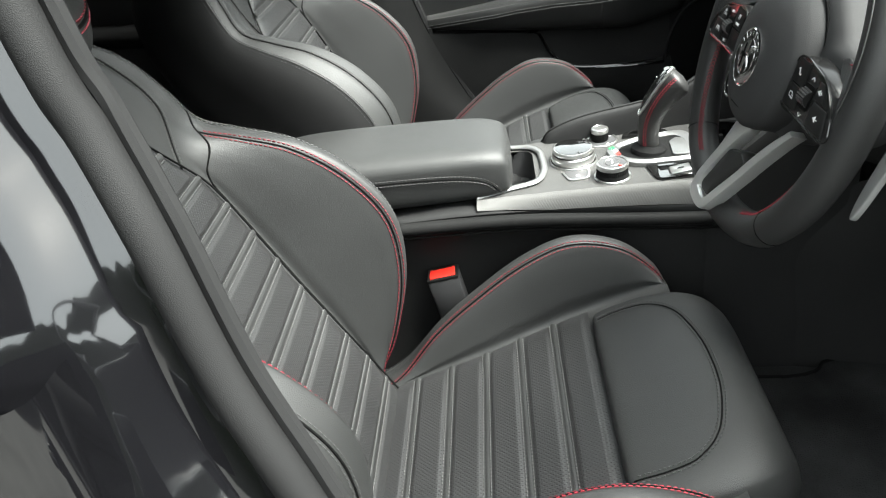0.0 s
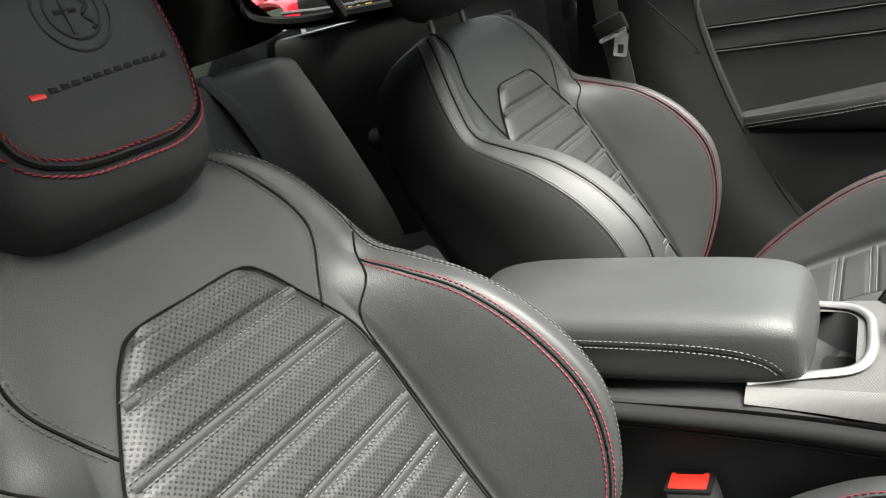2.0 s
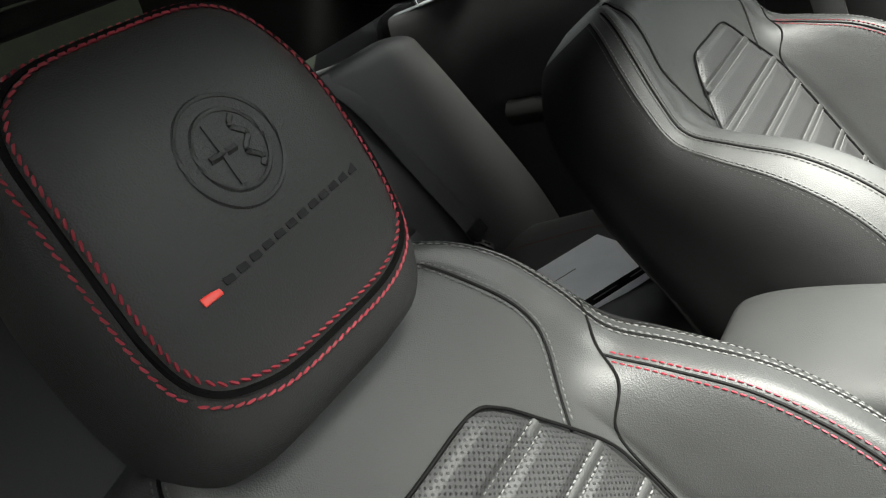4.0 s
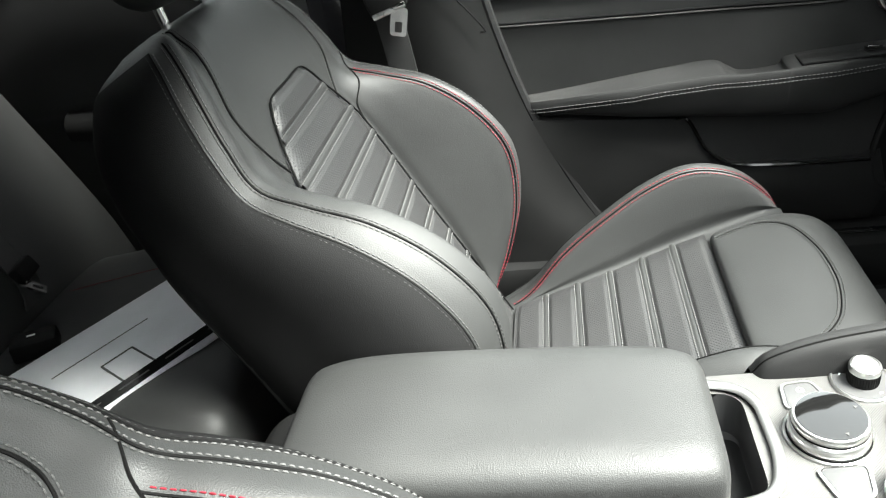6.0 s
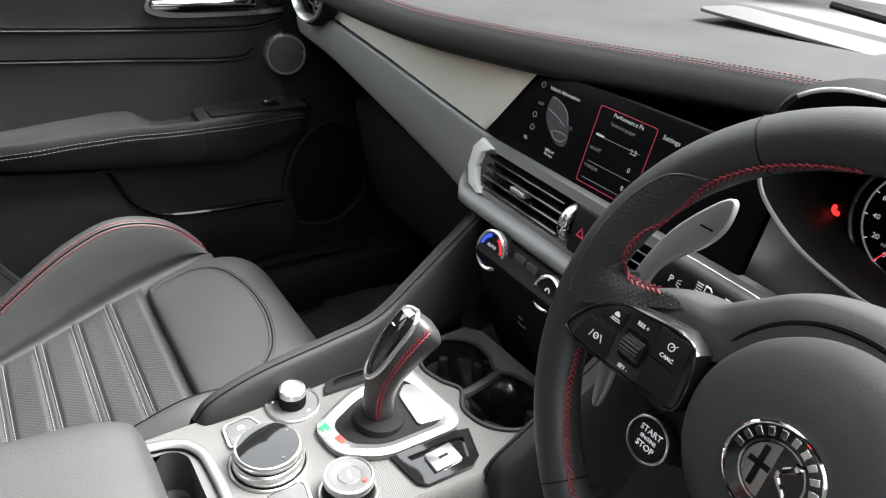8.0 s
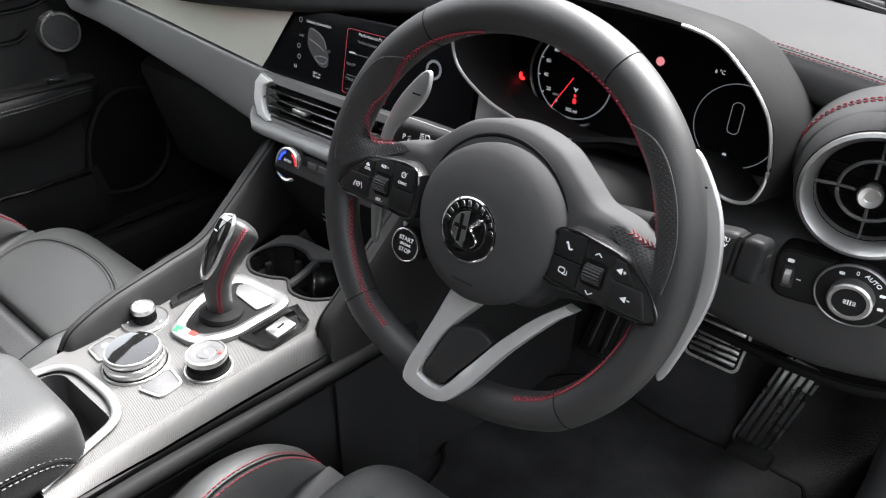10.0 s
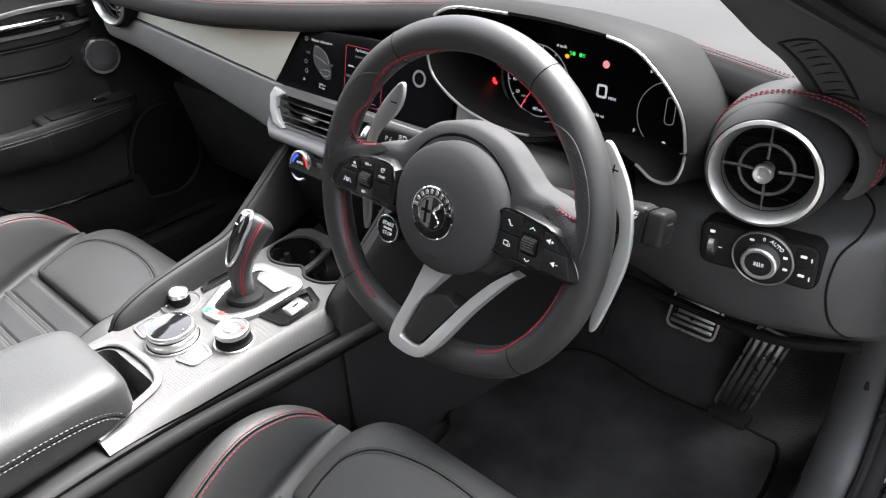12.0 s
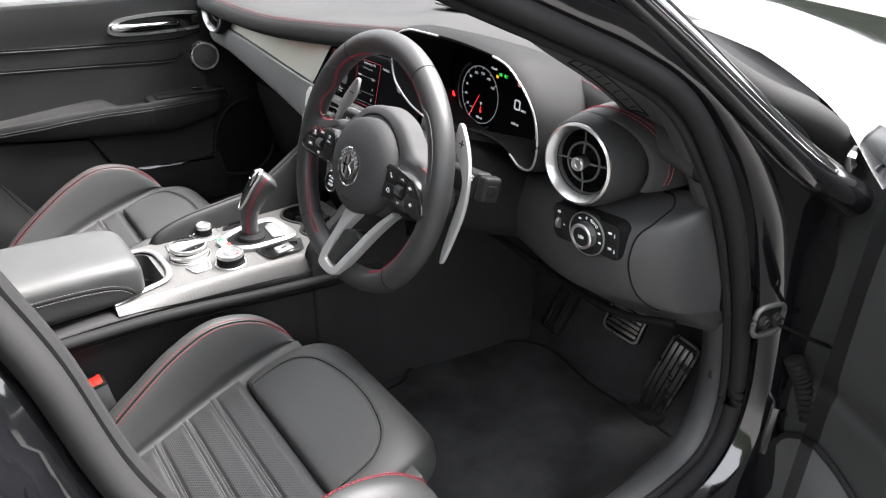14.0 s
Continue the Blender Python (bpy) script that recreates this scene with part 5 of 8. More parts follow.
rows = [[W(ic[0] + (x - ic[0]) * f, ic[1] + (u - ic[1]) * f, lift_(ic[1] + (u - ic[1]) * f) + h) for x, u in ins] for f, h in ((1.0, -0.020), (1.0, -0.0050), (0.96, -0.0030), (0.80, -0.0022), (0.40, -0.0018), (0.02, -0.0017))]
part("spoke_insert", grid(arr(rows), closed=True, caps=True), material("insert_black", (0.012, 0.012, 0.012), 0.42, spec=0.35), wheel, "black insert in the lower spoke")

# column with paddles and stalks
WK, WC = 1.0, arr((0.432, -0.351, 0.850))
WM = frame_at(tuple(WC), (0, -1, 0), tuple(WU))
col = thing("steering_column", tuple(W(0, -0.03, -0.12)), "black plastic steering column cover behind the wheel", "steering column")
rows = []
for a, w, h0, h1 in ((-0.045, 0.050, -0.055, 0.045), (-0.06, 0.062, -0.065, 0.052), (-0.12, 0.072, -0.075, 0.050), (-0.20, 0.080, -0.085, 0.045), (-0.30, 0.085, -0.09, 0.04)):
    rows.append([W(w * abs(math.cos(b)) ** 0.6 * (1 if math.cos(b) > 0 else -1), (h0 + h1) / 2 + (h1 - h0) / 2 * abs(math.sin(b)) ** 0.6 * (1 if math.sin(b) > 0 else -1), a) for b in np.linspace(0, 2 * np.pi, 40, endpoint=False)])
part("column_cover", grid(arr(rows), closed=True, caps=True), PLASTIC, col)
PADDLE = ribbed("paddle_metal", (0.27, 0.27, 0.267), 0.38, 0.45, 0.0006, (0, 0, 0), 0.00004)
for sgn in (-1, 1):
    outl = [(0.126, 0.094), (0.136, 0.091), (0.158, 0.062), (0.170, 0.030), (0.174, -0.005), (0.168, -0.045), (0.160, -0.078), (0.154, -0.080), (0.153, -0.060), (0.157, -0.020), (0.160, 0.010), (0.157, 0.030), (0.146, 0.046), (0.133, 0.060), (0.125, 0.076)]
    pd = [(sgn * x - (0.005 if sgn > 0 else 0.0), y) for x, y in outl]
    if sgn < 0:
        pd = pd[::-1]
    pad = thing("shift_paddle", tuple(W(sgn * 0.15, 0, -0.06)), "long satin aluminium gear shift paddle behind the wheel", "shift paddle", "shift paddles")
    part("blade", plate([tuple(p) for p in cr(arr(pd), 64, closed=True)], flat_at(WM, 0, 0, -0.058), 0.005, 0.0018, 3), PADDLE, pad)
    part("stem", plate([(sgn * 0.06, -0.020), (sgn * 0.160, -0.012), (sgn * 0.160, 0.006), (sgn * 0.06, 0.004)][::sgn], flat_at(WM, 0, 0, -0.064), 0.006, 0.002), PLASTIC, pad)
    mk = (sgn * 0.136, 0.072)
    part("sign", plate(round_rect(0.010, 0.0014, 0.0005, 2, *mk), flat_at(WM, 0, 0, -0.0576), 0.0004), DARK, pad)
    if sgn > 0:
        part("sign", plate(round_rect(0.0014, 0.010, 0.0005, 2, *mk), flat_at(WM, 0, 0, -0.0575), 0.0004), DARK, pad)
STALK = material("stalk_plastic", (0.014, 0.014, 0.014), 0.45, spec=0.3)
# light stalk
st = thing("control_stalk", tuple(W(-0.13, 0.02, -0.085)), "black plastic light stalk with white symbols", "control stalk", "control stalks")
part("arm", tube(cr(arr([W(-0.05, 0.022, -0.085), W(-0.08, 0.026, -0.085), W(-0.11, 0.028, -0.083)]), 12), 0.011, 14), STALK, st)
body = outline_through([(-0.088, 0.043), (-0.120, 0.0445), (-0.160, 0.0440), (-0.172, 0.0395), (-0.176, 0.029), (-0.170, 0.0175), (-0.155, 0.0145), (-0.120, 0.0145), (-0.092, 0.0165), (-0.084, 0.030)], 56)
part("body", plate(body, flat_at(WM, 0, 0, -0.066), 0.030, 0.008, 4), STALK, st)
part("body_seam", tube(arr([W(x, y, -0.0765) for x, y in body]), 0.0011, 6, closed=True), FRAME, st, "thin silver joint line")
fm = flat_at(WM, 0, 0, -0.0656)
for x in (-0.1000, -0.1220):
    lamp_d = [(x + 0.0030, 0.0375), (x - 0.0008, 0.0375), (x - 0.0008, 0.0300), (x + 0.0030, 0.0300), (x + 0.0052, 0.0322), (x + 0.0052, 0.0353)]
    lamp_i = [(x + (a - x - 0.002) * 0.72 + 0.002, 0.03375 + (b - 0.03375) * 0.74) for a, b in lamp_d]
    part("symbol", joined(ring(lamp_d, lamp_i, fm, 0.0003), *[plate(round_rect(0.005, 0.0007, 0.0003, 2, x - 0.0048, 0.0312 + k * 0.0018), fm, 0.0003) for k in range(4)]), WHITE, st, "white light symbol")
letters("symbol", "P", 0.0072, flat_at(fm, -0.148, 0.0285), WHITE, st)
part("symbol", joined(*[plate(round_rect(0.0035, 0.0006, 0.0002, 2), flat_at(fm, -0.1415, 0.0285 + k * 0.0020) @ Matrix.Rotation(k * 0.4, 4, "Z"), 0.0003) for k in (-1, 0, 1)]), WHITE, st)
for s in (-1, 1):
    tip = [(-0.1300 + s * 0.0052, 0.0250), (-0.1300 + s * 0.0022, 0.0282), (-0.1300 + s * 0.0022, 0.0264), (-0.1300 + s * 0.0004, 0.0264), (-0.1300 + s * 0.0004, 0.0236), (-0.1300 + s * 0.0022, 0.0236), (-0.1300 + s * 0.0022, 0.0218)]
    mid_ = (sum(p[0] for p in tip) / 7, 0.0250)
    part("symbol", ring(tip, [(mid_[0] + (x - mid_[0]) * 0.62, 0.0250 + (y - 0.0250) * 0.62) for x, y in tip], fm, 0.0003), WHITE, st, "white arrow outline")
# wiper stalk
st = thing("control_stalk", tuple(W(0.13, 0.02, -0.085)), "black plastic wiper stalk with white lettering", "control stalk", "control stalks")
part("arm", tube(cr(arr([W(0.05, 0.020, -0.085), W(0.09, 0.024, -0.085), W(0.13, 0.028, -0.083)]), 14), 0.011, 14), STALK, st)
part("body", plate(outline_through([(0.110, 0.014), (0.150, 0.013), (0.171, 0.015), (0.174, 0.030), (0.171, 0.046), (0.150, 0.045), (0.110, 0.042), (0.104, 0.028)], 48), flat_at(WM, 0, 0, -0.064), 0.022, 0.007, 4), STALK, st)
part("collar", plate(round_rect(0.003, 0.031, 0.001, 2, 0.1725, 0.0305), flat_at(WM, 0, 0, -0.0628), 0.023, 0.001), PLASTIC, st)
part("end_cap", plate(round_rect(0.018, 0.033, 0.006, 5, 0.1830, 0.0305), flat_at(WM, 0, 0, -0.0622), 0.024, 0.005, 4), STALK, st)
part("end_button", rbox((0.014, 0.003, 0.014), tuple(W(0.1920, 0.0305, -0.074)), 0.0014, (0, 16, 0)), PLASTIC, st)
fm = flat_at(WM, 0, 0, -0.0636)
letters("lettering", "MENU\nVIEW", 0.0044, flat_at(fm, 0.160, 0.038), WHITE, st, "white lettering")
letters("lettering", "MIST", 0.0044, flat_at(fm, 0.162, 0.0215), WHITE, st, "white lettering")
part("symbol", plate([(0.1595, 0.0250), (0.1645, 0.0250), (0.1620, 0.0285)], fm, 0.0003), WHITE, st)
# dashboard
dash = thing("dashboard", (0.8, 0, 0.5), "black leather dashboard with red stitching, pale trim and two screens", "dashboard")
SEAM = [(0.700, 0.602, 0.915), (0.550, 0.602, 0.915), (0.430, 0.602, 0.917), (0.320, 0.613, 0.919), (0.220, 0.633, 0.925), (0.120, 0.662, 0.931), (-0.030, 0.722, 0.941), (-0.120, 0.756, 0.946), (-0.200, 0.776, 0.949), (-0.300, 0.774, 0.949), (-0.400, 0.756, 0.947), (-0.500, 0.726, 0.945), (-0.580, 0.700, 0.943), (-0.660, 0.690, 0.935), (-0.700, 0.690, 0.925)]
pad = []
for y, x, z in SEAM:
    xf = 1.24 - 0.42 * y * y
    pad.append([(xf, y, 0.893), (xf - 0.10, y, 0.930), (0.5 * (x + 0.07) + 0.5 * (xf - 0.10), y, z + 0.004), (x + 0.07, y, z + 0.005), (x + 0.012, y, z + 0.002), (x - 0.004, y, z - 0.006), (x - 0.011, y, z - 0.022), (x - 0.006, y, z - 0.036), (x + 0.020, y, z - 0.046), (x + 0.08, y, z - 0.050)])
pg = loft(pad, 90, 60)
part("top_pad", grid(pg), DASHTOP, dash)
ps = Surf(pg)
c0, n0 = ps.at(0.5, 0.35)
sg = 1.0 if n0[2] > 0 else -1.0
p, q = ps.line([(u, 4.35 / 9) for u in np.linspace(0.02, 0.905, 24)], 260)
q = q * sg
part("red_stitching", joined(stitches(p, q, 0.0035, 0.0050, 0.0036, 0.0005), stitches(p, q, -0.0035, 0.0050, 0.0036, 0.0005)), RED, dash, "double row of red thread along the pad")
part("pad_seam", seam_line(p, q, 0.0007, 0.0003), DARK, dash)
# speaker grille in the top
gm = frame_at((0.955, -0.02, 0.9490), (0, -1, 0), (1, 0, -0.02))
part("speaker_grille", plate(round_rect(0.34, 0.09, 0.02, 4), gm, 0.004, 0.002), dotted("grille_mesh", (0.03, 0.03, 0.03), (0.003, 0.003, 0.003), 0.004, 0.28, 0.5), dash, "fine mesh grille", uv=None)

# passenger fascia: pale trim band over a leather band
YS = [0.715, 0.60, 0.45, 0.32, 0.22, 0.17]
top_z = [0.872, 0.873, 0.872, 0.872, 0.878, 0.886]
mid_z = [0.848, 0.845, 0.830, 0.815, 0.802, 0.797]
low_z = [0.792, 0.782, 0.755, 0.730, 0.705, 0.694]
xs = [0.628, 0.630, 0.636, 0.640, 0.646, 0.650]
band = [[(x + 0.022, y, tz + 0.012), (x + 0.012, y, tz), (x + 0.004, y, (tz + mz) / 2), (x, y, mz + 0.002)] for y, x, tz, mz in zip(YS, xs, top_z, mid_z)]
band[-1] = [(0.674, 0.136, 0.900), (0.665, 0.143, 0.888), (0.655, 0.174, 0.842), (0.650, 0.206, 0.799)]
part("trim_panel", grid(loft(band, 50, 16)), DASHTRIM, dash, "pale etched trim panel")
lower = [[(x, y, mz), (x - 0.006, y, mz - 0.004), (x - 0.010, y, mz * 0.5 + lz * 0.5), (x - 0.004, y, lz + 0.006), (x + 0.010, y, lz), (x + 0.05, y, lz + 0.004), (x + 0.12, y, lz + 0.01)] for y, x, mz, lz in zip(YS, xs, mid_z, low_z)]
part("leather_band", grid(loft(lower, 50, 30)), BAND, dash, "soft black lower band")
part("glovebox", rbox((0.22, 0.52, 0.24), (0.84, 0.44, 0.60), 0.03, (0, -14, 0)), PLASTIC, dash, "black glovebox lid")
part("dash_core", rbox((0.42, 1.38, 0.20), (0.98, 0.0, 0.80), 0.02), DARK, dash)
part("firewall_trim", rbox((0.04, 1.40, 0.46), (1.14, 0.0, 0.45), 0.01, (0, 18, 0)), CARPET, dash)

# centre screen
sp = [(0.652, 0.205, 0.797), (0.668, 0.128, 0.893), (0.690, -0.16, 0.905), (0.664, -0.16, 0.800)]
SM = frame_at((0.664, 0.02, 0.848), (0.035, -1, 0), (0.215, 0, 1))
scr_out = [(-0.188, -0.052), (-0.125, 0.040), (-0.112, 0.047), (0.16, 0.052), (0.18, 0.05), (0.18, -0.055), (-0.18, -0.055)]
screen = part("centre_screen", plate(scr_out, SM, 0.01, 0.002), SCREEN, dash, "wide glossy black centre screen")
UIW, UIR = glowing("screen_white", (0.75, 0.78, 0.8), 0.065), glowing("screen_red", (0.9, 0.05, 0.10), 0.045)
UIG, UIB = glowing("screen_grey", (0.3, 0.33, 0.35), 0.05), glowing("screen_lit", (0.05, 0.055, 0.06), 0.035)
def ui(text, size, x, y, mat=UIW, par=screen, m=None, align="CENTER"):
    letters("screen_text", text, size, flat_at(m or SM, x, y, 0.0006), mat, par, "lit text", 0.0001, align)
ui("Vehicle Information", 0.0058, -0.078, 0.030)
ui("Performance Pa", 0.0062, 0.014, 0.030)
ui("Technical gauges", 0.0050, 0.010, 0.021, UIG)
ui("Settings", 0.0066, 0.068, 0.030)
ui("2.3", 0.0072, 0.032, 0.004)
ui("0", 0.007, 0.034, -0.014)
ui("0", 0.007, 0.034, -0.033)
ui("BOOST", 0.0048, -0.014, -0.009, UIG)
ui("TORQUE", 0.0048, -0.012, -0.028, UIG)
ui("16:03", 0.0045, -0.108, 0.010, UIG)
ui("16", 0.0065, -0.116, -0.032)
ui("2842 mi\n96 days", 0.0045, -0.074, -0.036)
part("tile_frame", ring(round_rect(0.076, 0.082, 0.003, 3, 0.012, -0.006), round_rect(0.0745, 0.0805, 0.003, 3, 0.012, -0.006), flat_at(SM, 0, 0, 0.0005), 0.0003), UIR, screen, "lit red frame")
for yy in (0.008, -0.020, -0.038):
    part("gauge_line", plate(round_rect(0.060, 0.0007, 0.0003, 1, 0.010, yy - 0.003), flat_at(SM, 0, 0, 0.0005), 0.0002), UIG, screen)
part("gauge_bar", plate(round_rect(0.011, 0.0022, 0.0003, 1, -0.014, 0.006), flat_at(SM, 0, 0, 0.0007), 0.0002), UIW, screen)
part("car_picture", plate(outline_through([(-0.094, 0.022), (-0.076, 0.019), (-0.064, 0.010), (-0.058, -0.001), (-0.055, -0.012), (-0.057, -0.022), (-0.072, -0.022), (-0.094, -0.002)], 40), flat_at(SM, 0, 0, 0.0004), 0.0002), UIB, screen, "dim picture of a car body")
for pts in (((-0.093, 0.022), (-0.078, 0.0195), (-0.066, 0.012), (-0.061, 0.001)), ((-0.093, 0.008), (-0.078, 0.004), (-0.064, -0.002)), ((-0.080, -0.012), (-0.070, -0.010), (-0.060, -0.010), (-0.056, -0.013)), ((-0.080, -0.013), (-0.074, -0.018), (-0.063, -0.019), (-0.057, -0.014))):
    part("car_picture_line", tube(cr([list(SM @ Vector((x, y, 0.0007))) for x, y in pts], 20), 0.0005, 4), UIG, screen)
part("car_picture_mirror", plate(disc(0.0024, 12, -0.0545, -0.001), flat_at(SM, 0, 0, 0.0007), 0.0002), UIB, screen)
for k, (x, y) in enumerate(((-0.112, 0.030), (-0.112, -0.004), (-0.110, -0.018), (0.118, 0.012))):
    part("screen_icon", ring(disc(0.0034 if k < 3 else 0.012, 16, x, y), disc(0.0024 if k < 3 else 0.0085, 16, x, y), flat_at(SM, 0, 0, 0.0006), 0.0002), UIG, screen)

# centre vents with silver brackets
BRACKET = material("bright_silver_paint", (0.62, 0.62, 0.61), 0.34, 0.35, tint=0.03)
VM = frame_at((0.632, 0.0, 0.764), (0, -1, 0), (0.16, 0, 1))
vent_frame = part("centre_vent_panel", ring(round_rect(0.41, 0.072, 0.014, 5), round_rect(0.375, 0.050, 0.008, 5), VM, 0.03), BAND, dash, "black surround of the centre air vents")
part("vent_cavity", plate(round_rect(0.39, 0.060, 0.010, 4), flat_at(VM, 0, 0, -0.028), 0.004), DARK, vent_frame)
for sgn in (-1, 1):
    br = [(sgn * x, y) for x, y in ((0.172, 0.030), (0.190, 0.034), (0.202, 0.020), (0.204, -0.005), (0.196, -0.026), (0.176, -0.032), (0.168, -0.029), (0.182, -0.018), (0.188, 0.0), (0.184, 0.018), (0.166, 0.028))]
    part("silver_bracket", plate(br if sgn > 0 else br[::-1], flat_at(VM, 0, 0, 0.005), 0.008, 0.002), BRACKET, vent_frame, "satin silver bracket")
    for k in range(4):
        m = flat_at(VM, sgn * 0.108, -0.018 + 0.012 * k, -0.008)
        b = rbox((0.140, 0.0022, 0.016), (0, 0, 0), 0.0008)
        part("slat", ([tuple(m @ pose(0, 0, 0, 25, 0, 0) @ Vector(v)) for v in b[0]], b[1]), GLOSS, vent_frame)
    m = flat_at(VM, sgn * 0.105, 0.0, 0.0)
    b = rbox((0.026, 0.006, 0.014), (0, 0, 0), 0.002)
    part("vent_tab", ([tuple(m @ Vector(v)) for v in b[0]], b[1]), SATIN, vent_frame, "silver vent tab")
    wv = arr([list((flat_at(VM, sgn * 0.0235, 0, -0.010) @ Vector((0, 0.017 * math.cos(a), 0.017 * math.sin(a))))) for a in np.linspace(0.1, 3.04, 16)])
    part("thumb_wheel", tube(wv, 0.0065, 10), SATIN, vent_frame, "silver vent thumb wheel")
part("hazard_button", plate(round_rect(0.030, 0.050, 0.005, 4), flat_at(VM, 0, 0, 0.004), 0.02, 0.002), PLASTIC, vent_frame, "black hazard button")
part("hazard_triangle", ring([(-0.006, -0.005), (0.006, -0.005), (0, 0.006)], [(-0.0036, -0.0034), (0.0036, -0.0034), (0, 0.0034)], flat_at(VM, 0, 0, 0.0046), 0.0004), UIR, vent_frame, "red triangle")
band_ = [[(0.640, y, 0.735 + d), (0.622, y, 0.731 + d), (0.614, y, 0.722 + d), (0.618, y, 0.712 + d), (0.64, y, 0.706 + d)] for y, d in ((0.19, 0.0), (0.1, 0.0), (0.0, 0.0), (-0.1, 0.0), (-0.19, 0.0))]
tip_ = lambda y, k: [(0.640 - (0.640 - x) * k, y, 0.745 + (z - 0.745) * k) for x, _, z in band_[0]]
part("lower_band", grid(loft([tip_(0.222, 0.10), tip_(0.216, 0.55), tip_(0.205, 0.85)] + band_ + [tip_(-0.205, 0.85), tip_(-0.222, 0.10)], 50, 14)), BAND, dash)

# climate controls
CM = frame_at((0.606, 0.0, 0.696), (0, -1, 0), (0.30, 0, 1))
cl = part("climate_panel", plate(round_rect(0.25, 0.034, 0.012, 5), CM, 0.03, 0.003), PLASTIC, dash, "black climate control panel")
BLUE = glowing("blue_marking", (0.03, 0.08, 0.9), 0.18)
REDM = glowing("red_marking", (0.9, 0.03, 0.04), 0.13)
for k, x in enumerate((-0.100, 0.0, 0.100)):
    r = 0.0235 if k != 1 else 0.0195
    c = CM @ Vector((x, 0, 0))
    ax = tuple(CM.to_3x3() @ Vector((0, 0, 1)))
    kn = part("climate_knob", lathe([(r, -0.002), (r, 0.012), (r - 0.002, 0.0135), (r - 0.004, 0.0125), (r - 0.0045, 0.0115), (0, 0.0115)], tuple(c), ax, 40), PLASTIC, cl, "round climate knob with a silver rim")
    part("knob_rim", lathe([(r + 0.0004, 0.007), (r + 0.0006, 0.0125), (r - 0.0016, 0.0142), (r - 0.0036, 0.0130)], tuple(c), ax, 40), SATIN, kn)
    m = flat_at(CM, x, 0, 0.0122)
    if k != 1:
        for a0, a1, mt in ((110, 250, BLUE), (-70, 70, REDM)):
            o = [((r - 0.0040) * math.cos(a), (r - 0.0040) * math.sin(a)) for a in np.radians(np.linspace(a0, a1, 16))]
            i = [((r - 0.0085) * math.cos(a), (r - 0.0085) * math.sin(a)) for a in np.radians(np.linspace(a0, a1, 16))]
            part("temperature_band", plate(o + i[::-1], m, 0.0004), mt, kn, "coloured temperature band")
        letters("lettering", "AUTO", 0.0055, flat_at(m, 0, 0.005), WHITE, kn)
        part("pointer", plate(round_rect(0.024, 0.0018, 0.0005, 2), m, 0.0004), WHITE, kn)
        part("icon", plate(round_rect(0.010, 0.0016, 0.0005, 2, 0, -0.006), m, 0.0004), WHITE, kn)
    else:
        letters("lettering", "A/C", 0.0055, flat_at(m, 0, -0.006), WHITE, kn)
        part("icon", ring(disc(0.0036, 14, 0, 0.003), disc(0.0022, 14, 0, 0.003), m, 0.0004), WHITE, kn)
for x in (-0.062, -0.040, 0.040, 0.062):
    part("climate_key", plate(round_rect(0.019, 0.026, 0.002, 3, x, 0), flat_at(CM, 0, 0, 0.003), 0.004, 0.001), material("climate_key_plastic", (0.02, 0.02, 0.02), 0.4), cl)
    part("icon", plate(round_rect(0.008, 0.0014, 0.0004, 2, x, 0.003), flat_at(CM, 0, 0, 0.0033), 0.0003), UIG, cl)
part("chrome_strip", plate(round_rect(0.045, 0.0022, 0.0008, 2, -0.05, -0.010), flat_at(CM, 0, 0, 0.0036), 0.001), SATIN, cl)
part("stack_wall", grid(loft([[(0.625, y, 0.715), (0.612, y, 0.675), (0.625, y, 0.645), (0.66, y, 0.60), (0.68, y, 0.54)] for y in (0.13, 0.0, -0.13)], 16, 16)), DARK, dash)
c = (0.622, 0.045, 0.640)
sock = part("power_socket", lathe([(0.021, -0.01), (0.021, 0.004), (0.018, 0.006), (0.013, 0.004), (0.012, -0.004), (0, -0.004)], c, (-0.94, 0, 0.34), 32), PLASTIC, dash, "round knob with a silver rim")
part("socket_rim", lathe([(0.0205, 0.003), (0.0205, 0.0052), (0.0180, 0.0064), (0.0175, 0.004)], c, (-0.94, 0, 0.34), 32), SATIN, sock)
part("socket_cap", lathe([(0.011, 0.0), (0.011, 0.012), (0.009, 0.014), (0, 0.014)], c, (-0.94, 0, 0.34), 24), SATIN, sock)

# instrument binnacle
binn = thing("instrument_cluster", (0.72, -0.27, 0.8), "black instrument hood with lit digital dials and silver arcs", "instrument cluster")
edge = [(-0.325, 0.860), (-0.292, 0.859), (-0.262, 0.864), (-0.226, 0.876), (-0.192, 0.900), (-0.181, 0.928), (-0.181, 0.952), (-0.193, 0.972), (-0.220, 0.984), (-0.260, 0.986), (-0.300, 0.9855), (-0.360, 0.983), (-0.425, 0.976), (-0.460, 0.955), (-0.488, 0.924), (-0.499, 0.892), (-0.500, 0.866), (-0.492, 0.848), (-0.472, 0.846), (-0.452, 0.858), (-0.420, 0.870), (-0.370, 0.871)]
ed = arr(cr(arr(edge), 132, closed=True))
cy, cz = -0.335, 0.918


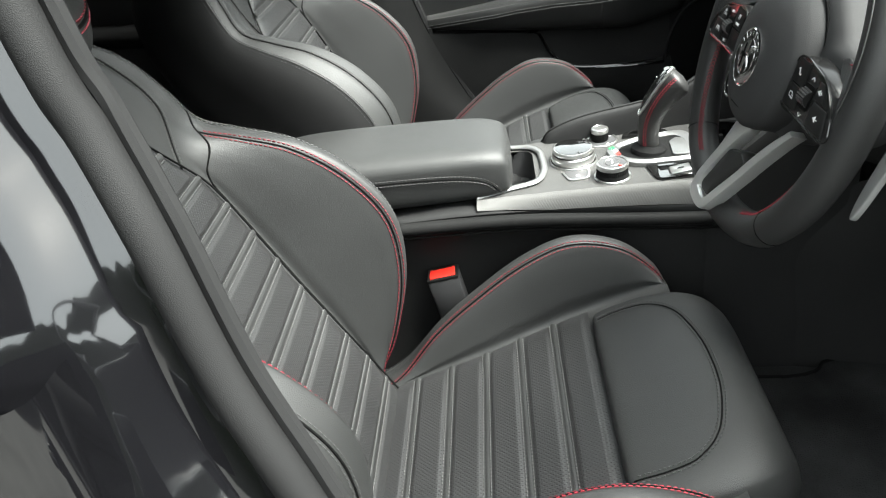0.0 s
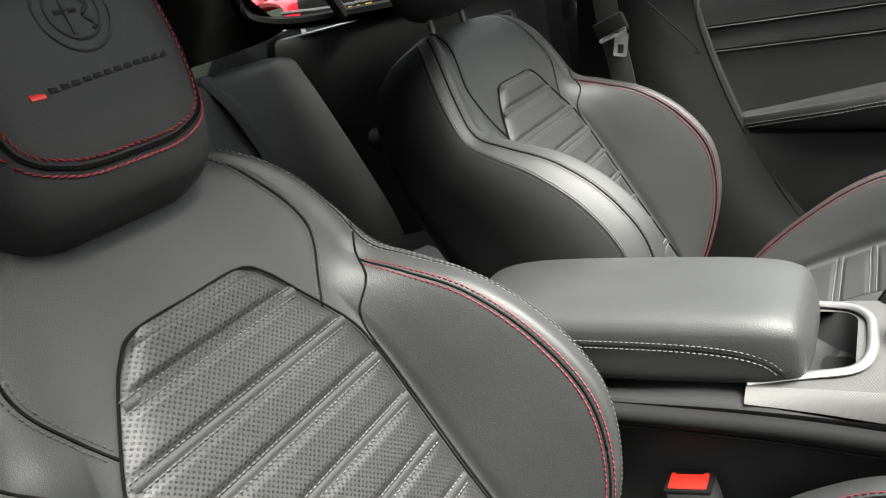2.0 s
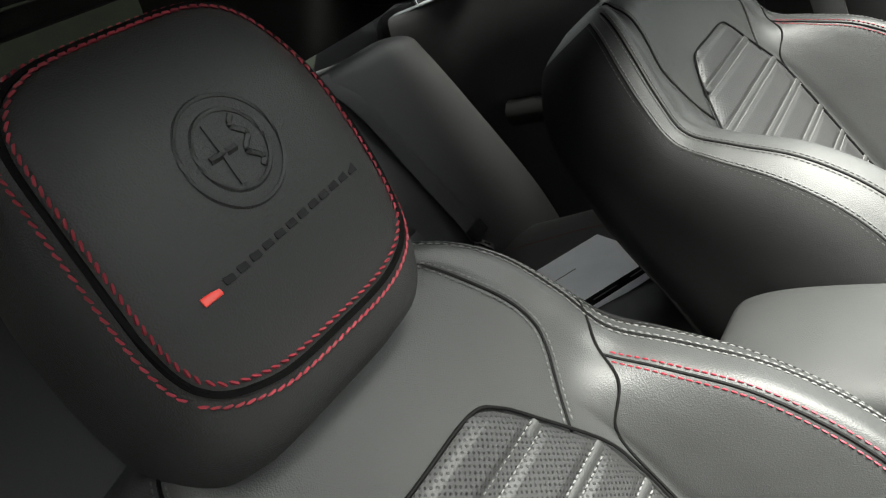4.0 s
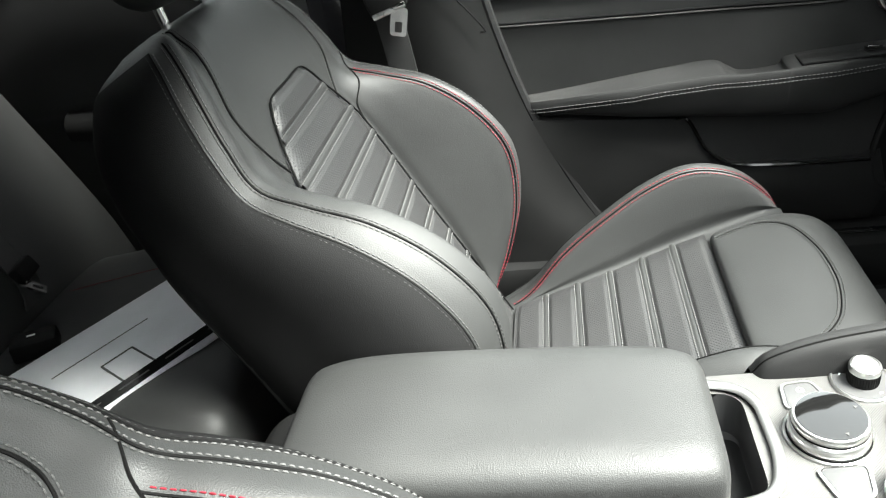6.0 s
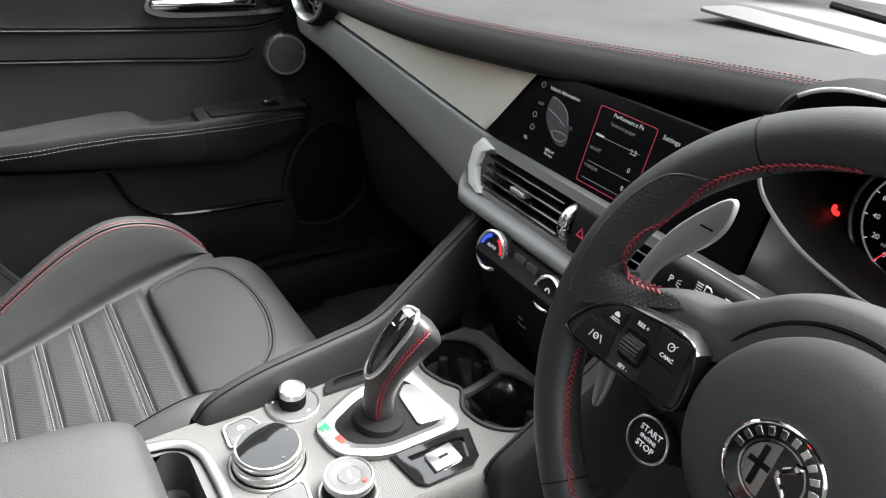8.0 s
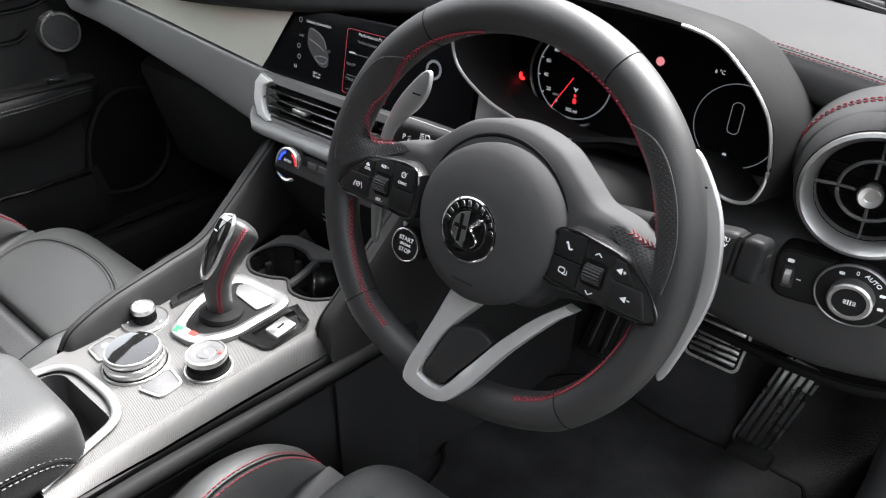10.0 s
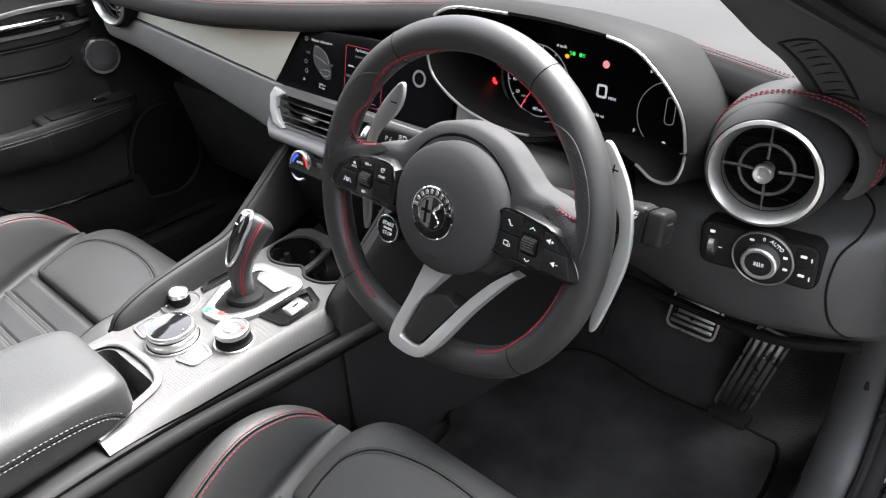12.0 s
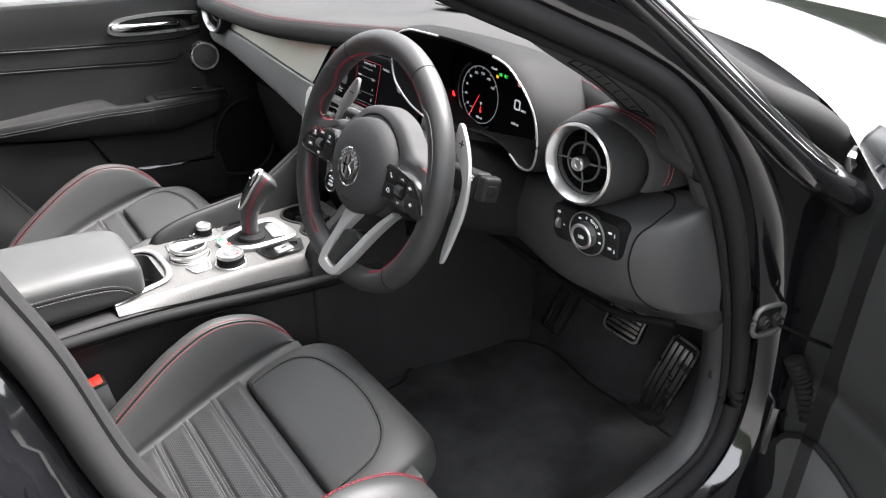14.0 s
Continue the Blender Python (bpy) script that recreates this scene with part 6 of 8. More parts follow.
def hood_ring(x, f, dz=0.0, grow=0.0):
    """The hood's outline at a depth x, shrunk by f, moved by dz and set out by grow; its right end stands further in."""
    out = []
    for y, z in ed:
        d = arr((y - cy, z - cz))
        d = d / np.linalg.norm(d)
        yy, zz = cy + (y - cy) * f + d[0] * grow, cz + (z - cz) * f + d[1] * grow + dz
        lean = 0.02 * max(0.0, min(1.0, (-0.19 - y) / 0.31)) if x < 0.70 else 0.0
        out.append((x + lean + 0.035 * (zz - 0.878), yy, zz))
    return out


rows = [hood_ring(0.80, 1.02, -0.050, 0.004), hood_ring(0.755, 1.06, -0.036, 0.008), hood_ring(0.69, 1.045, -0.018, 0.009), hood_ring(0.64, 1.015, -0.003, 0.010), hood_ring(0.612, 1.0, 0.0, 0.009), hood_ring(0.602, 1.0, 0.0, 0.004), hood_ring(0.603, 1.0, 0, 0.0), hood_ring(0.63, 1.0, -0.008), hood_ring(0.68, 1.035, -0.024), hood_ring(0.7225, 1.07, -0.040)]
part("hood", grid(arr(rows), closed=True), PLASTIC, binn)
gv = [tuple(v) for v in hood_ring(0.7215, 1.08, -0.040)]
disp = part("display", (gv, [tuple(range(len(gv)))]), SCREEN, binn, "glossy black instrument display", smooth=False)
ring_pts = arr(hood_ring(0.6005, 1.0, 0, 0.002))


def arc_part(p0, p1):
    """A silver strip along the hood's rim from the outline's point p0 to p1."""
    part("silver_arc", tube(ring_pts[int(p0 * 6):int(p1 * 6) + 1], 0.0017, 8), SATIN, binn, "satin silver arc")


arc_part(0.0, 5.6)
arc_part(7.0, 9.9)
arc_part(11.7, 19.0)
IM = frame_at((0.7205, -0.27, 0.878), (0, -1, 0), (0.035, 0, 1))
def dial(cx, cyy, r, nums):
    part("dial_ring", ring(disc(r, 60, cx, cyy), disc(r - 0.0016, 60, cx, cyy), flat_at(IM, 0, 0, 0.001), 0.0004), UIG, disp)
    for k, tx in enumerate(nums):
        a = radians(239 - 26 * k)
        letters("dial_number", tx, 0.0062, flat_at(IM, cx + (r - 0.011) * math.cos(a), cyy + (r - 0.011) * math.sin(a), 0.001), UIW, disp, "", 0.0001)
        part("dial_tick", tube([list(IM @ Vector((cx + (r - 0.004) * math.cos(a), cyy + (r - 0.004) * math.sin(a), 0.001))), list(IM @ Vector((cx + (r - 0.001) * math.cos(a), cyy + (r - 0.001) * math.sin(a), 0.001)))], 0.0005, 4), UIW, disp)
dial(-0.012, -0.002, 0.047, ["0", "20", "40", "60", "80", "100", "120", "140", "160"])
part("dial_bezel", tube(arr([list(IM @ Vector((-0.012 + 0.0555 * math.cos(a), -0.002 + 0.0535 * math.sin(a), 0.002))) for a in np.linspace(radians(120), radians(300), 60)]), 0.0016, 6), FRAME, disp, "thin silver bezel arc")
part("needle", tube([list(IM @ Vector((-0.012, -0.002, 0.0015))), list(IM @ Vector((-0.038, -0.044, 0.0015)))], 0.0006, 5), REDM, disp, "red needle")
letters("dial_text", "102 mi", 0.0055, flat_at(IM, -0.010, -0.039, 0.001), UIW, disp)
letters("dial_text", "MPH", 0.0040, flat_at(IM, -0.032, -0.026, 0.001), UIG, disp)
part("compass_mark", plate([(-0.0105, -0.0120), (-0.0075, -0.0180), (-0.0045, -0.0120), (-0.0075, -0.0135)][::-1], flat_at(IM, 0, 0, 0.001), 0.0003), UIW, disp)
part("belt_warning", joined(plate(disc(0.0018, 12, -0.0075, -0.0215), flat_at(IM, 0, 0, 0.001), 0.0003), plate(round_rect(0.0048, 0.0065, 0.002, 3, -0.0075, -0.0275), flat_at(IM, 0, 0, 0.001), 0.0003)), REDM, disp, "red warning lamp")
part("brake_warning", joined(plate(round_rect(0.0040, 0.0090, 0.0015, 3, -0.080, -0.015), flat_at(IM, 0, 0, 0.003), 0.0003), plate(round_rect(0.0055, 0.0045, 0.0015, 3, -0.0770, -0.0170), flat_at(IM, 0, 0, 0.0032), 0.0003)), glowing("red_lamp", (1, 0.02, 0.02), 0.35), disp, "red open door lamp")
GREENL = glowing("green_lamp_light", (0.05, 0.7, 0.1), 0.12)
for s_, x in ((-1, 0.0375), (1, 0.0470)):
    part("green_lamp", joined(plate(round_rect(0.0040, 0.0050, 0.0018, 3, x, 0.0415), flat_at(IM, 0, 0, 0.001), 0.0003), *[plate(round_rect(0.0034, 0.0007, 0.0003, 1, x + s_ * 0.0042, 0.0415 + k * 0.0018), flat_at(IM, 0, 0, 0.001), 0.0003) for k in (-1, 0, 1)]), GREENL, disp, "green light symbol")
part("amber_lamp", plate(round_rect(0.006, 0.005, 0.002, 3, 0.0285, 0.0370), flat_at(IM, 0, 0, 0.001), 0.0003), glowing("amber_lamp_light", (0.9, 0.4, 0.02), 0.12), disp, "amber light symbol")
letters("dial_text", "0 km/h", 0.0050, flat_at(IM, 0.0200, 0.0475, 0.001), UIW, disp)
part("speed_box", ring(round_rect(0.0140, 0.0165, 0.003, 3, 0.080, 0.0045), round_rect(0.0085, 0.0110, 0.002, 3, 0.080, 0.0045), flat_at(IM, 0, 0, 0.001), 0.0003), UIW, disp, "white digital zero")
letters("dial_text", "MPH", 0.0052, flat_at(IM, 0.0945, -0.002, 0.001), UIW, disp)
letters("dial_text", "6158 mi", 0.0050, flat_at(IM, 0.078, -0.026, 0.001), UIW, disp)
letters("dial_text", "P", 0.0065, flat_at(IM, 0.1275, -0.033, 0.001), UIW, disp)
letters("dial_text", "6 °C", 0.0055, flat_at(IM, 0.143, 0.040, 0.001), UIW, disp)
part("round_sign", plate(disc(0.0045, 20, 0.082, 0.037), flat_at(IM, 0, 0, 0.001), 0.0003), glowing("pale_red_lamp", (0.9, 0.3, 0.32), 0.10), disp, "pale red round sign")
part("right_dial", ring(disc(0.042, 50, 0.170, -0.008), disc(0.0412, 50, 0.170, -0.008), flat_at(IM, 0, 0, 0.001), 0.0003), UIG, disp)
part("car_outline", ring(round_rect(0.012, 0.032, 0.005, 4, 0.168, 0.0), round_rect(0.0105, 0.0305, 0.0045, 4, 0.168, 0.0), flat_at(IM, 0, 0, 0.001), 0.0003), UIG, disp)
part("fuel_line", plate(round_rect(0.024, 0.001, 0.0003, 1, 0.166, -0.045), flat_at(IM, 0, 0, 0.001), 0.0003), UIW, disp)
part("fuel_mark", plate(round_rect(0.004, 0.005, 0.001, 2, 0.166, -0.039), flat_at(IM, 0, 0, 0.001), 0.0003), UIW, disp)

# driver side fascia under and beside the hood
fas = []
for y, x0, top, bot in ((-0.10, 0.66, 0.80, 0.70), (-0.18, 0.668, 0.80, 0.70), (-0.30, 0.672, 0.80, 0.69), (-0.42, 0.664, 0.80, 0.685), (-0.48, 0.654, 0.808, 0.680), (-0.53, 0.647, 0.808, 0.678), (-0.58, 0.645, 0.808, 0.680), (-0.635, 0.649, 0.812, 0.690), (-0.672, 0.668, 0.822, 0.69), (-0.700, 0.706, 0.84, 0.68), (-0.716, 0.770, 0.85, 0.67)):
    fas.append([(0.74, y, top + 0.03), (x0 + 0.05, y, top + 0.015), (x0 + 0.015, y, top), (x0, y, top - 0.03), (x0 - 0.003, y, 0.5 * (top + bot)), (x0 + 0.006, y, bot + 0.02), (x0 + 0.030, y, bot), (x0 + 0.10, y, bot - 0.05), (x0 + 0.17, y, bot - 0.085), (x0 + 0.24, y, bot - 0.09)])
knee = grid(loft(fas, 60, 50))
part("knee_panel", knee, KNEE, dash, "soft black lower panel")
cover = cr(arr([(0.5, y, z) for y, z in ((-0.630, 0.838), (-0.650, 0.839), (-0.663, 0.832), (-0.662, 0.819), (-0.654, 0.806), (-0.651, 0.790), (-0.653, 0.760), (-0.662, 0.725), (-0.680, 0.695))]), 70)
part("knee_lip", tube(cr([(0.70, -0.12, 0.665), (0.72, -0.30, 0.645), (0.715, -0.45, 0.640), (0.70, -0.60, 0.650), (0.72, -0.69, 0.668)], 40), 0.006, 8), DARK, dash)
part("cover_seam", tube(drape(cover, knee, (1, 0, 0), 0.0003)[0], 0.0013, 6), DARK, dash, "curved joint of the side cover")


def round_vent(name, y, sgn):
    c = arr((0.617 if sgn > 0 else 0.604, y, 0.884))
    ax = (-1.0, -0.08, 0.02) if sgn > 0 else (-1.0, -0.10, 0.04)
    v = thing(name, tuple(c), "round black air vent with a satin silver ring", "air vent", "round air vents")
    part("housing", lathe([(0.0640, -0.20), (0.0630, -0.12), (0.0612, -0.06), (0.0588, -0.022), (0.0550, -0.004), (0.0526, 0.0), (0.0505, -0.002), (0.0452, -0.02)], tuple(c), ax, 56), SOFT, v)
    part("silver_ring", lathe([(0.0522, -0.004), (0.0513, 0.0025), (0.0483, 0.0040), (0.0431, -0.004), (0.0409, -0.013), (0.0405, -0.018)], tuple(c), ax, 56), SATIN, v, "satin silver ring")
    part("cavity", lathe([(0.0413, -0.010), (0.0400, -0.05), (0.0, -0.055)], tuple(c), ax, 40), DARK, v)
    q = Vector(ax).normalized().to_track_quat("Z", "Y").to_matrix()
    L = lambda a, b, h: list(Vector(c) + q @ Vector((a, b, h)))
    for k in range(4):
        a = math.pi / 2 * k + 0.06
        part("vane", tube(arr([L(0.011 * math.cos(a), 0.011 * math.sin(a), -0.010), L(0.026 * math.cos(a), 0.026 * math.sin(a), -0.013), L(0.041 * math.cos(a), 0.041 * math.sin(a), -0.012)]), 0.0014, 6), TRIMGREY, v)
    part("inner_hoop", tube(arr([L(0.0245 * math.cos(a), 0.0245 * math.sin(a), -0.012) for a in np.linspace(0, 2 * np.pi, 48, endpoint=False)]), 0.0016, 6, closed=True), TRIMGREY, v)
    for k in range(-3, 4):
        h = math.sqrt(max(0.0, 0.039 ** 2 - (0.011 * k) ** 2))
        part("slat", tube([L(-h, 0.011 * k, -0.030), L(h, 0.011 * k, -0.030)], 0.0030, 6, flat=0.3), DARK, v)
    part("vent_knob", lathe([(0.0065, -0.016), (0.0074, -0.010), (0.0091, -0.004), (0.0091, 0.001), (0.0078, 0.003), (0.0043, 0.002), (0.0039, 0.0), (0, 0.0)], tuple(c), ax, 28), SATIN, v, "silver centre knob")
    return v, c, q


round_vent("air_vent", -0.5795, 1)
round_vent("air_vent", 0.640, -1)
# stitched leather collar over the driver's vent
CY, CZ = -0.583, 0.882


def collar_ring(x, ry, rz):
    """An arch over the vent at a depth x, further in on the door side."""
    return [(x + 0.030 * max(0.0, -math.cos(a)) ** 1.5, CY + ry * math.cos(a), CZ + rz * math.sin(a)) for a in np.radians(np.linspace(-10, 205, 60))]


rows = arr([collar_ring(x, ry, rz) for x, ry, rz in ((0.642, 0.0620, 0.0600), (0.646, 0.0680, 0.0625), (0.662, 0.0735, 0.0640), (0.676, 0.0765, 0.0650), (0.72, 0.0810, 0.0655), (0.78, 0.0830, 0.0630))])
collar = Surf(loft(rows, 40, 60))
part("vent_collar", grid(collar.p), DASHTOP, dash, "leather collar over the round vent")
p, q = collar.line([(0.50, v) for v in np.linspace(0.02, 0.98, 24)], 110)
q = q * (1 if q[55][2] > 0 else -1)
part("red_stitching", joined(stitches(p, q, 0.0032, 0.0050, 0.0038, 0.0006), stitches(p, q, -0.0032, 0.0050, 0.0038, 0.0006)), RED, dash, "double row of red thread")
part("pad_seam", seam_line(p, q, 0.0007, 0.0003), DARK, dash)

# light switch panel
LM = frame_at((0.641, -0.5845, 0.7865), (0.02, -1, 0.07), (-0.05, 0, 1))
ls = thing("light_switch", (0.62, -0.588, 0.74), "black headlight switch panel with a silver rotary knob", "light switch")
part("panel_frame", plate(round_rect(0.118, 0.052, 0.012, 5), LM, 0.02, 0.002), DARK, ls)
part("panel", plate(round_rect(0.113, 0.047, 0.010, 5), flat_at(LM, 0, 0, 0.0016), 0.01, 0.0012), KEY, ls)
c = LM @ Vector((0.007, 0, 0.0016))
ax = tuple(LM.to_3x3() @ Vector((0, 0, 1)))
part("dial_base", lathe([(0.0300, -0.004), (0.0300, 0.0034), (0.0290, 0.0042), (0, 0.0042)], tuple(c), ax, 48), KEY, ls)
part("dial_ring", lathe([(0.0302, 0.0022), (0.0302, 0.0044), (0.0292, 0.0050), (0.0284, 0.0044), (0.0284, 0.0022)], tuple(c), ax, 48), FRAME, ls)
part("knob", lathe([(0.0176, 0.003), (0.0172, 0.012), (0.0176, 0.0128), (0.0176, 0.0145), (0.0160, 0.0158), (0.0134, 0.0156), (0.0130, 0.0146), (0, 0.0146)], tuple(c), ax, 44), SATIN, ls, "silver rotary knob")
part("knob_face", lathe([(0.0131, 0.0140), (0.0131, 0.0150), (0, 0.0150)], tuple(c), ax, 32), KEY, ls)
KN = flat_at(LM, 0.007, 0, 0.0016 + 0.0153)
part("icon", joined(*[plate(round_rect(0.0010, 0.0050, 0.0004, 2, dx, 0), KN, 0.0003) for dx in (-0.0005, 0.0015)], *[plate(round_rect(0.0026, 0.0007, 0.0003, 2, dx, dy), KN, 0.0003) for dx in (-0.0030, 0.0042) for dy in (-0.0015, 0, 0.0015)]), WHITE, ls)
DF = 0.0016 + 0.0045
letters("lettering", "AUTO", 0.0055, flat_at(LM, 0.0195, 0.0190, DF) @ pose(0, 0, 0, 0, 0, -34), WHITE, ls, "white lettering")
letters("lettering", "0", 0.0055, flat_at(LM, 0.007, 0.0228, DF), WHITE, ls)
for x, y in ((-0.0045, 0.0195), (0.0285, 0.0080), (0.0295, -0.0050)):
    part("icon", plate(round_rect(0.0045, 0.0028, 0.001, 2, x, y), flat_at(LM, 0, 0, DF), 0.0003), WHITE, ls)
for y in (0.0108, -0.0108):
    part("key", plate(round_rect(0.0180, 0.0200, 0.002, 3, 0.0460, y), flat_at(LM, 0, 0, 0.0030), 0.003, 0.0008), PLASTIC, ls)
    part("icon", joined(plate(round_rect(0.0060, 0.0030, 0.0008, 2, 0.0440, y + 0.002), flat_at(LM, 0, 0, 0.0033), 0.0003), plate(round_rect(0.0012, 0.0050, 0.0004, 2, 0.0515, y), flat_at(LM, 0, 0, 0.0033), 0.0003)), WHITE, ls)
part("dimmer_slot", plate(round_rect(0.0100, 0.0230, 0.002, 3, -0.0455, -0.002), flat_at(LM, 0, 0, 0.0019), 0.002), GLOSS, ls)
part("dimmer_wheel", tube([list(LM @ Vector((-0.0480, -0.002, 0.000))), list(LM @ Vector((-0.0430, -0.002, 0.000)))], 0.008, 20), FRAME, ls, "ridged dimmer wheel")
part("icon", plate(round_rect(0.0055, 0.0035, 0.001, 2, -0.0455, 0.0150), flat_at(LM, 0, 0, 0.0019), 0.0003), WHITE, ls)
part("icon", plate(round_rect(0.0040, 0.0009, 0.0003, 2, -0.0365, -0.002), flat_at(LM, 0, 0, 0.0019), 0.0003), WHITE, ls)

# inner trim of the windscreen pillar with a slotted grille at its foot
inner_e = [(0.760, -0.592, 0.890), (0.716, -0.588, 0.921), (0.689, -0.583, 0.940), (0.630, -0.573, 0.983), (0.575, -0.562, 1.017), (0.500, -0.553, 1.063), (0.400, -0.545, 1.118), (0.250, -0.540, 1.195), (0.080, -0.535, 1.270)]
outer_e = [(0.775, -0.716, 0.815), (0.735, -0.712, 0.868), (0.690, -0.706, 0.922), (0.622, -0.693, 0.984), (0.560, -0.673, 1.026), (0.498, -0.654, 1.055), (0.396, -0.634, 1.100), (0.255, -0.609, 1.163), (0.120, -0.590, 1.230)]
cut = [[(x0 + 0.030, y0 + 0.006, z0 + 0.010), (x0, y0, z0), (x0 * 0.72 + x1 * 0.28 - 0.006, y0 * 0.72 + y1 * 0.28, z0 * 0.72 + z1 * 0.28 + 0.010), (x0 * 0.35 + x1 * 0.65 - 0.004, y0 * 0.35 + y1 * 0.65, z0 * 0.35 + z1 * 0.65 + 0.007), (x1, y1, z1)] for (x0, y0, z0), (x1, y1, z1) in zip(inner_e, outer_e)]
foot = Surf(loft(cut, 60, 24))
ptrim = thing("windscreen_pillar_trim", (0.70, -0.64, 0.86), "dark grey plastic windscreen pillar trim beside the dashboard", "pillar trim", kind="structure")
part("cover", grid(foot.p), material("pillar_trim_grey", (0.058, 0.058, 0.059), 0.55, grain=0.25, grain_scale=900, spec=0.3), ptrim)
dg = thing("defroster_grille", (0.674, -0.611, 0.953), "slotted black side window vent in the pillar trim", "air vent")
n_ = foot.at(0.28, 0.5)[1]
n_ = n_ if n_[2] > 0 else -n_
on = lambda u, v, h: foot.at(u, v)[0] + h * n_
U = [0.262 + (0.465 - 0.262) * k / 16 for k in range(17)]
rim_ = arr([on(u, 0.37, 0.0012) for u in U] + [on(U[-1], v, 0.0012) for v in (0.42, 0.47, 0.52)] + [on(u, 0.56, 0.0012) for u in U[::-1]] + [on(U[0], v, 0.0012) for v in (0.52, 0.47, 0.42)])
part("frame", tube(rim_, 0.0024, 6, closed=True), PLASTIC, dg)
part("recess", grid(arr([[on(u, v, 0.0008) for v in np.linspace(0.38, 0.55, 5)] for u in U])), DARK, dg)
for k in range(7):
    u = U[0] + (U[-1] - U[0]) * (k + 0.7) / 7.4
    part("slat", tube([on(u - 0.006, 0.395, 0.0016), on(u + 0.006, 0.535, 0.0016)], 0.0016, 6), PLASTIC, dg)
# floor, sills, pillars and roof
solo("floor", joined(rbox((2.3, 1.46, 0.03), (-0.15, 0, 0.245), 0.0)), CARPET, "black carpeted car floor", "floor", kind="structure")
toe = loft([[(0.93, y, 0.262), (1.00, y, 0.285), (1.06, y, 0.36), (1.12, y, 0.48), (1.16, y, 0.64)] for y in (-0.72, 0.0, 0.72)], 12, 16)
solo("toe_board", grid(toe), CARPET, "black carpeted footwell wall", "floor", kind="structure")
for y0, y1, lab in ((-0.625, -0.175, "black carpet mat in the driver footwell"), (0.18, 0.63, "black carpet mat in the passenger footwell")):
    o = outline_through([(0.34, y0 + 0.02), (0.34, y1 - 0.02), (0.60, y1), (0.66, y1 + 0.03), (0.80, y1 + 0.02), (0.90, y1 - 0.02), (0.945, y1 - 0.09), (0.93, (y0 + y1) / 2), (0.94, y0 + 0.06), (0.90, y0 + 0.01), (0.6, y0)], 64)
    mat_ = thing("floor_mat", (0.6, (y0 + y1) / 2, 0.26), lab, "floor mat", "floor mats")
    part("carpet", plate(o, pose(0, 0, 0.277), 0.017, 0.004), CARPET, mat_)
    part("binding", tube(arr([(x, y, 0.275) for x, y in o]), 0.004, 6, closed=True), DARK, mat_)

LOOP = [(0.15, -0.600, 1.215), (0.25, -0.615, 1.168), (0.392, -0.640, 1.105), (0.494, -0.660, 1.061), (0.554, -0.680, 1.033), (0.617, -0.700, 0.993), (0.668, -0.712, 0.932), (0.737, -0.720, 0.824), (0.800, -0.725, 0.667), (0.828, -0.730, 0.52), (0.800, -0.735, 0.435), (0.72, -0.735, 0.402), (0.56, -0.735, 0.392), (0.36, -0.735, 0.390), (0.22, -0.735, 0.405), (0.145, -0.737, 0.48), (0.105, -0.740, 0.60), (0.079, -0.740, 0.707), (0.061, -0.730, 0.756), (0.032, -0.710, 0.824), (0.010, -0.690, 0.910), (-0.011, -0.670, 0.964), (-0.026, -0.660, 1.003), (-0.052, -0.630, 1.10), (-0.062, -0.605, 1.20), (-0.035, -0.592, 1.25), (0.05, -0.592, 1.255)]
lp = cr(arr(LOOP), 220, closed=True)
cen = arr((0.36, -0.68, 0.80))
out = lp - cen
out[:, 1] = 0
out /= np.linalg.norm(out, axis=1)[:, None]
tang = np.roll(lp, -1, 0) - np.roll(lp, 1, 0)
tang /= np.linalg.norm(tang, axis=1)[:, None]
perp = np.cross(tang, arr((0, 1, 0)))
perp /= np.linalg.norm(perp, axis=1)[:, None]
perp *= np.sign((perp * out).sum(1))[:, None]


def loop_row(d, dy, dz=0.0):
    return lp + perp * d + arr((0, dy, dz))


seal = thing("door_seal", (0.36, -0.72, 0.39), "black rubber weather seal round the open door", "door seal")
part("bulb", tube(loop_row(0.008, -0.008), 0.0125, 12, closed=True), RUBBER, seal)
part("lip", tube(loop_row(-0.006, 0.004), 0.006, 8, closed=True, flat=1.0), RUBBER, seal)
body = thing("saloon_car", (0.3, -0.76, 0.2), "glossy black painted car body round the door opening", "car")
narrow = np.where(lp[:, 0] > 0.02, np.interp(lp[:, 2], [0.80, 0.90, 1.00, 1.10], [1.0, 0.80, 0.42, 0.36]), 1.0)[:, None]


def jamb_row(d, dy):
    return lp + perp * d * narrow + arr((0, 1, 0)) * dy * narrow


g = np.stack([loop_row(0.000, 0.010), jamb_row(0.016, 0.004), jamb_row(0.026, -0.010), jamb_row(0.040, -0.014), jamb_row(0.048, -0.030), jamb_row(0.062, -0.046), jamb_row(0.080, -0.052), jamb_row(0.100, -0.066), jamb_row(0.118, -0.070)])
g = np.concatenate([g, g[:, :1]], axis=1)
part("door_frame", grid(g), PAINT, body, "glossy black door jamb")
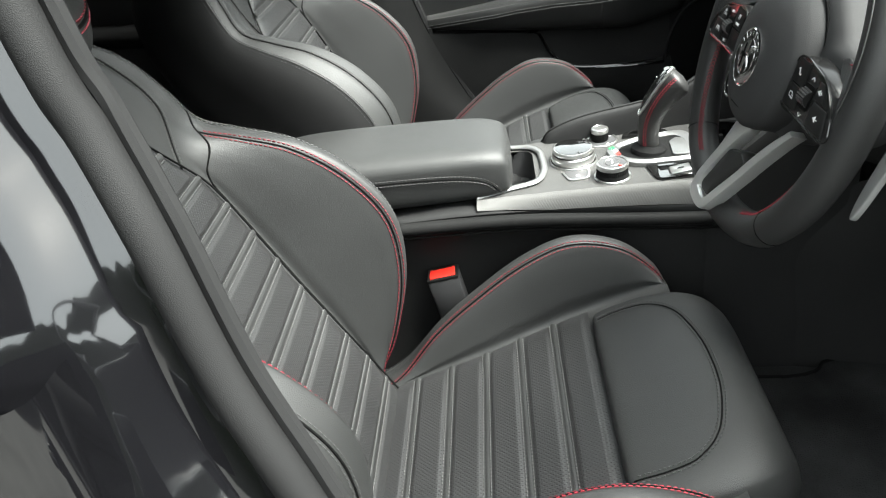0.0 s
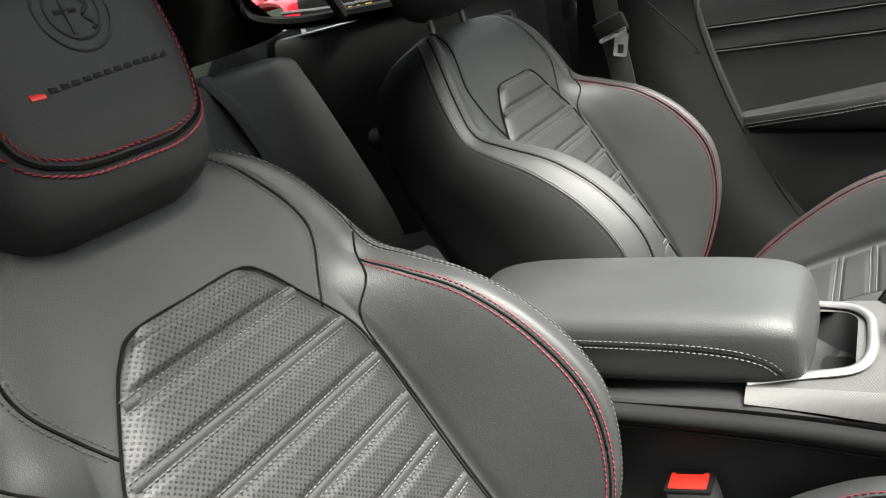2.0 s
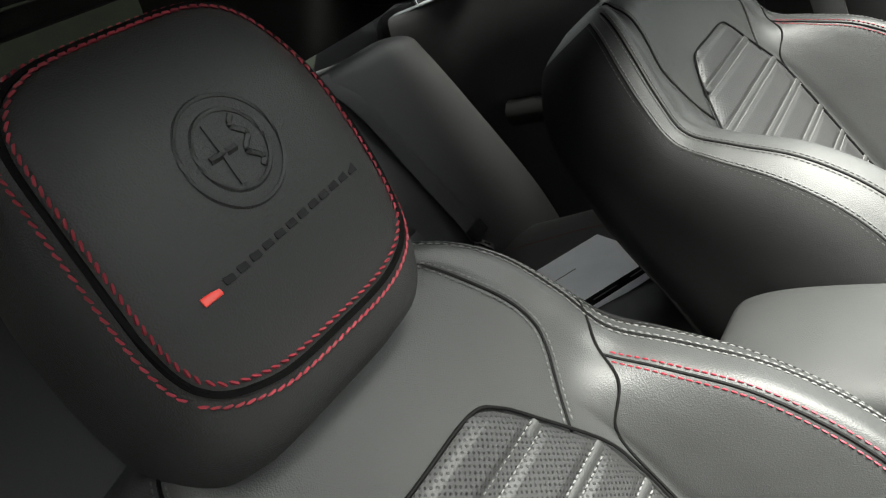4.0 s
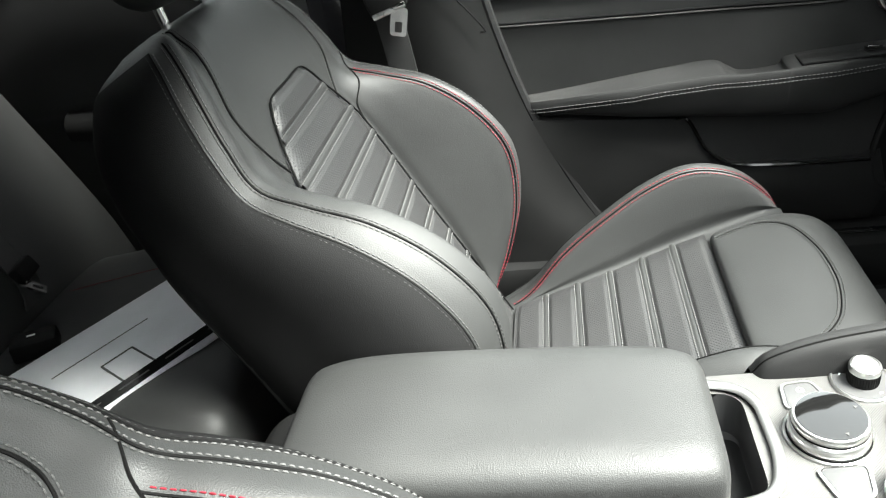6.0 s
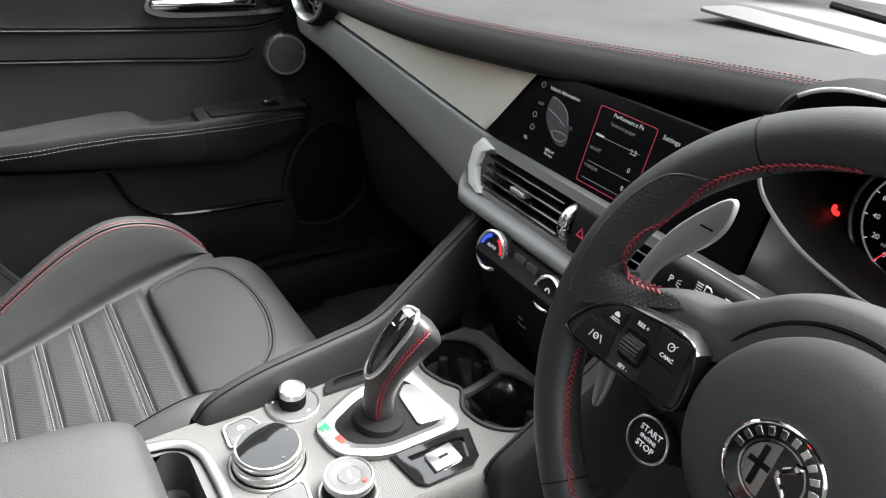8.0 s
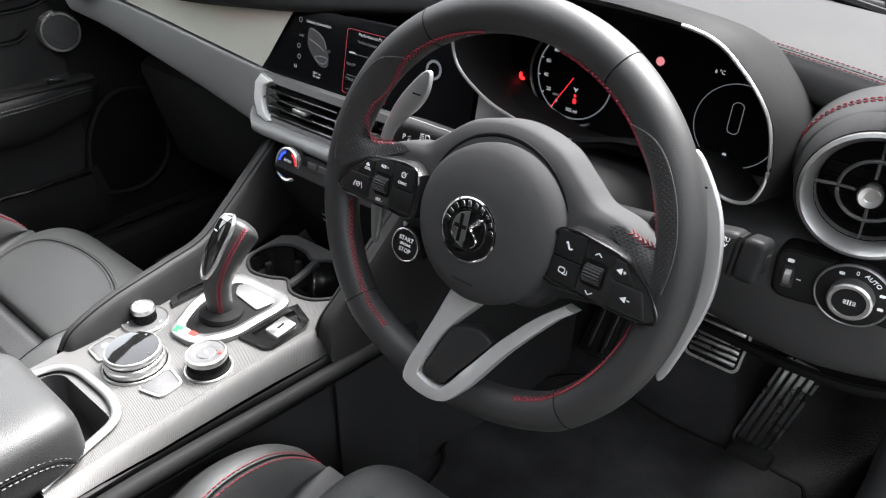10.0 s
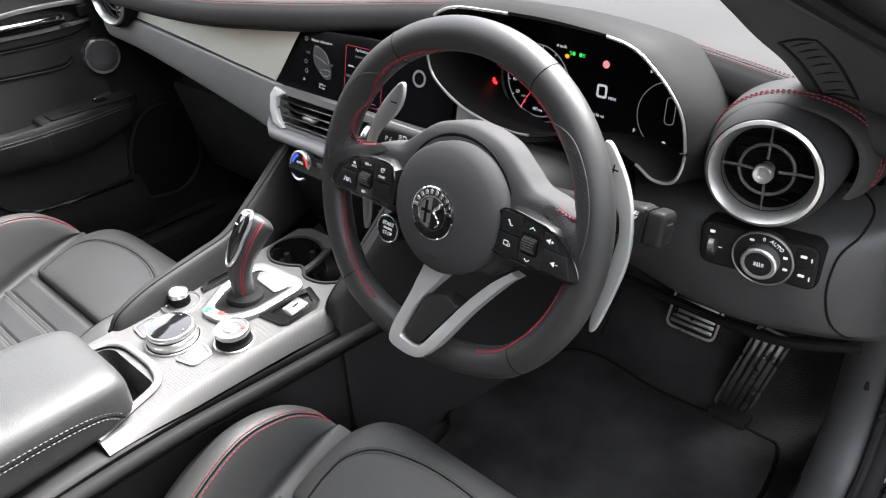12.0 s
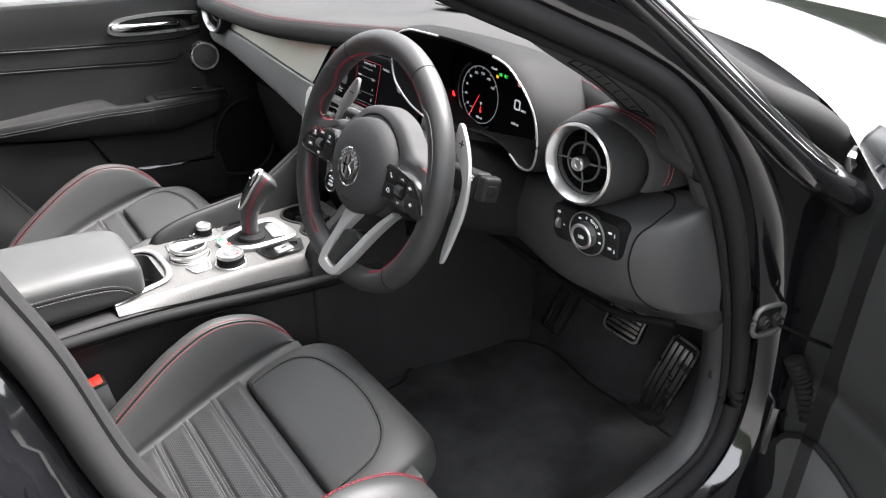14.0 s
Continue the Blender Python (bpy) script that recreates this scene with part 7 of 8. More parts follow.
# inner trim of the pillars and sill
wide = np.interp(lp[:, 0], [0.12, 0.35], [0.5, 1.0])[:, None] * arr((0, 1, 0))
g = np.stack([loop_row(0.004, 0.006), loop_row(-0.004, 0.0) + wide * 0.020, loop_row(-0.001, 0.0) + wide * 0.040, loop_row(0.018, 0.0) + wide * 0.062, loop_row(0.05, 0.0) + wide * 0.070])
g = np.concatenate([g, g[:, :1]], axis=1)
# one trim in two tones; the uneven light along it is put into them
part("pillar_trim", grid(g[:, :123]), TRIMGREY, body, "plastic pillar and sill trim, toned lighter for the light on it")
part("pillar_trim", grid(g[:, 122:]), PLASTIC, body, "same plastic trim behind the seat, toned darker for shade")
part("sill_plate", rbox((0.56, 0.05, 0.012), (0.45, -0.700, 0.372), 0.004), PLASTIC, body)
part("kick_panel", grid(loft([[(0.83, -0.715, z), (0.87, -0.70, z), (0.95, -0.685, z), (1.05, -0.68, z)] for z in (0.26, 0.40, 0.52, 0.64)], 16, 16)), TRIMGREY, body)
part("sill_side", rbox((1.1, 0.05, 0.14), (0.36, -0.690, 0.315), 0.01), PLASTIC, body)
clip = part("kick_clip", rbox((0.030, 0.008, 0.024), (0.838, -0.700, 0.548), 0.003), PLASTIC, body)
part("clip_key", rbox((0.016, 0.006, 0.010), (0.836, -0.705, 0.548), 0.002), DARK, clip)
# check strap, hinge and latch details on the jamb
strap = thing("door_check_strap", (0.80, -0.77, 0.67), "black door check strap with two bolts in a rimmed recess", "door hinge")
part("plate", rbox((0.060, 0.010, 0.034), (0.790, -0.773, 0.697), 0.008, (0, 12, 0)), DARK, strap)
rim_path = []
for k in range(40):
    a = math.tau * k / 40
    ca, sa = math.cos(a), math.sin(a)
    u = 0.036 * math.copysign(abs(ca) ** 0.5, ca)
    v = 0.022 * math.copysign(abs(sa) ** 0.6, sa)
    rim_path.append((0.790 + u, -0.778, 0.697 + v - 0.22 * u))
part("rim", tube(rim_path, 0.0034, 8, closed=True), TRIMGREY, strap, "raised grey rubber rim")
for dx in (-0.016, 0.014):
    part("bolt", lathe([(0.0090, 0), (0.0090, 0.004), (0.0065, 0.005), (0.0065, 0.008), (0.003, 0.008), (0.003, 0.005), (0, 0.005)], (0.790 + dx, -0.778, 0.697 + dx * -0.2), (0, -1, 0), 16), BOLT, strap, "bright steel bolt")
part("strap", tube(cr([(0.815, -0.774, 0.682), (0.86, -0.80, 0.655), (0.89, -0.825, 0.64)], 12), 0.006, 8, flat=0.4), DARK, strap)
for z in (0.47, 0.86):
    h = part("door_hinge", rbox((0.05, 0.012, 0.09), (0.895, -0.775, z), 0.003, (0, 0, 20)), PAINT, body, "black painted steel hinge")
    part("pin", tube([(0.91, -0.815, z - 0.05), (0.91, -0.815, z + 0.05)], 0.010, 14), PAINT, h)
    for dz in (-0.025, 0.025):
        part("bolt", lathe([(0.010, 0), (0.010, 0.006), (0, 0.007)], (0.89, -0.784, z + dz), (-0.3, -1, 0), 6), PAINT, h)
har = thing("wiring_boot", (0.90, -0.80, 0.52), "ribbed black rubber cable boot between body and door", "cable boot")
bp = cr([(0.880, -0.785, 0.600), (0.892, -0.803, 0.560), (0.898, -0.822, 0.510)], 60)
part("bellows", tube(bp, 0.012 + 0.0025 * np.sin(np.arange(60) * 1.2), 14), RUBBER, har)
lat = thing("door_striker", (0.0, -0.80, 0.76), "black latch plate with two bolts on the pillar", "door latch")
part("plate", rbox((0.034, 0.004, 0.062), (0.012, -0.807, 0.796), 0.003, (0, 12, 0)), PAINT, lat)
for dx, dz in ((0.009, 0.031), (0.014, 0.006)):
    part("bolt", lathe([(0.0115, 0), (0.0115, 0.002), (0.0080, 0.0025), (0.0076, 0.008), (0.0060, 0.0088), (0.0030, 0.0088), (0.0026, 0.006), (0, 0.006)], (0.0 + dx, -0.809, 0.780 + dz), (0, -1, 0), 12), BOLT, lat)

# near-opaque rear glazing, its darkness added to keep light off the bench
BLOCKING = material("light_blocking_glass", (0.004, 0.004, 0.004), 0.04, tint=0.02)
BLOCKING.node_tree.nodes["Principled BSDF"].inputs["Alpha"].default_value = 0.97
part("rear_side_glass", grid(loft([[(-0.20, -0.775, 0.88), (-0.6, -0.78, 0.88), (-1.1, -0.76, 0.92)], [(-0.24, -0.70, 1.10), (-0.6, -0.70, 1.12), (-1.08, -0.68, 1.10)], [(-0.28, -0.62, 1.32), (-0.6, -0.62, 1.34), (-1.02, -0.60, 1.28)]], 10, 14)), BLOCKING, body, "rear door glass, made near opaque to keep light out")
part("rear_screen", grid(loft([[(-1.12, -0.60, 1.29), (-1.13, 0, 1.31), (-1.12, 0.60, 1.29)], [(-1.48, -0.66, 0.93), (-1.52, 0, 0.93), (-1.48, 0.66, 0.93)]], 6, 12)), BLOCKING, body, "rear screen, made near opaque to keep light out")
# outer body: rear door side, roof, windscreen frame, bonnet and wings
sidep = loft([[(-0.025, -0.760, z0), (-0.045, -0.800, z0), (-0.20, -0.815, z0), (-0.60, -0.815, z0), (-1.0, -0.80, z0)] for z0 in (0.28, 0.42, 0.60, 0.75, 0.88)], 30, 24)
part("rear_door_skin", grid(sidep), PAINT, body, "glossy black rear door")
up = loft([[(-0.035 - 0.08 * f, -0.795 + 0.13 * f, 0.90 + 0.36 * f), (-0.10 - 0.08 * f, -0.790 + 0.13 * f, 0.90 + 0.36 * f), (-0.16 - 0.10 * f, -0.785 + 0.13 * f, 0.90 + 0.36 * f)] for f in (0, 0.33, 0.66, 1.0)], 16, 8)
part("pillar_cover", grid(up), GLOSS, body, "glossy black pillar cover")
roof = loft([[(x, -0.66 * w, z - 0.07), (x, -0.58 * w, z - 0.02), (x, -0.3 * w, z), (x, 0, z + 0.01), (x, 0.3 * w, z), (x, 0.58 * w, z - 0.02), (x, 0.66 * w, z - 0.07)] for x, z, w in ((0.12, 1.325, 0.93), (-0.10, 1.365, 0.97), (-0.4, 1.39, 0.97), (-0.8, 1.37, 0.95), (-1.15, 1.30, 0.9))], 24, 30)
solo("roof", grid(roof), PAINT, "glossy black car roof panel", "roof", kind="structure")
solo("headliner", grid(roof * arr((1, 0.99, 1)) - arr((0, 0, 0.025))), HEADLINER, "dark cloth car headliner", "ceiling", kind="structure")
for sgn in (1,):
    ap = cr([(0.04, sgn * 0.58, 1.33), (0.26, sgn * 0.61, 1.25), (0.45, sgn * 0.65, 1.16), (0.65, sgn * 0.69, 1.03), (0.85, sgn * 0.72, 0.93), (0.98, sgn * 0.73, 0.86)], 30)
    part("windscreen_pillar", tube(ap, 0.045, 14, flat=0.7), PLASTIC, body, "black windscreen pillar trim")
ap = cr([(0.04, -0.57, 1.335), (0.26, -0.59, 1.255), (0.45, -0.630, 1.160), (0.60, -0.660, 1.070), (0.75, -0.690, 0.985), (0.88, -0.715, 0.93), (0.98, -0.72, 0.87)], 30)
part("windscreen_pillar", tube(ap, 0.036, 14, flat=0.7), PLASTIC, body, "black windscreen pillar trim")
ap2 = cr([(0.04, -0.61, 1.335), (0.26, -0.632, 1.262), (0.45, -0.665, 1.165), (0.60, -0.697, 1.066), (0.72, -0.745, 0.966), (0.79, -0.780, 0.905), (0.86, -0.80, 0.86)], 30)
part("outer_pillar", tube(ap2, np.interp(np.linspace(0, 1, 30), [0, 0.7, 1], [0.022, 0.024, 0.03]), 16, flat=0.8), PAINT, body, "glossy black outer windscreen pillar")
part("screen_moulding", tube(ap2 + arr((0.016, 0.020, 0.020)), 0.006, 8), RUBBER, body, "ribbed black windscreen moulding")
GLASS = bpy.data.materials.new("clear_glass")
GLASS.use_nodes = True
gb = GLASS.node_tree.nodes["Principled BSDF"]
gb.inputs["Base Color"].default_value = (0.93, 0.97, 0.95, 1)
gb.inputs["Transmission Weight"].default_value, gb.inputs["Roughness"].default_value, gb.inputs["IOR"].default_value = 1.0, 0.0, 1.05
# tint added to cut the light that falls through onto the dashboard
TINTED = bpy.data.materials.new("tinted_glass")
TINTED.use_nodes = True
tb = TINTED.node_tree.nodes["Principled BSDF"]
tb.inputs["Base Color"].default_value = (0.01, 0.012, 0.012, 1)
tb.inputs["Roughness"].default_value, tb.inputs["Alpha"].default_value = 0.02, 0.3
ws = loft([[(0.11, -0.58, 1.298), (0.14, 0, 1.33), (0.11, 0.58, 1.298)], [(0.30, -0.61, 1.245), (0.34, 0, 1.28), (0.30, 0.61, 1.245)], [(0.62, -0.68, 1.085), (0.68, 0, 1.12), (0.62, 0.68, 1.085)], [(0.97, -0.74, 0.905), (1.26, 0, 0.915), (0.97, 0.74, 0.905)]], 16, 16)
w_ = solo("windscreen", grid(ws), TINTED, "windscreen glass with an added tint that dims the dashboard", "window", kind="structure")
COWL = material("grey_cowl_plastic", (0.10, 0.097, 0.097), 0.7, grain=0.2, grain_scale=900, spec=0.3)
wp = thing("wiper", (0.97, -0.60, 0.90), "black windscreen wiper arm resting below the glass", "wiper")
part("arm", tube(cr([(0.955, -0.640, 0.918), (0.985, -0.56, 0.938), (1.02, -0.38, 0.950), (1.06, -0.10, 0.962)], 24), 0.007, 8, flat=0.6), PLASTIC, wp)
part("pivot_cap", lathe([(0.017, -0.03), (0.017, 0.012), (0.012, 0.017), (0, 0.018)], (0.955, -0.640, 0.908), (-0.1, 0, 1), 20), PLASTIC, wp)
part("blade", tube(cr([(0.93, -0.60, 0.934), (0.99, -0.35, 0.958), (1.04, 0.05, 0.968)], 24), 0.005, 6), RUBBER, wp)
bon = loft([[(0.84, -0.84, 0.890), (1.00, -0.665, 0.930), (1.26, -0.3, 0.940), (1.35, 0, 0.942), (1.26, 0.3, 0.940), (1.00, 0.665, 0.930), (0.84, 0.84, 0.890)], [(1.36, -0.80, 0.89), (1.44, -0.62, 0.945), (1.5, -0.3, 0.965), (1.5, 0, 0.972), (1.5, 0.3, 0.965), (1.44, 0.62, 0.945), (1.36, 0.80, 0.89)], [(1.8, -0.80, 0.82), (1.85, -0.6, 0.88), (1.9, -0.3, 0.90), (1.9, 0, 0.905), (1.9, 0.3, 0.90), (1.85, 0.6, 0.88), (1.8, 0.80, 0.82)], [(2.2, -0.72, 0.70), (2.3, -0.5, 0.72), (2.4, -0.25, 0.73), (2.4, 0, 0.73), (2.4, 0.25, 0.73), (2.3, 0.5, 0.72), (2.2, 0.72, 0.70)]], 30, 40)
part("bonnet", grid(bon), PAINT, body, "glossy black bonnet")
wing = loft([[(0.84, -0.842, z1 - 0.022), (1.0, -0.872, z1 * 0.97), (1.4, -0.90, z1 * 0.97), (1.9, -0.88, z1 * 0.94), (2.2, -0.78, z1 * 0.85)] for z1 in (0.915, 0.80, 0.60, 0.40, 0.25)], 24, 24)
part("front_wing", grid(wing), PAINT, body, "glossy black front wing")
part("scuttle", grid(loft([[(0.92, -0.72, 0.880), (1.09, -0.5, 0.880), (1.22, 0, 0.880), (1.09, 0.5, 0.880), (0.92, 0.72, 0.880)], [(1.00, -0.68, 0.912), (1.18, -0.50, 0.920), (1.35, 0, 0.925), (1.18, 0.50, 0.920), (1.00, 0.68, 0.912)]], 6, 24)), COWL, body, "black plastic cowl below the windscreen")
tail = loft([[(-1.47, -0.74, z0), (-1.49, -0.66, z1), (-1.52, 0, z1 + 0.005), (-1.49, 0.66, z1), (-1.47, 0.74, z0)] if k == 0 else [(x0, -0.72, z0), (x0 - 0.03, -0.60, z1), (x0 - 0.06, 0, z1 + 0.01), (x0 - 0.03, 0.60, z1), (x0, 0.72, z0)] for k, (x0, z0, z1) in enumerate(((-1.47, 0.90, 0.93), (-1.80, 0.88, 0.945), (-1.98, 0.84, 0.93), (-2.02, 0.70, 0.76), (-2.04, 0.50, 0.52), (-2.00, 0.28, 0.28)))], 30, 24)
part("boot_lid", grid(tail), PAINT, body, "glossy black boot lid")
for sgn in (-1, 1):
    part("rear_wing", grid(loft([[(-0.95, sgn * 0.775, z), (-1.45, sgn * 0.785, z), (-1.80, sgn * 0.76, z), (-2.01, sgn * 0.715, z)] for z in (0.26, 0.50, 0.72, 0.88)], 14, 12)), PAINT, body, "glossy black rear wing")
    for wx in (1.40, -1.40):
        wh = part("road_wheel", lathe([(0.31, -0.20), (0.32, -0.01), (0.30, 0.012), (0.235, 0.010), (0.23, 0.0)], (wx, sgn * 0.755, 0.32), (0, sgn, 0), 36), RUBBER, body, "black tyre")
        part("rim", lathe([(0.23, -0.02), (0.22, 0.004), (0.06, -0.004), (0, 0.0)], (wx, sgn * 0.755, 0.32), (0, sgn, 0), 28), STEEL, wh)
part("bulkhead", rbox((0.03, 1.5, 0.65), (1.30, 0, 0.55), 0.0), DARK, body)

# driver's door, swung open
door = thing("front_door", (0.914, -0.813, 0.33), "open black car door with leather card and speaker mesh", "car door")
da = radians(180 + 66)
DMx = frame_at((0.914, -0.813, 0.0), (math.cos(da), math.sin(da), 0), (0, 0, 1))  # x along the door from the hinge, y up, z outwards to the inner side
def D(x, z, n):
    return list(DMx @ Vector((x, z, n)))
card = loft([[D(x, 0.27, 0.0), D(x, 0.45, 0.014), D(x, 0.55, 0.018), D(x, 0.58, 0.012), D(x, 0.62, 0.020), D(x, 0.78, 0.024), D(x, 0.90, 0.012), D(x, 0.93, -0.01)] for x in (-0.04, -0.02, 0.25, 0.6, 0.95)], 20, 30)
part("door_card", grid(card), LEATHER, door, "black leather door card")
b = rbox((0.98, 0.62, 0.09), (0.49, 0.63, -0.055), 0.02)
part("door_skin", ([D(*v) for v in b[0]], b[1]), PAINT, door, "glossy black outer door")
o = outline_through([(-0.028, 0.31), (-0.020, 0.43), (0.010, 0.475), (0.05, 0.492), (0.125, 0.480), (0.19, 0.44), (0.21, 0.36), (0.16, 0.30), (0.05, 0.285)], 50)
part("speaker_mesh", plate(o, flat_at(DMx, 0, 0, 0.024), 0.010, 0.004), dotted("door_speaker_mesh", (0.06, 0.06, 0.06), (0.003, 0.003, 0.003), 0.005, 0.30, 0.5), door, "perforated speaker cover", uv=None)
part("speaker_rim", tube(arr([D(x, z, 0.022) for x, z in o]), 0.005, 8, closed=True), PLASTIC, door)
part("armrest", tube(arr([D(x, 0.62 + 0.05 * x, 0.045) for x in np.linspace(0.22, 0.85, 16)]), 0.035, 12), LEATHER, door, "padded armrest")
part("window_frame", tube(cr([D(0.06, 0.92, -0.02), D(0.16, 1.02, -0.02), D(0.35, 1.16, -0.03), D(0.60, 1.27, -0.05), D(0.90, 1.28, -0.06), D(0.97, 0.94, -0.03)], 60), 0.016, 8), PAINT, door, "glossy black window frame")
mir = part("mirror_triangle", plate([(0.06, 0.92), (0.20, 0.92), (0.20, 1.02)], flat_at(DMx, 0, 0, 0.0), 0.03, 0.004), PLASTIC, door)

part("kick_panel", grid(loft([[(0.60, 0.735, z), (0.80, 0.730, z), (0.95, 0.71, z), (1.15, 0.69, z)] for z in (0.24, 0.40, 0.60, 0.90)], 16, 16)), PLASTIC, body)

# pedals
def pedal(name, c, w, h, ribs, lab):
    pd = thing(name, c, lab, "pedal", "pedals")
    m = frame_at(c, (0, -1, 0), (0.42, 0, 0.91)) if name != "accelerator_pedal" else frame_at(c, (0.10, -1, -0.22), (0.20, -0.22, 0.95))
    part("pad", plate(round_rect(w, h, 0.012, 4), m, 0.008, 0.002), RUBBER, pd)
    part("metal_frame", ring(round_rect(w, h, 0.012, 4), round_rect(w - 0.008, h - 0.008, 0.010, 4), flat_at(m, 0, 0, 0.002), 0.006), STEEL, pd)
    for k in range(ribs):
        if name == "accelerator_pedal":
            b = rbox((0.0075, h * 0.84, 0.004), (-w * 0.30 + w * 0.60 * k / (ribs - 1), 0, 0.001), 0.0012)
        else:
            b = rbox((w * 0.82, 0.0065, 0.004), (0, -h * 0.32 + h * 0.64 * k / (ribs - 1), 0.001), 0.0012)
        part("metal_rib", ([tuple(m @ Vector(v)) for v in b[0]], b[1]), STEEL, pd)
    return pd, m


bp, bm2 = pedal("brake_pedal", (0.980, -0.420, 0.430), 0.088, 0.076, 6, "brushed steel brake pedal with rubber ribs")
part("arm", tube(cr([(0.990, -0.418, 0.42), (1.03, -0.420, 0.54), (1.04, -0.42, 0.66)], 14), 0.010, 8), DARK, bp)
ap_, am = pedal("accelerator_pedal", (0.990, -0.527, 0.350), 0.058, 0.180, 4, "tall brushed steel accelerator pedal")
part("hinge_block", rbox((0.085, 0.064, 0.032), (0.968, -0.520, 0.262), 0.008, (0, 20, 0)), PLASTIC, ap_)
fr = thing("foot_rest", (1.03, -0.235, 0.30), "black ribbed foot rest on the footwell wall", "foot rest")
part("pad", rbox((0.02, 0.058, 0.17), (1.022, -0.226, 0.365), 0.008, (0, 36, 0)), RUBBER, fr)
for dy in (-0.015, 0.012):
    part("rib", rbox((0.012, 0.013, 0.155), (1.014, -0.226 + dy, 0.371), 0.004, (0, 36, 0)), POD, fr)

# seat buckle
for y, z0 in ((-0.089, 0.0), (0.102, 0.03)):
    bk = thing("seat_belt_buckle", (0.075, y, 0.33), "black seat belt buckle with a red button", "seat belt buckle", "seat belt buckles")
    m = pose(0.082, y, 0.425 + z0, 4, -8, 0)
    for name, size, at, bevel, mat, lab in (("housing", (0.050, 0.032, 0.088), (0, 0, -0.004), 0.005, TRIMGREY, ""), ("frame", (0.050, 0.032, 0.006), (0, 0, 0.0415), 0.0025, PLASTIC, ""), ("red_button", (0.041, 0.0235, 0.006), (0, -0.0015, 0.0432), 0.002, REDPLASTIC, "red release button"), ("slot", (0.030, 0.0030, 0.0062), (0, 0.0085, 0.0436), 0.0004, DARK, "")):
        b = rbox(size, at, bevel)
        part(name, ([tuple(m @ Vector(v)) for v in b[0]], b[1]), mat, bk, lab)
    part("stalk", tube([(0.078, y, 0.39), (0.065, y, 0.30)], 0.009, 8), DARK, bk)
# passenger door
pd = thing("front_door", (0.3, 0.78, 0.35), "closed black leather car door with padded armrest and silver handle", "car door")
DY = 0.745


def door_y(x, z):
    return DY + 0.035 * max(0, (z - 0.60)) / 0.25 - 0.018 * math.sin(max(0, min(1, (x + 0.1) / 0.8)) * math.pi) - 0.02 * max(0, x - 0.45)


rows = []
for z in np.linspace(0.34, 0.90, 30):
    rows.append([(x, door_y(x, z) + 0.004 * math.sin((z - 0.80) * 60) * math.exp(-((z - 0.80) / 0.03) ** 2), z) for x in np.linspace(-0.14, 0.80, 34)])
part("door_card", grid(arr(rows)), CARD, pd, "soft black door card")
for line in (((-0.12, 0.830), (0.16, 0.817), (0.34, 0.809), (0.53, 0.802), (0.60, 0.811), (0.665, 0.836)), ((-0.12, 0.785), (0.155, 0.773), (0.34, 0.764), (0.515, 0.753), (0.555, 0.764))):
    p_ = cr([(x, door_y(x, z) - 0.0012, z) for x, z in line], 60)
    part("card_seam", tube(p_, 0.0020, 6), DARK, pd)
    part("card_ridge", tube(p_ + arr((0, -0.0005, -0.0046)), 0.0034, 8, flat=0.5), CARD, pd)
# armrest with grab recess
at = cr([(0.005, 0.650), (0.10, 0.658), (0.24, 0.672), (0.325, 0.677), (0.352, 0.666), (0.375, 0.655), (0.43, 0.656), (0.445, 0.668), (0.52, 0.672), (0.60, 0.672), (0.640, 0.668), (0.655, 0.648)], 60)
abt = np.interp(at[:, 0], [0.0, 0.04, 0.3, 0.5, 0.62, 0.655], [0.636, 0.626, 0.600, 0.582, 0.604, 0.636])
aw = np.interp(at[:, 0], [0.0, 0.03, 0.2, 0.5, 0.62, 0.655], [0.006, 0.030, 0.062, 0.066, 0.05, 0.012])
rows = []
for (x, zt), zb, w in zip(at, abt, aw):
    yb = door_y(x, zt) + 0.004
    zs = float(np.interp(x, [0.005, 0.24, 0.325, 0.445, 0.60, 0.64, 0.655], [0.650, 0.672, 0.675, 0.673, 0.672, 0.668, 0.648]))
    rows.append([(x, yb, zt + 0.006), (x, yb - w * 0.45, zt + 0.004), (x, yb - w * 0.80, 0.5 * (zt + zs)), (x, yb - w * 0.93, zs - 0.001), (x, yb - w, zs - 0.012), (x, yb - w * 0.97, zs * 0.6 + zb * 0.4), (x, yb - w * 0.75, zb + 0.006), (x, yb - w * 0.3, zb), (x, yb, zb + 0.002)])
ag = arr(rows)
part("armrest", grid(np.stack([cr(r, 26) for r in ag])), CARD, pd, "padded black armrest")
st = arr([r[4] for r in rows]) + arr((0, -0.001, -0.004))
part("grey_stitching", joined(stitches(st, np.tile(arr((0, -1, 0.2)), (60, 1)), 0.003), stitches(st, np.tile(arr((0, -1, 0.2)), (60, 1)), -0.003)), GREY, pd)
part("grab_recess", rbox((0.075, 0.030, 0.014), (0.402, DY - 0.030, 0.650), 0.006), DARK, pd, "dark grab recess")
sw = part("window_switch", rbox((0.17, 0.045, 0.006), (0.54, DY - 0.032, 0.6735), 0.003), PLASTIC, pd, "window switch panel")
part("switch_key", rbox((0.030, 0.014, 0.008), (0.565, DY - 0.034, 0.679), 0.003, (0, 8, 0)), PLASTIC, sw)
part("switch_chrome", rbox((0.022, 0.005, 0.004), (0.562, DY - 0.040, 0.684), 0.001, (0, 8, 0)), CHROME, sw)
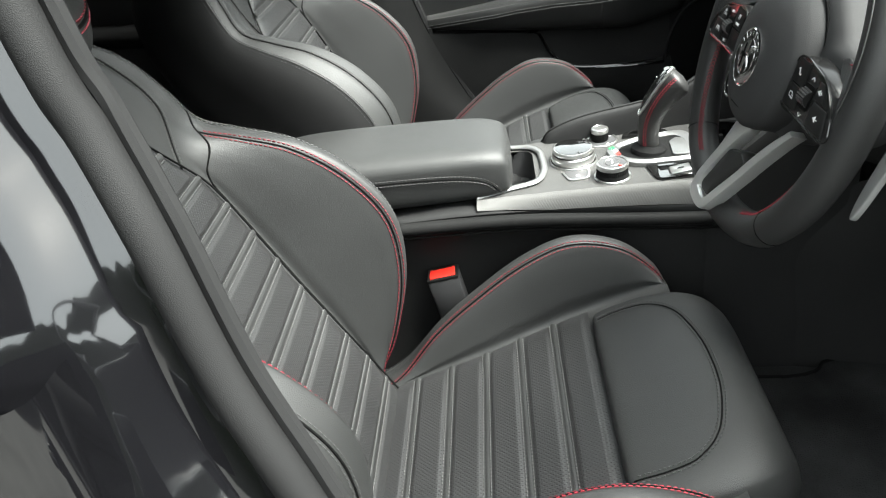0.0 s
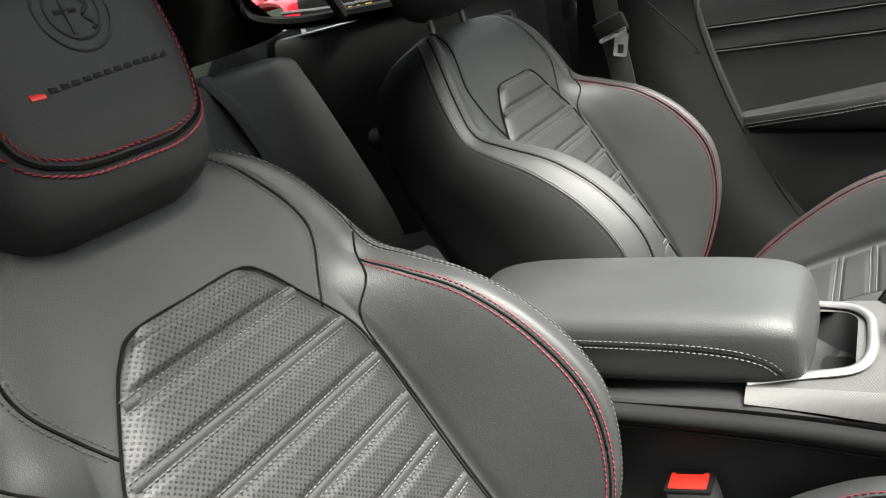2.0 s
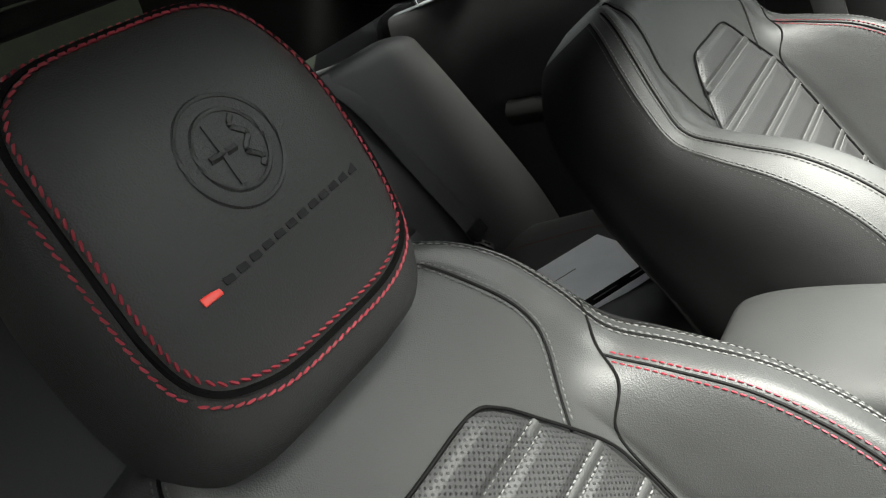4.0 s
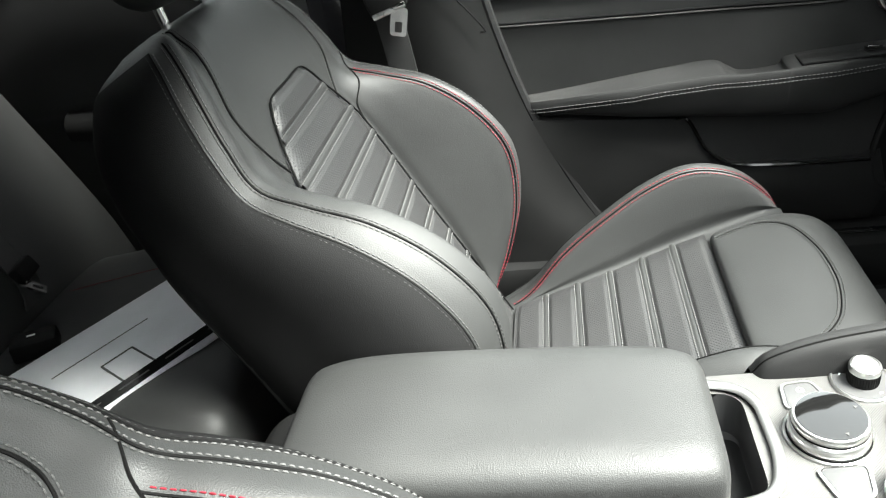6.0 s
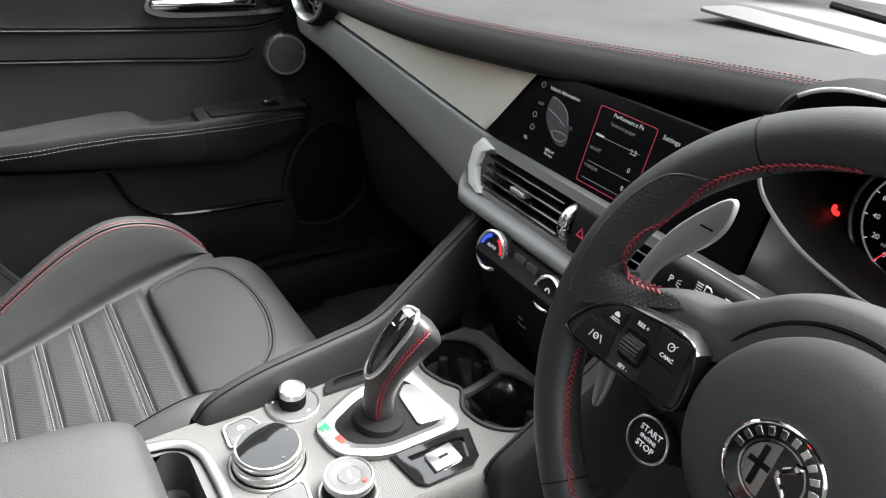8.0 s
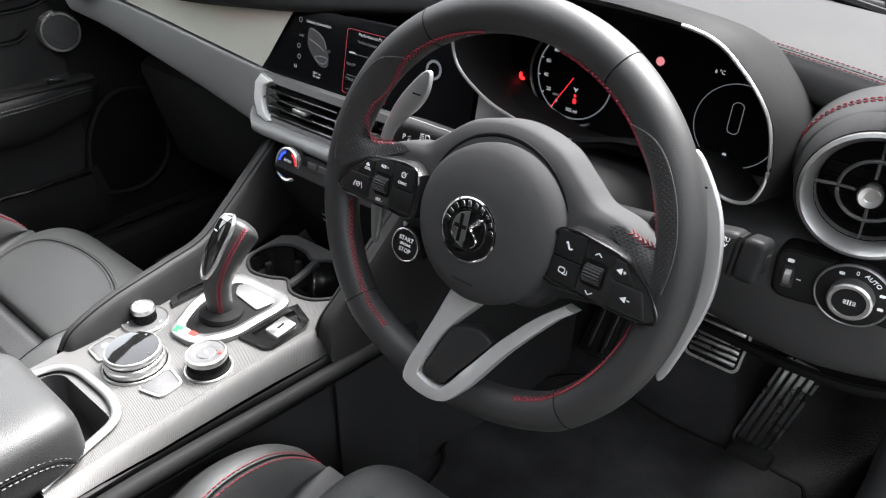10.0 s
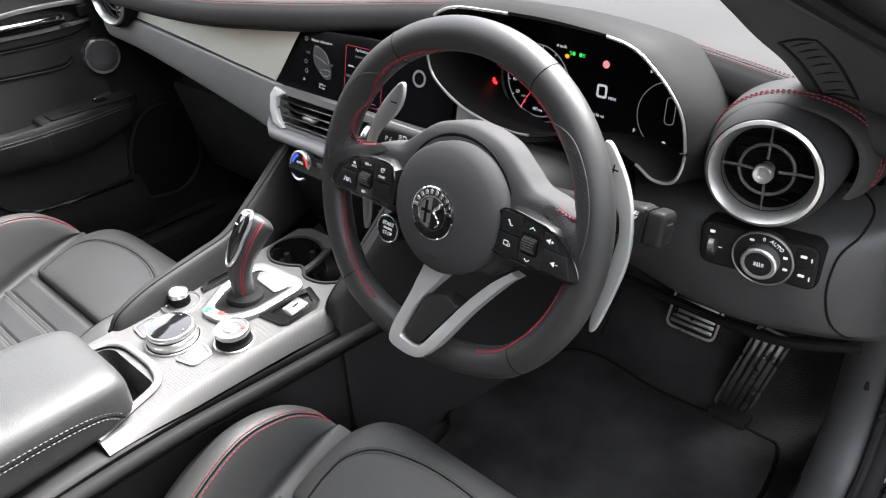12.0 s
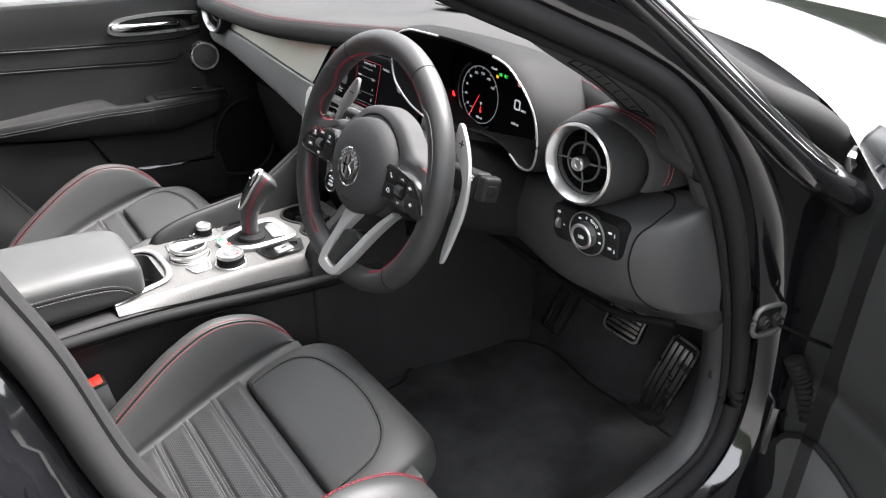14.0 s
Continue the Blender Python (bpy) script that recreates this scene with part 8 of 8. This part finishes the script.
# lower card, pocket and speaker panel
low = [(-0.10, 0.632), (0.04, 0.620), (0.20, 0.604), (0.286, 0.594), (0.302, 0.566), (0.318, 0.538), (0.345, 0.512), (0.385, 0.497), (0.48, 0.490), (0.575, 0.487), (0.60, 0.50), (0.62, 0.42), (0.60, 0.37), (0.3, 0.36), (0.0, 0.36), (-0.10, 0.36)]
part("map_pocket", plate(low, frame_at((0, DY - 0.030, 0), (1, 0, 0), (0, 0, 1)), 0.030, 0.006), PLASTIC, pd, "hard black lower panel with map pocket")
part("pocket_lip", tube(cr([(0.270, DY - 0.030, 0.596), (0.290, DY - 0.030, 0.590), (0.318, DY - 0.031, 0.538), (0.345, DY - 0.031, 0.512), (0.385, DY - 0.031, 0.497), (0.48, DY - 0.031, 0.490), (0.585, DY - 0.030, 0.486)], 40), 0.0035, 6), GLOSS, pd)
part("pocket_well", rbox((0.32, 0.01, 0.12), (0.45, DY - 0.002, 0.54), 0.004), DARK, pd)
spk = outline_through([(0.590, 0.500), (0.604, 0.560), (0.640, 0.612), (0.690, 0.628), (0.75, 0.60), (0.76, 0.48), (0.70, 0.42), (0.615, 0.430), (0.592, 0.460)], 50)
part("speaker_panel", plate(spk, frame_at((0, DY - 0.024, 0), (1, 0, 0), (0, 0, 1)), 0.02, 0.006), DARK, pd, "black speaker cover")
part("speaker_rim", tube(arr([(x, DY - 0.026, z) for x, z in spk]), 0.005, 8, closed=True), PLASTIC, pd)
c = (0.604, door_y(0.604, 0.756) - 0.018, 0.756)
tw = part("tweeter", lathe([(0.036, -0.01), (0.036, 0.008), (0.034, 0.012), (0.031, 0.012), (0.030, 0.010), (0, 0.012)], c, (-0.15, -1, 0.05), 44), SATIN, pd, "round silver tweeter cover")
part("tweeter_mesh", lathe([(0.0300, 0.010), (0.0300, 0.0122), (0.015, 0.0135), (0, 0.014)], c, (-0.15, -1, 0.05), 40), material("tweeter_grille", (0.07, 0.07, 0.07), 0.5, 0.6, grain=1.0, grain_scale=700), tw)
part("tweeter_mark", rbox((0.026, 0.0016, 0.004), (0.604, c[1] - 0.016, 0.742), 0.0005), GREY, tw, "plain bar in place of a maker's name")
hb = outline_through([(0.385, 0.850), (0.41, 0.872), (0.50, 0.880), (0.60, 0.876), (0.645, 0.862), (0.64, 0.842), (0.58, 0.832), (0.45, 0.831), (0.40, 0.836)], 50)
HM = frame_at((0, door_y(0.5, 0.85) - 0.008, -0.012), (1, 0, 0), (0, 0.0, 1))
part("handle_bezel", ring(hb, [(0.515 + (x - 0.515) * 0.86, 0.856 + (z - 0.856) * 0.72) for x, z in hb], HM, 0.012), SATIN, pd, "satin silver handle surround")
part("handle_well", plate([(0.515 + (x - 0.515) * 0.9, 0.856 + (z - 0.856) * 0.8) for x, z in hb], flat_at(HM, 0, 0, -0.010), 0.004), DARK, pd)
part("handle", rbox((0.17, 0.016, 0.016), (0.475, door_y(0.5, 0.85) - 0.014, 0.841), 0.006, (0, 1, 0)), CHROME, pd, "chrome pull handle")
part("lock_key", rbox((0.030, 0.010, 0.020), (0.605, door_y(0.5, 0.85) - 0.010, 0.845), 0.003), PLASTIC, pd)
part("door_outer", rbox((1.0, 0.06, 0.58), (0.32, 0.85, 0.60), 0.01), PAINT, pd)
part("window_sill", rbox((0.95, 0.07, 0.03), (0.32, 0.815, 0.895), 0.012), SOFT, pd)
part("window_frame", tube(cr([(-0.14, 0.80, 0.90), (-0.17, 0.69, 1.22), (-0.1, 0.66, 1.29), (0.2, 0.66, 1.28), (0.5, 0.72, 1.12), (0.80, 0.79, 0.92)], 50), 0.020, 8), PLASTIC, pd)
wn_ = part("window_glass", grid(loft([[(-0.14, 0.825, 0.90), (0.3, 0.83, 0.90), (0.80, 0.82, 0.90)], [(-0.14, 0.75, 1.12), (0.25, 0.75, 1.12), (0.52, 0.75, 1.10)], [(-0.13, 0.69, 1.28), (0.1, 0.69, 1.28), (0.2, 0.69, 1.27)]], 10, 12)), GLASS, pd, "clear side window")
wn_.visible_shadow = False

# far sill and pillar
solo("sill_trim", joined(rbox((1.1, 0.09, 0.10), (0.40, 0.700, 0.305), 0.02), rbox((0.9, 0.05, 0.012), (0.45, 0.715, 0.352), 0.004)), PLASTIC, "black plastic door sill trim", "trim", kind="structure")
solo("sill_strip", rbox((0.34, 0.012, 0.006), (0.58, 0.690, 0.361), 0.002), CHROME, "polished silver sill strip", "trim", kind="structure")
bpil = loft([[(-0.055, 0.66, 1.22), (-0.12, 0.645, 1.22), (-0.20, 0.66, 1.22)], [(-0.035, 0.700, 0.95), (-0.13, 0.675, 0.95), (-0.24, 0.70, 0.95)], [(-0.028, 0.712, 0.83), (-0.13, 0.680, 0.83), (-0.26, 0.71, 0.83)], [(0.018, 0.715, 0.655), (-0.10, 0.684, 0.655), (-0.28, 0.715, 0.655)], [(0.075, 0.712, 0.52), (-0.05, 0.682, 0.52), (-0.30, 0.715, 0.52)], [(0.145, 0.705, 0.40), (0.02, 0.678, 0.40), (-0.32, 0.71, 0.40)], [(0.22, 0.70, 0.34), (0.05, 0.675, 0.34), (-0.32, 0.70, 0.30)]], 40, 24)
pil = thing("pillar_trim", (-0.1, 0.70, 0.3), "black plastic pillar trim beside the passenger seat", "pillar trim", kind="structure")
part("cover", grid(bpil), PLASTIC, pil)
part("pillar_seal", tube(cr([(-0.055, 0.672, 1.22), (-0.035, 0.712, 0.95), (-0.026, 0.722, 0.83), (0.020, 0.727, 0.655), (0.078, 0.724, 0.52), (0.148, 0.716, 0.40), (0.23, 0.71, 0.345), (0.5, 0.705, 0.335)], 60), 0.010, 8), RUBBER, pil)
part("pillar_seam", tube(cr([(-0.10, 0.668, 0.90), (-0.03, 0.690, 0.80), (-0.035, 0.690, 0.79)], 10), 0.0015, 5), DARK, pil)
# belt hanging from the pillar
belt = thing("seat_belt", (-0.16, 0.65, 0.80), "black seat belt hanging with a metal tongue", "seat belt")
web = cr([(-0.155, 0.620, 1.18), (-0.165, 0.640, 1.02), (-0.170, 0.645, 0.90), (-0.165, 0.655, 0.80), (-0.150, 0.655, 0.60), (-0.12, 0.64, 0.42)], 50)
g = np.stack([web + arr((-0.022, 0, 0)), web + arr((0, -0.003, 0)), web + arr((0.022, 0, 0)), web + arr((0.022, 0.003, 0)), web + arr((-0.022, 0.003, 0))])
part("webbing", grid(g.transpose(1, 0, 2), closed=True), BELT, belt)
part("tongue_cover", rbox((0.062, 0.016, 0.036), (-0.164, 0.636, 0.872), 0.006, (0, -16, 0)), PLASTIC, belt)
tm = frame_at((-0.150, 0.636, 0.838), (0.97, 0, -0.25), (0.25, 0, 0.97))
part("tongue", ring(round_rect(0.026, 0.044, 0.005, 3), round_rect(0.011, 0.016, 0.002, 3, 0, -0.008), tm, 0.003), CHROME, belt, "bright metal tongue")
part("tongue_loop", rbox((0.056, 0.004, 0.010), (-0.160, 0.628, 0.858), 0.002, (0, -16, 0)), CHROME, belt)

# rear bench
bench = thing("rear_bench", (-0.8, 0, 0.30), "black leather rear bench seat with ribbed panels and red stitching", "rear seat")
bc = loft([[(x, y, z + dz) for x, z in ((-0.36, 0.36), (-0.345, 0.46), (-0.37, 0.515), (-0.50, 0.525), (-0.70, 0.505), (-0.88, 0.475), (-0.92, 0.40))] for y, dz in ((-0.62, -0.02), (-0.55, 0.01), (-0.36, 0.0), (-0.16, 0.012), (-0.10, 0.0), (0.10, 0.0), (0.16, 0.012), (0.36, 0.0), (0.55, 0.01), (0.62, -0.02))], 60, 40)
part("seat_cushion", grid(bc), LEATHER, bench)
bb = loft([[(x, y, z) for x, z in ((-0.80 + dx, 0.46), (-0.83 + dx, 0.58), (-0.90 + dx, 0.76), (-0.96 + dx, 0.90), (-1.00 + dx, 0.955), (-1.07, 0.96), (-1.12, 0.90))] for y, dx in ((-0.64, 0.05), (-0.56, 0.03), (-0.36, -0.01), (-0.16, 0.02), (-0.10, 0.0), (0.10, 0.0), (0.16, 0.02), (0.36, -0.01), (0.56, 0.03), (0.64, 0.05))], 60, 40)
part("seat_back", grid(bb), LEATHER, bench)
for sgn in (1, -1):
    for k in range(9):
        z0 = 0.52 + 0.042 * k
        def rib(f, y):
            z = z0 + 0.042 * f
            x = float(np.interp(z, [0.46, 0.58, 0.76, 0.90], [-0.80, -0.83, -0.90, -0.96])) + 0.004 + 0.006 * math.sin(math.pi * f) ** 0.3 * (1 - abs(y - sgn * 0.19) ** 2 * 30)
            return (x, y, z)
        w = 0.140 - 0.003 * k
        p_ = arr([[rib(f, sgn * 0.19 + w * gy) for gy in np.linspace(-1, 1, 13)] for f in np.linspace(0, 1, 7)])
        part("pleat", grid(p_), PERF, bench, uv=[(q[1], q[2]) for q in p_.reshape(-1, 3)])
    sp_ = cr([(-0.40, sgn * 0.50, 0.528), (-0.55, sgn * 0.485, 0.532), (-0.70, sgn * 0.475, 0.515), (-0.82, sgn * 0.47, 0.495)], 40)
    part("red_stitching", stitches(sp_, np.tile(arr((0, 0, 1.0)), (40, 1)), 0.0), RED, bench, "row of red thread")
    hr = []
    for s_, w_h, d0, d1 in ((0.92, 0.08, -0.985, -1.04), (0.94, 0.11, -0.965, -1.06), (0.97, 0.120, -0.97, -1.07), (1.00, 0.11, -0.985, -1.07), (1.015, 0.08, -1.01, -1.06)):
        hr.append([((d0 + d1) / 2 + (d0 - d1) / 2 * abs(math.sin(a)) ** 0.6 * (1 if math.sin(a) > 0 else -1), sgn * 0.24 + w_h * abs(math.cos(a)) ** 0.5 * (1 if math.cos(a) > 0 else -1), s_) for a in np.linspace(0, 2 * np.pi, 24, endpoint=False)])
    part("headrest", grid(loft(hr, 16, 40, closed=True), closed=True, caps=True), LEATHER, bench)
rb = thing("seat_belt", (-0.80, 0.5, 0.48), "black rear seat belt with a metal tongue lying across the bench", "seat belt")
web = cr([(-1.02, 0.42, 0.962), (-0.955, 0.425, 0.88), (-0.895, 0.43, 0.74), (-0.832, 0.43, 0.60), (-0.81, 0.42, 0.555), (-0.80, 0.40, 0.53)], 40)
g = np.stack([web + arr((0.012, -0.022, 0)), web + arr((0.016, 0, 0.004)), web + arr((0.012, 0.022, 0)), web + arr((0.008, 0.022, 0)), web + arr((0.008, -0.022, 0))])
part("webbing", grid(g.transpose(1, 0, 2), closed=True), BELT, rb)
tm = frame_at((-0.782, 0.405, 0.560), (0.5, -0.8, 0), (-0.6, -0.3, 0.7))
part("tongue", ring(round_rect(0.026, 0.044, 0.005, 3), round_rect(0.012, 0.016, 0.002, 3, 0, -0.008), tm, 0.003), CHROME, rb, "bright metal tongue")
part("tongue_cover", rbox((0.02, 0.05, 0.03), (-0.80, 0.425, 0.580), 0.005, (0, -20, 10)), PLASTIC, rb)
rbk = thing("seat_belt_buckle", (-0.72, 0.294, 0.50), "black rear seat belt buckle beside the papers", "seat belt buckle")
part("housing", rbox((0.065, 0.045, 0.03), (-0.718, 0.294, 0.528), 0.006, (0, 5, 30)), PLASTIC, rbk)
part("mark", rbox((0.012, 0.004, 0.001), (-0.718, 0.294, 0.5442), 0.0003, (0, 5, 30)), WHITE, rbk)
# wrapped papers on the bench
pap = thing("paper_folder", (-0.56, 0.32, 0.525), "white printed folder in clear wrap on the rear bench", "folder")
PM = frame_at((-0.550, 0.265, 0.537), (0.84, -0.54, 0.04), (0.54, 0.84, 0.0))
b = rbox((0.215, 0.30, 0.012), (0, 0, -0.006), 0.002)
part("folder", ([tuple(PM @ Vector(v)) for v in b[0]], b[1]), PAPER, pap)
part("dark_edge", plate([(0.080, -0.148), (0.106, -0.148), (0.106, 0.148), (0.080, 0.148)], flat_at(PM, 0, 0, 0.0012), 0.001), GLOSS, pap, "dark printed edge")
for k in range(4):
    part("print_bar", plate(round_rect(0.003, 0.045, 0.001, 1, 0.094, -0.105 + 0.07 * k), flat_at(PM, 0, 0, 0.0018), 0.0005), GREY, pap)
part("panel_mark", ring(round_rect(0.07, 0.05, 0.002, 2, 0.05, -0.02), round_rect(0.064, 0.044, 0.002, 2, 0.05, -0.02), flat_at(PM, 0, 0, 0.0010), 0.0006), GREY, pap)
part("fold_line", plate(round_rect(0.0016, 0.15, 0.0004, 1, -0.03, -0.02), flat_at(PM, 0, 0, 0.0010), 0.0006), GREY, pap)

# rear door on the far side, with its window
rd = thing("rear_door", (-0.6, 0.72, 0.35), "closed black rear car door with padded armrest", "car door")
cardr = loft([[(x, 0.685 - 0.03 * (x < -0.85) + dy, z) for x in (-0.30, -0.45, -0.65, -0.85, -1.0)] for z, dy in ((0.34, 0.02), (0.55, 0.02), (0.60, 0.012), (0.72, 0.012), (0.76, 0.0), (0.88, -0.01), (0.985, 0.006), (1.0, 0.04))], 30, 24)
part("door_card", grid(cardr), TRIMGREY, rd)
part("card_seam", tube(arr([(x, 0.695 - 0.03 * (x < -0.85), 0.775 + 0.05 * (-0.3 - x)) for x in np.linspace(-0.30, -0.84, 20)]), 0.003, 6), DARK, rd)
part("armrest", tube(cr([(-0.30, 0.695, 0.68), (-0.5, 0.690, 0.70), (-0.8, 0.690, 0.72)], 20), 0.030, 12), CARD, rd)
part("door_handle", rbox((0.12, 0.014, 0.035), (-0.42, 0.668, 0.925), 0.006), SATIN, rd, "silver door handle")
part("outer_skin", rbox((0.85, 0.05, 0.62), (-0.68, 0.78, 0.66), 0.01), PAINT, rd)
part("window_frame", tube(cr([(-0.28, 0.70, 1.0), (-0.30, 0.64, 1.22), (-0.5, 0.62, 1.29), (-0.8, 0.62, 1.27), (-1.02, 0.63, 1.17), (-1.06, 0.66, 1.08), (-0.98, 0.69, 1.035), (-0.8, 0.70, 1.015), (-0.5, 0.70, 1.0), (-0.28, 0.70, 1.0)], 80), 0.016, 8), PLASTIC, rd, "black window surround")
part("bright_strip", tube(cr([(-0.28, 0.715, 1.020), (-0.5, 0.715, 1.022), (-0.8, 0.712, 1.036), (-0.98, 0.70, 1.056)], 20), 0.005, 6), SATIN, rd, "bright strip below the glass")
part("window_divider", tube([(-0.79, 0.692, 1.01), (-0.86, 0.635, 1.25)], 0.015, 8), PLASTIC, rd, "black window divider")
SMOKED = material("smoked_glass", (0.004, 0.004, 0.004), 0.03, tint=0.02)
SMOKED.node_tree.nodes["Principled BSDF"].inputs["Alpha"].default_value = 0.6
gl = part("window_glass", grid(loft([[(-0.28, 0.71, 1.0), (-0.6, 0.71, 1.0), (-1.05, 0.69, 1.04)], [(-0.30, 0.63, 1.28), (-0.6, 0.63, 1.28), (-0.95, 0.64, 1.24)]], 8, 10)), SMOKED, rd, "smoked rear side window")
# rear quarter and back wall of the cabin
for sgn in (1, -1):
    solo("quarter_trim", grid(loft([[(-0.98, sgn * 0.70, 1.02), (-1.10, sgn * 0.68, 1.0), (-1.36, sgn * 0.34, 0.97)], [(-1.04, sgn * 0.64, 1.15), (-1.12, sgn * 0.63, 1.15), (-1.28, sgn * 0.30, 1.13)], [(-1.0, sgn * 0.60, 1.28), (-1.1, sgn * 0.58, 1.27), (-1.18, sgn * 0.26, 1.255)]], 12, 12)), HEADLINER, "dark rear pillar trim", "trim", kind="structure")
    solo("quarter_panel", rbox((0.5, 0.05, 0.8), (-1.2, sgn * 0.74, 0.62), 0.01), PAINT, "glossy black rear body side", "car body", kind="structure")
solo("parcel_shelf", rbox((0.42, 1.3, 0.04), (-1.25, 0, 0.93), 0.01), CARPET, "black parcel shelf behind the rear bench", "shelf", kind="structure")
solo("rear_window_frame", rbox((0.05, 1.2, 0.04), (-1.16, 0, 1.26), 0.01), HEADLINER, "dark rear window header trim", "trim", kind="structure")
solo("boot_wall", rbox((0.04, 1.4, 0.65), (-1.46, 0, 0.6), 0.0), DARK, "dark boot wall behind the bench", "trim", kind="structure")

# ground and parked cars outside
def ground_z(y):
    """The car park rises gently on the far side of the car."""
    return 0.075 * min(max(y - 1.5, 0.0), 11.0)


solo("ground", grid(arr([[(x, y, ground_z(y)) for x in (-200, -20, 20, 200)] for y in (-200, -20, 0, 1.5, 3, 6, 9, 12.5, 20, 200)])), ASPHALT, "grey asphalt car park ground", "ground", kind="structure")
RED_PAINT = material("red_car_paint", (0.45, 0.01, 0.02), 0.15, coat=1.0, tint=0.05)
WHITE_PAINT = material("white_car_paint", (0.75, 0.75, 0.75), 0.2, coat=1.0, tint=0.05)
YELLOW = material("yellow_plate", (0.8, 0.55, 0.05), 0.4)
# rough, uncoated black that keeps the bright sky's reflection down
FLATBLACK = material("dull_black_paint", (0.012, 0.012, 0.012), 0.4, spec=0.25, tint=0.3)
TINT = material("dark_car_glass", (0.03, 0.035, 0.04), 0.05, coat=1.0)


def parked_car(x, y, turn, paint, lab, plate_mat, size=1.0):
    car = thing("parked_car", (x, y, ground_z(y)), lab, "car", "parked cars")
    m = pose(x, y, ground_z(y), 0, 0, turn) @ Matrix.Scale(size, 4)
    P = lambda v: [tuple(m @ Vector(p)) for p in v]
    prof = [(-2.0, 0.35), (-2.05, 0.65), (-1.95, 0.90), (-1.0, 1.0), (1.2, 1.02), (1.9, 0.95), (2.05, 0.7), (2.0, 0.35)]
    secs = [[(px, w * s, pz if pz < 0.5 else pz - drop) for px, pz in prof] for s, w, drop in ((-1, 0.86, 0.10), (-0.93, 0.88, 0.02), (0, 0.9, 0.0), (0.93, 0.88, 0.02), (1, 0.86, 0.10))]
    g = loft(secs, 20, 40)
    v, f = grid(g)
    part("body", (P(v), f), paint, car)
    side = [(-1.4, 0.95), (-1.0, 1.42), (0.2, 1.48), (1.2, 1.40), (1.7, 0.98)]
    secs = [[(px, w * s, pz) for px, pz in side] for s, w in ((-1, 0.78), (-0.85, 0.72), (0, 0.7), (0.85, 0.72), (1, 0.78))]
    v, f = grid(loft(secs, 14, 24))
    part("roof", (P(v), f), paint, car)
    for s in (-1, 1):
        for x0, x1 in ((-1.05, -0.1), (0.0, 1.1)):
            o = [(x0 - 0.12, s * 0.80, 1.0), (x1 + 0.02, s * 0.80, 1.0), (x1, s * 0.70, 1.36), (x0 + 0.12, s * 0.70, 1.36)]
            o = [(a, b * 1.005 + s * 0.012, c) for a, b, c in o]
            part("window", (P(o), [(0, 1, 2, 3)]), TINT, car, smooth=False)
        v, f = grid(loft([[(-1.35, s * 0.74, 0.98), (0, s * 0.80, 0.98), (1.6, s * 0.74, 0.99)], [(-1.0, s * 0.70, 1.40), (0.2, s * 0.70, 1.46), (1.2, s * 0.70, 1.38)]], 4, 12))
        part("side_pillar", (P(v), f), paint, car)
        for wx in (-1.25, 1.25):
            c = m @ Vector((wx, s * 0.86, 0.32))
            ax = m.to_3x3() @ Vector((0, s, 0))
            wh = part("wheel", lathe([(0.32, -0.18), (0.32, 0.01), (0.29, 0.03), (0.22, 0.025), (0.21, 0.0)], tuple(c), tuple(ax), 28), RUBBER, car)
            part("rim", lathe([(0.21, -0.02), (0.20, 0.01), (0.05, 0.005), (0, 0.01)], tuple(c), tuple(ax), 20), STEEL, wh)
    v, f = rbox((0.03, 0.52, 0.11), (-2.06, 0, 0.52), 0.004)
    part("number_plate", (P(v), f), plate_mat, car, "plain number plate")
    for yy in (-0.13, 0.0, 0.13):
        v, f = rbox((0.01, 0.07, 0.06), (-2.078, yy, 0.52), 0.001)
        part("plate_bar", (P(v), f), DARK, car)
    for s in (-1, 1):
        v, f = rbox((0.10, 0.30, 0.14), (-1.98, s * 0.66, 0.80), 0.03)
        part("lamp", (P(v), f), CHROME, car, "clear lamp")
    v, f = rbox((0.04, 0.9, 0.16), (-2.05, 0, 0.80), 0.02)
    part("grille", (P(v), f), DARK, car)
    return car


parked_car(-9.5, 8.9, 0, RED_PAINT, "red parked hatchback outside", YELLOW, 1.05)
parked_car(-6.45, 10.0, 100, FLATBLACK, "black parked car outside with a yellow plate", YELLOW, 1.0)
parked_car(-6.2, 14.6, 100, WHITE_PAINT, "white parked car outside", YELLOW)
parked_car(-3.6, 9.9, 98, RED_PAINT, "red parked car further along outside", YELLOW)

# added dark ring round the car park that keeps low sky light out
HORIZON = material("dark_horizon", (0.018, 0.024, 0.013), 0.9, grain=1.0, grain_scale=8, tint=0.5, tint_scale=1.5)
hv = arr([[(19 * math.cos(a), 19 * math.sin(a), z * (1 + 0.12 * math.sin(9 * a) + 0.08 * math.sin(23 * a))) for a in np.linspace(0, 2 * np.pi, 97)] for z in (0.0, 1.5, 3.5, 5.8)])
solo("backdrop", grid(hv), HORIZON, "added dark ring that blocks low sky light", "hedge", kind="structure")
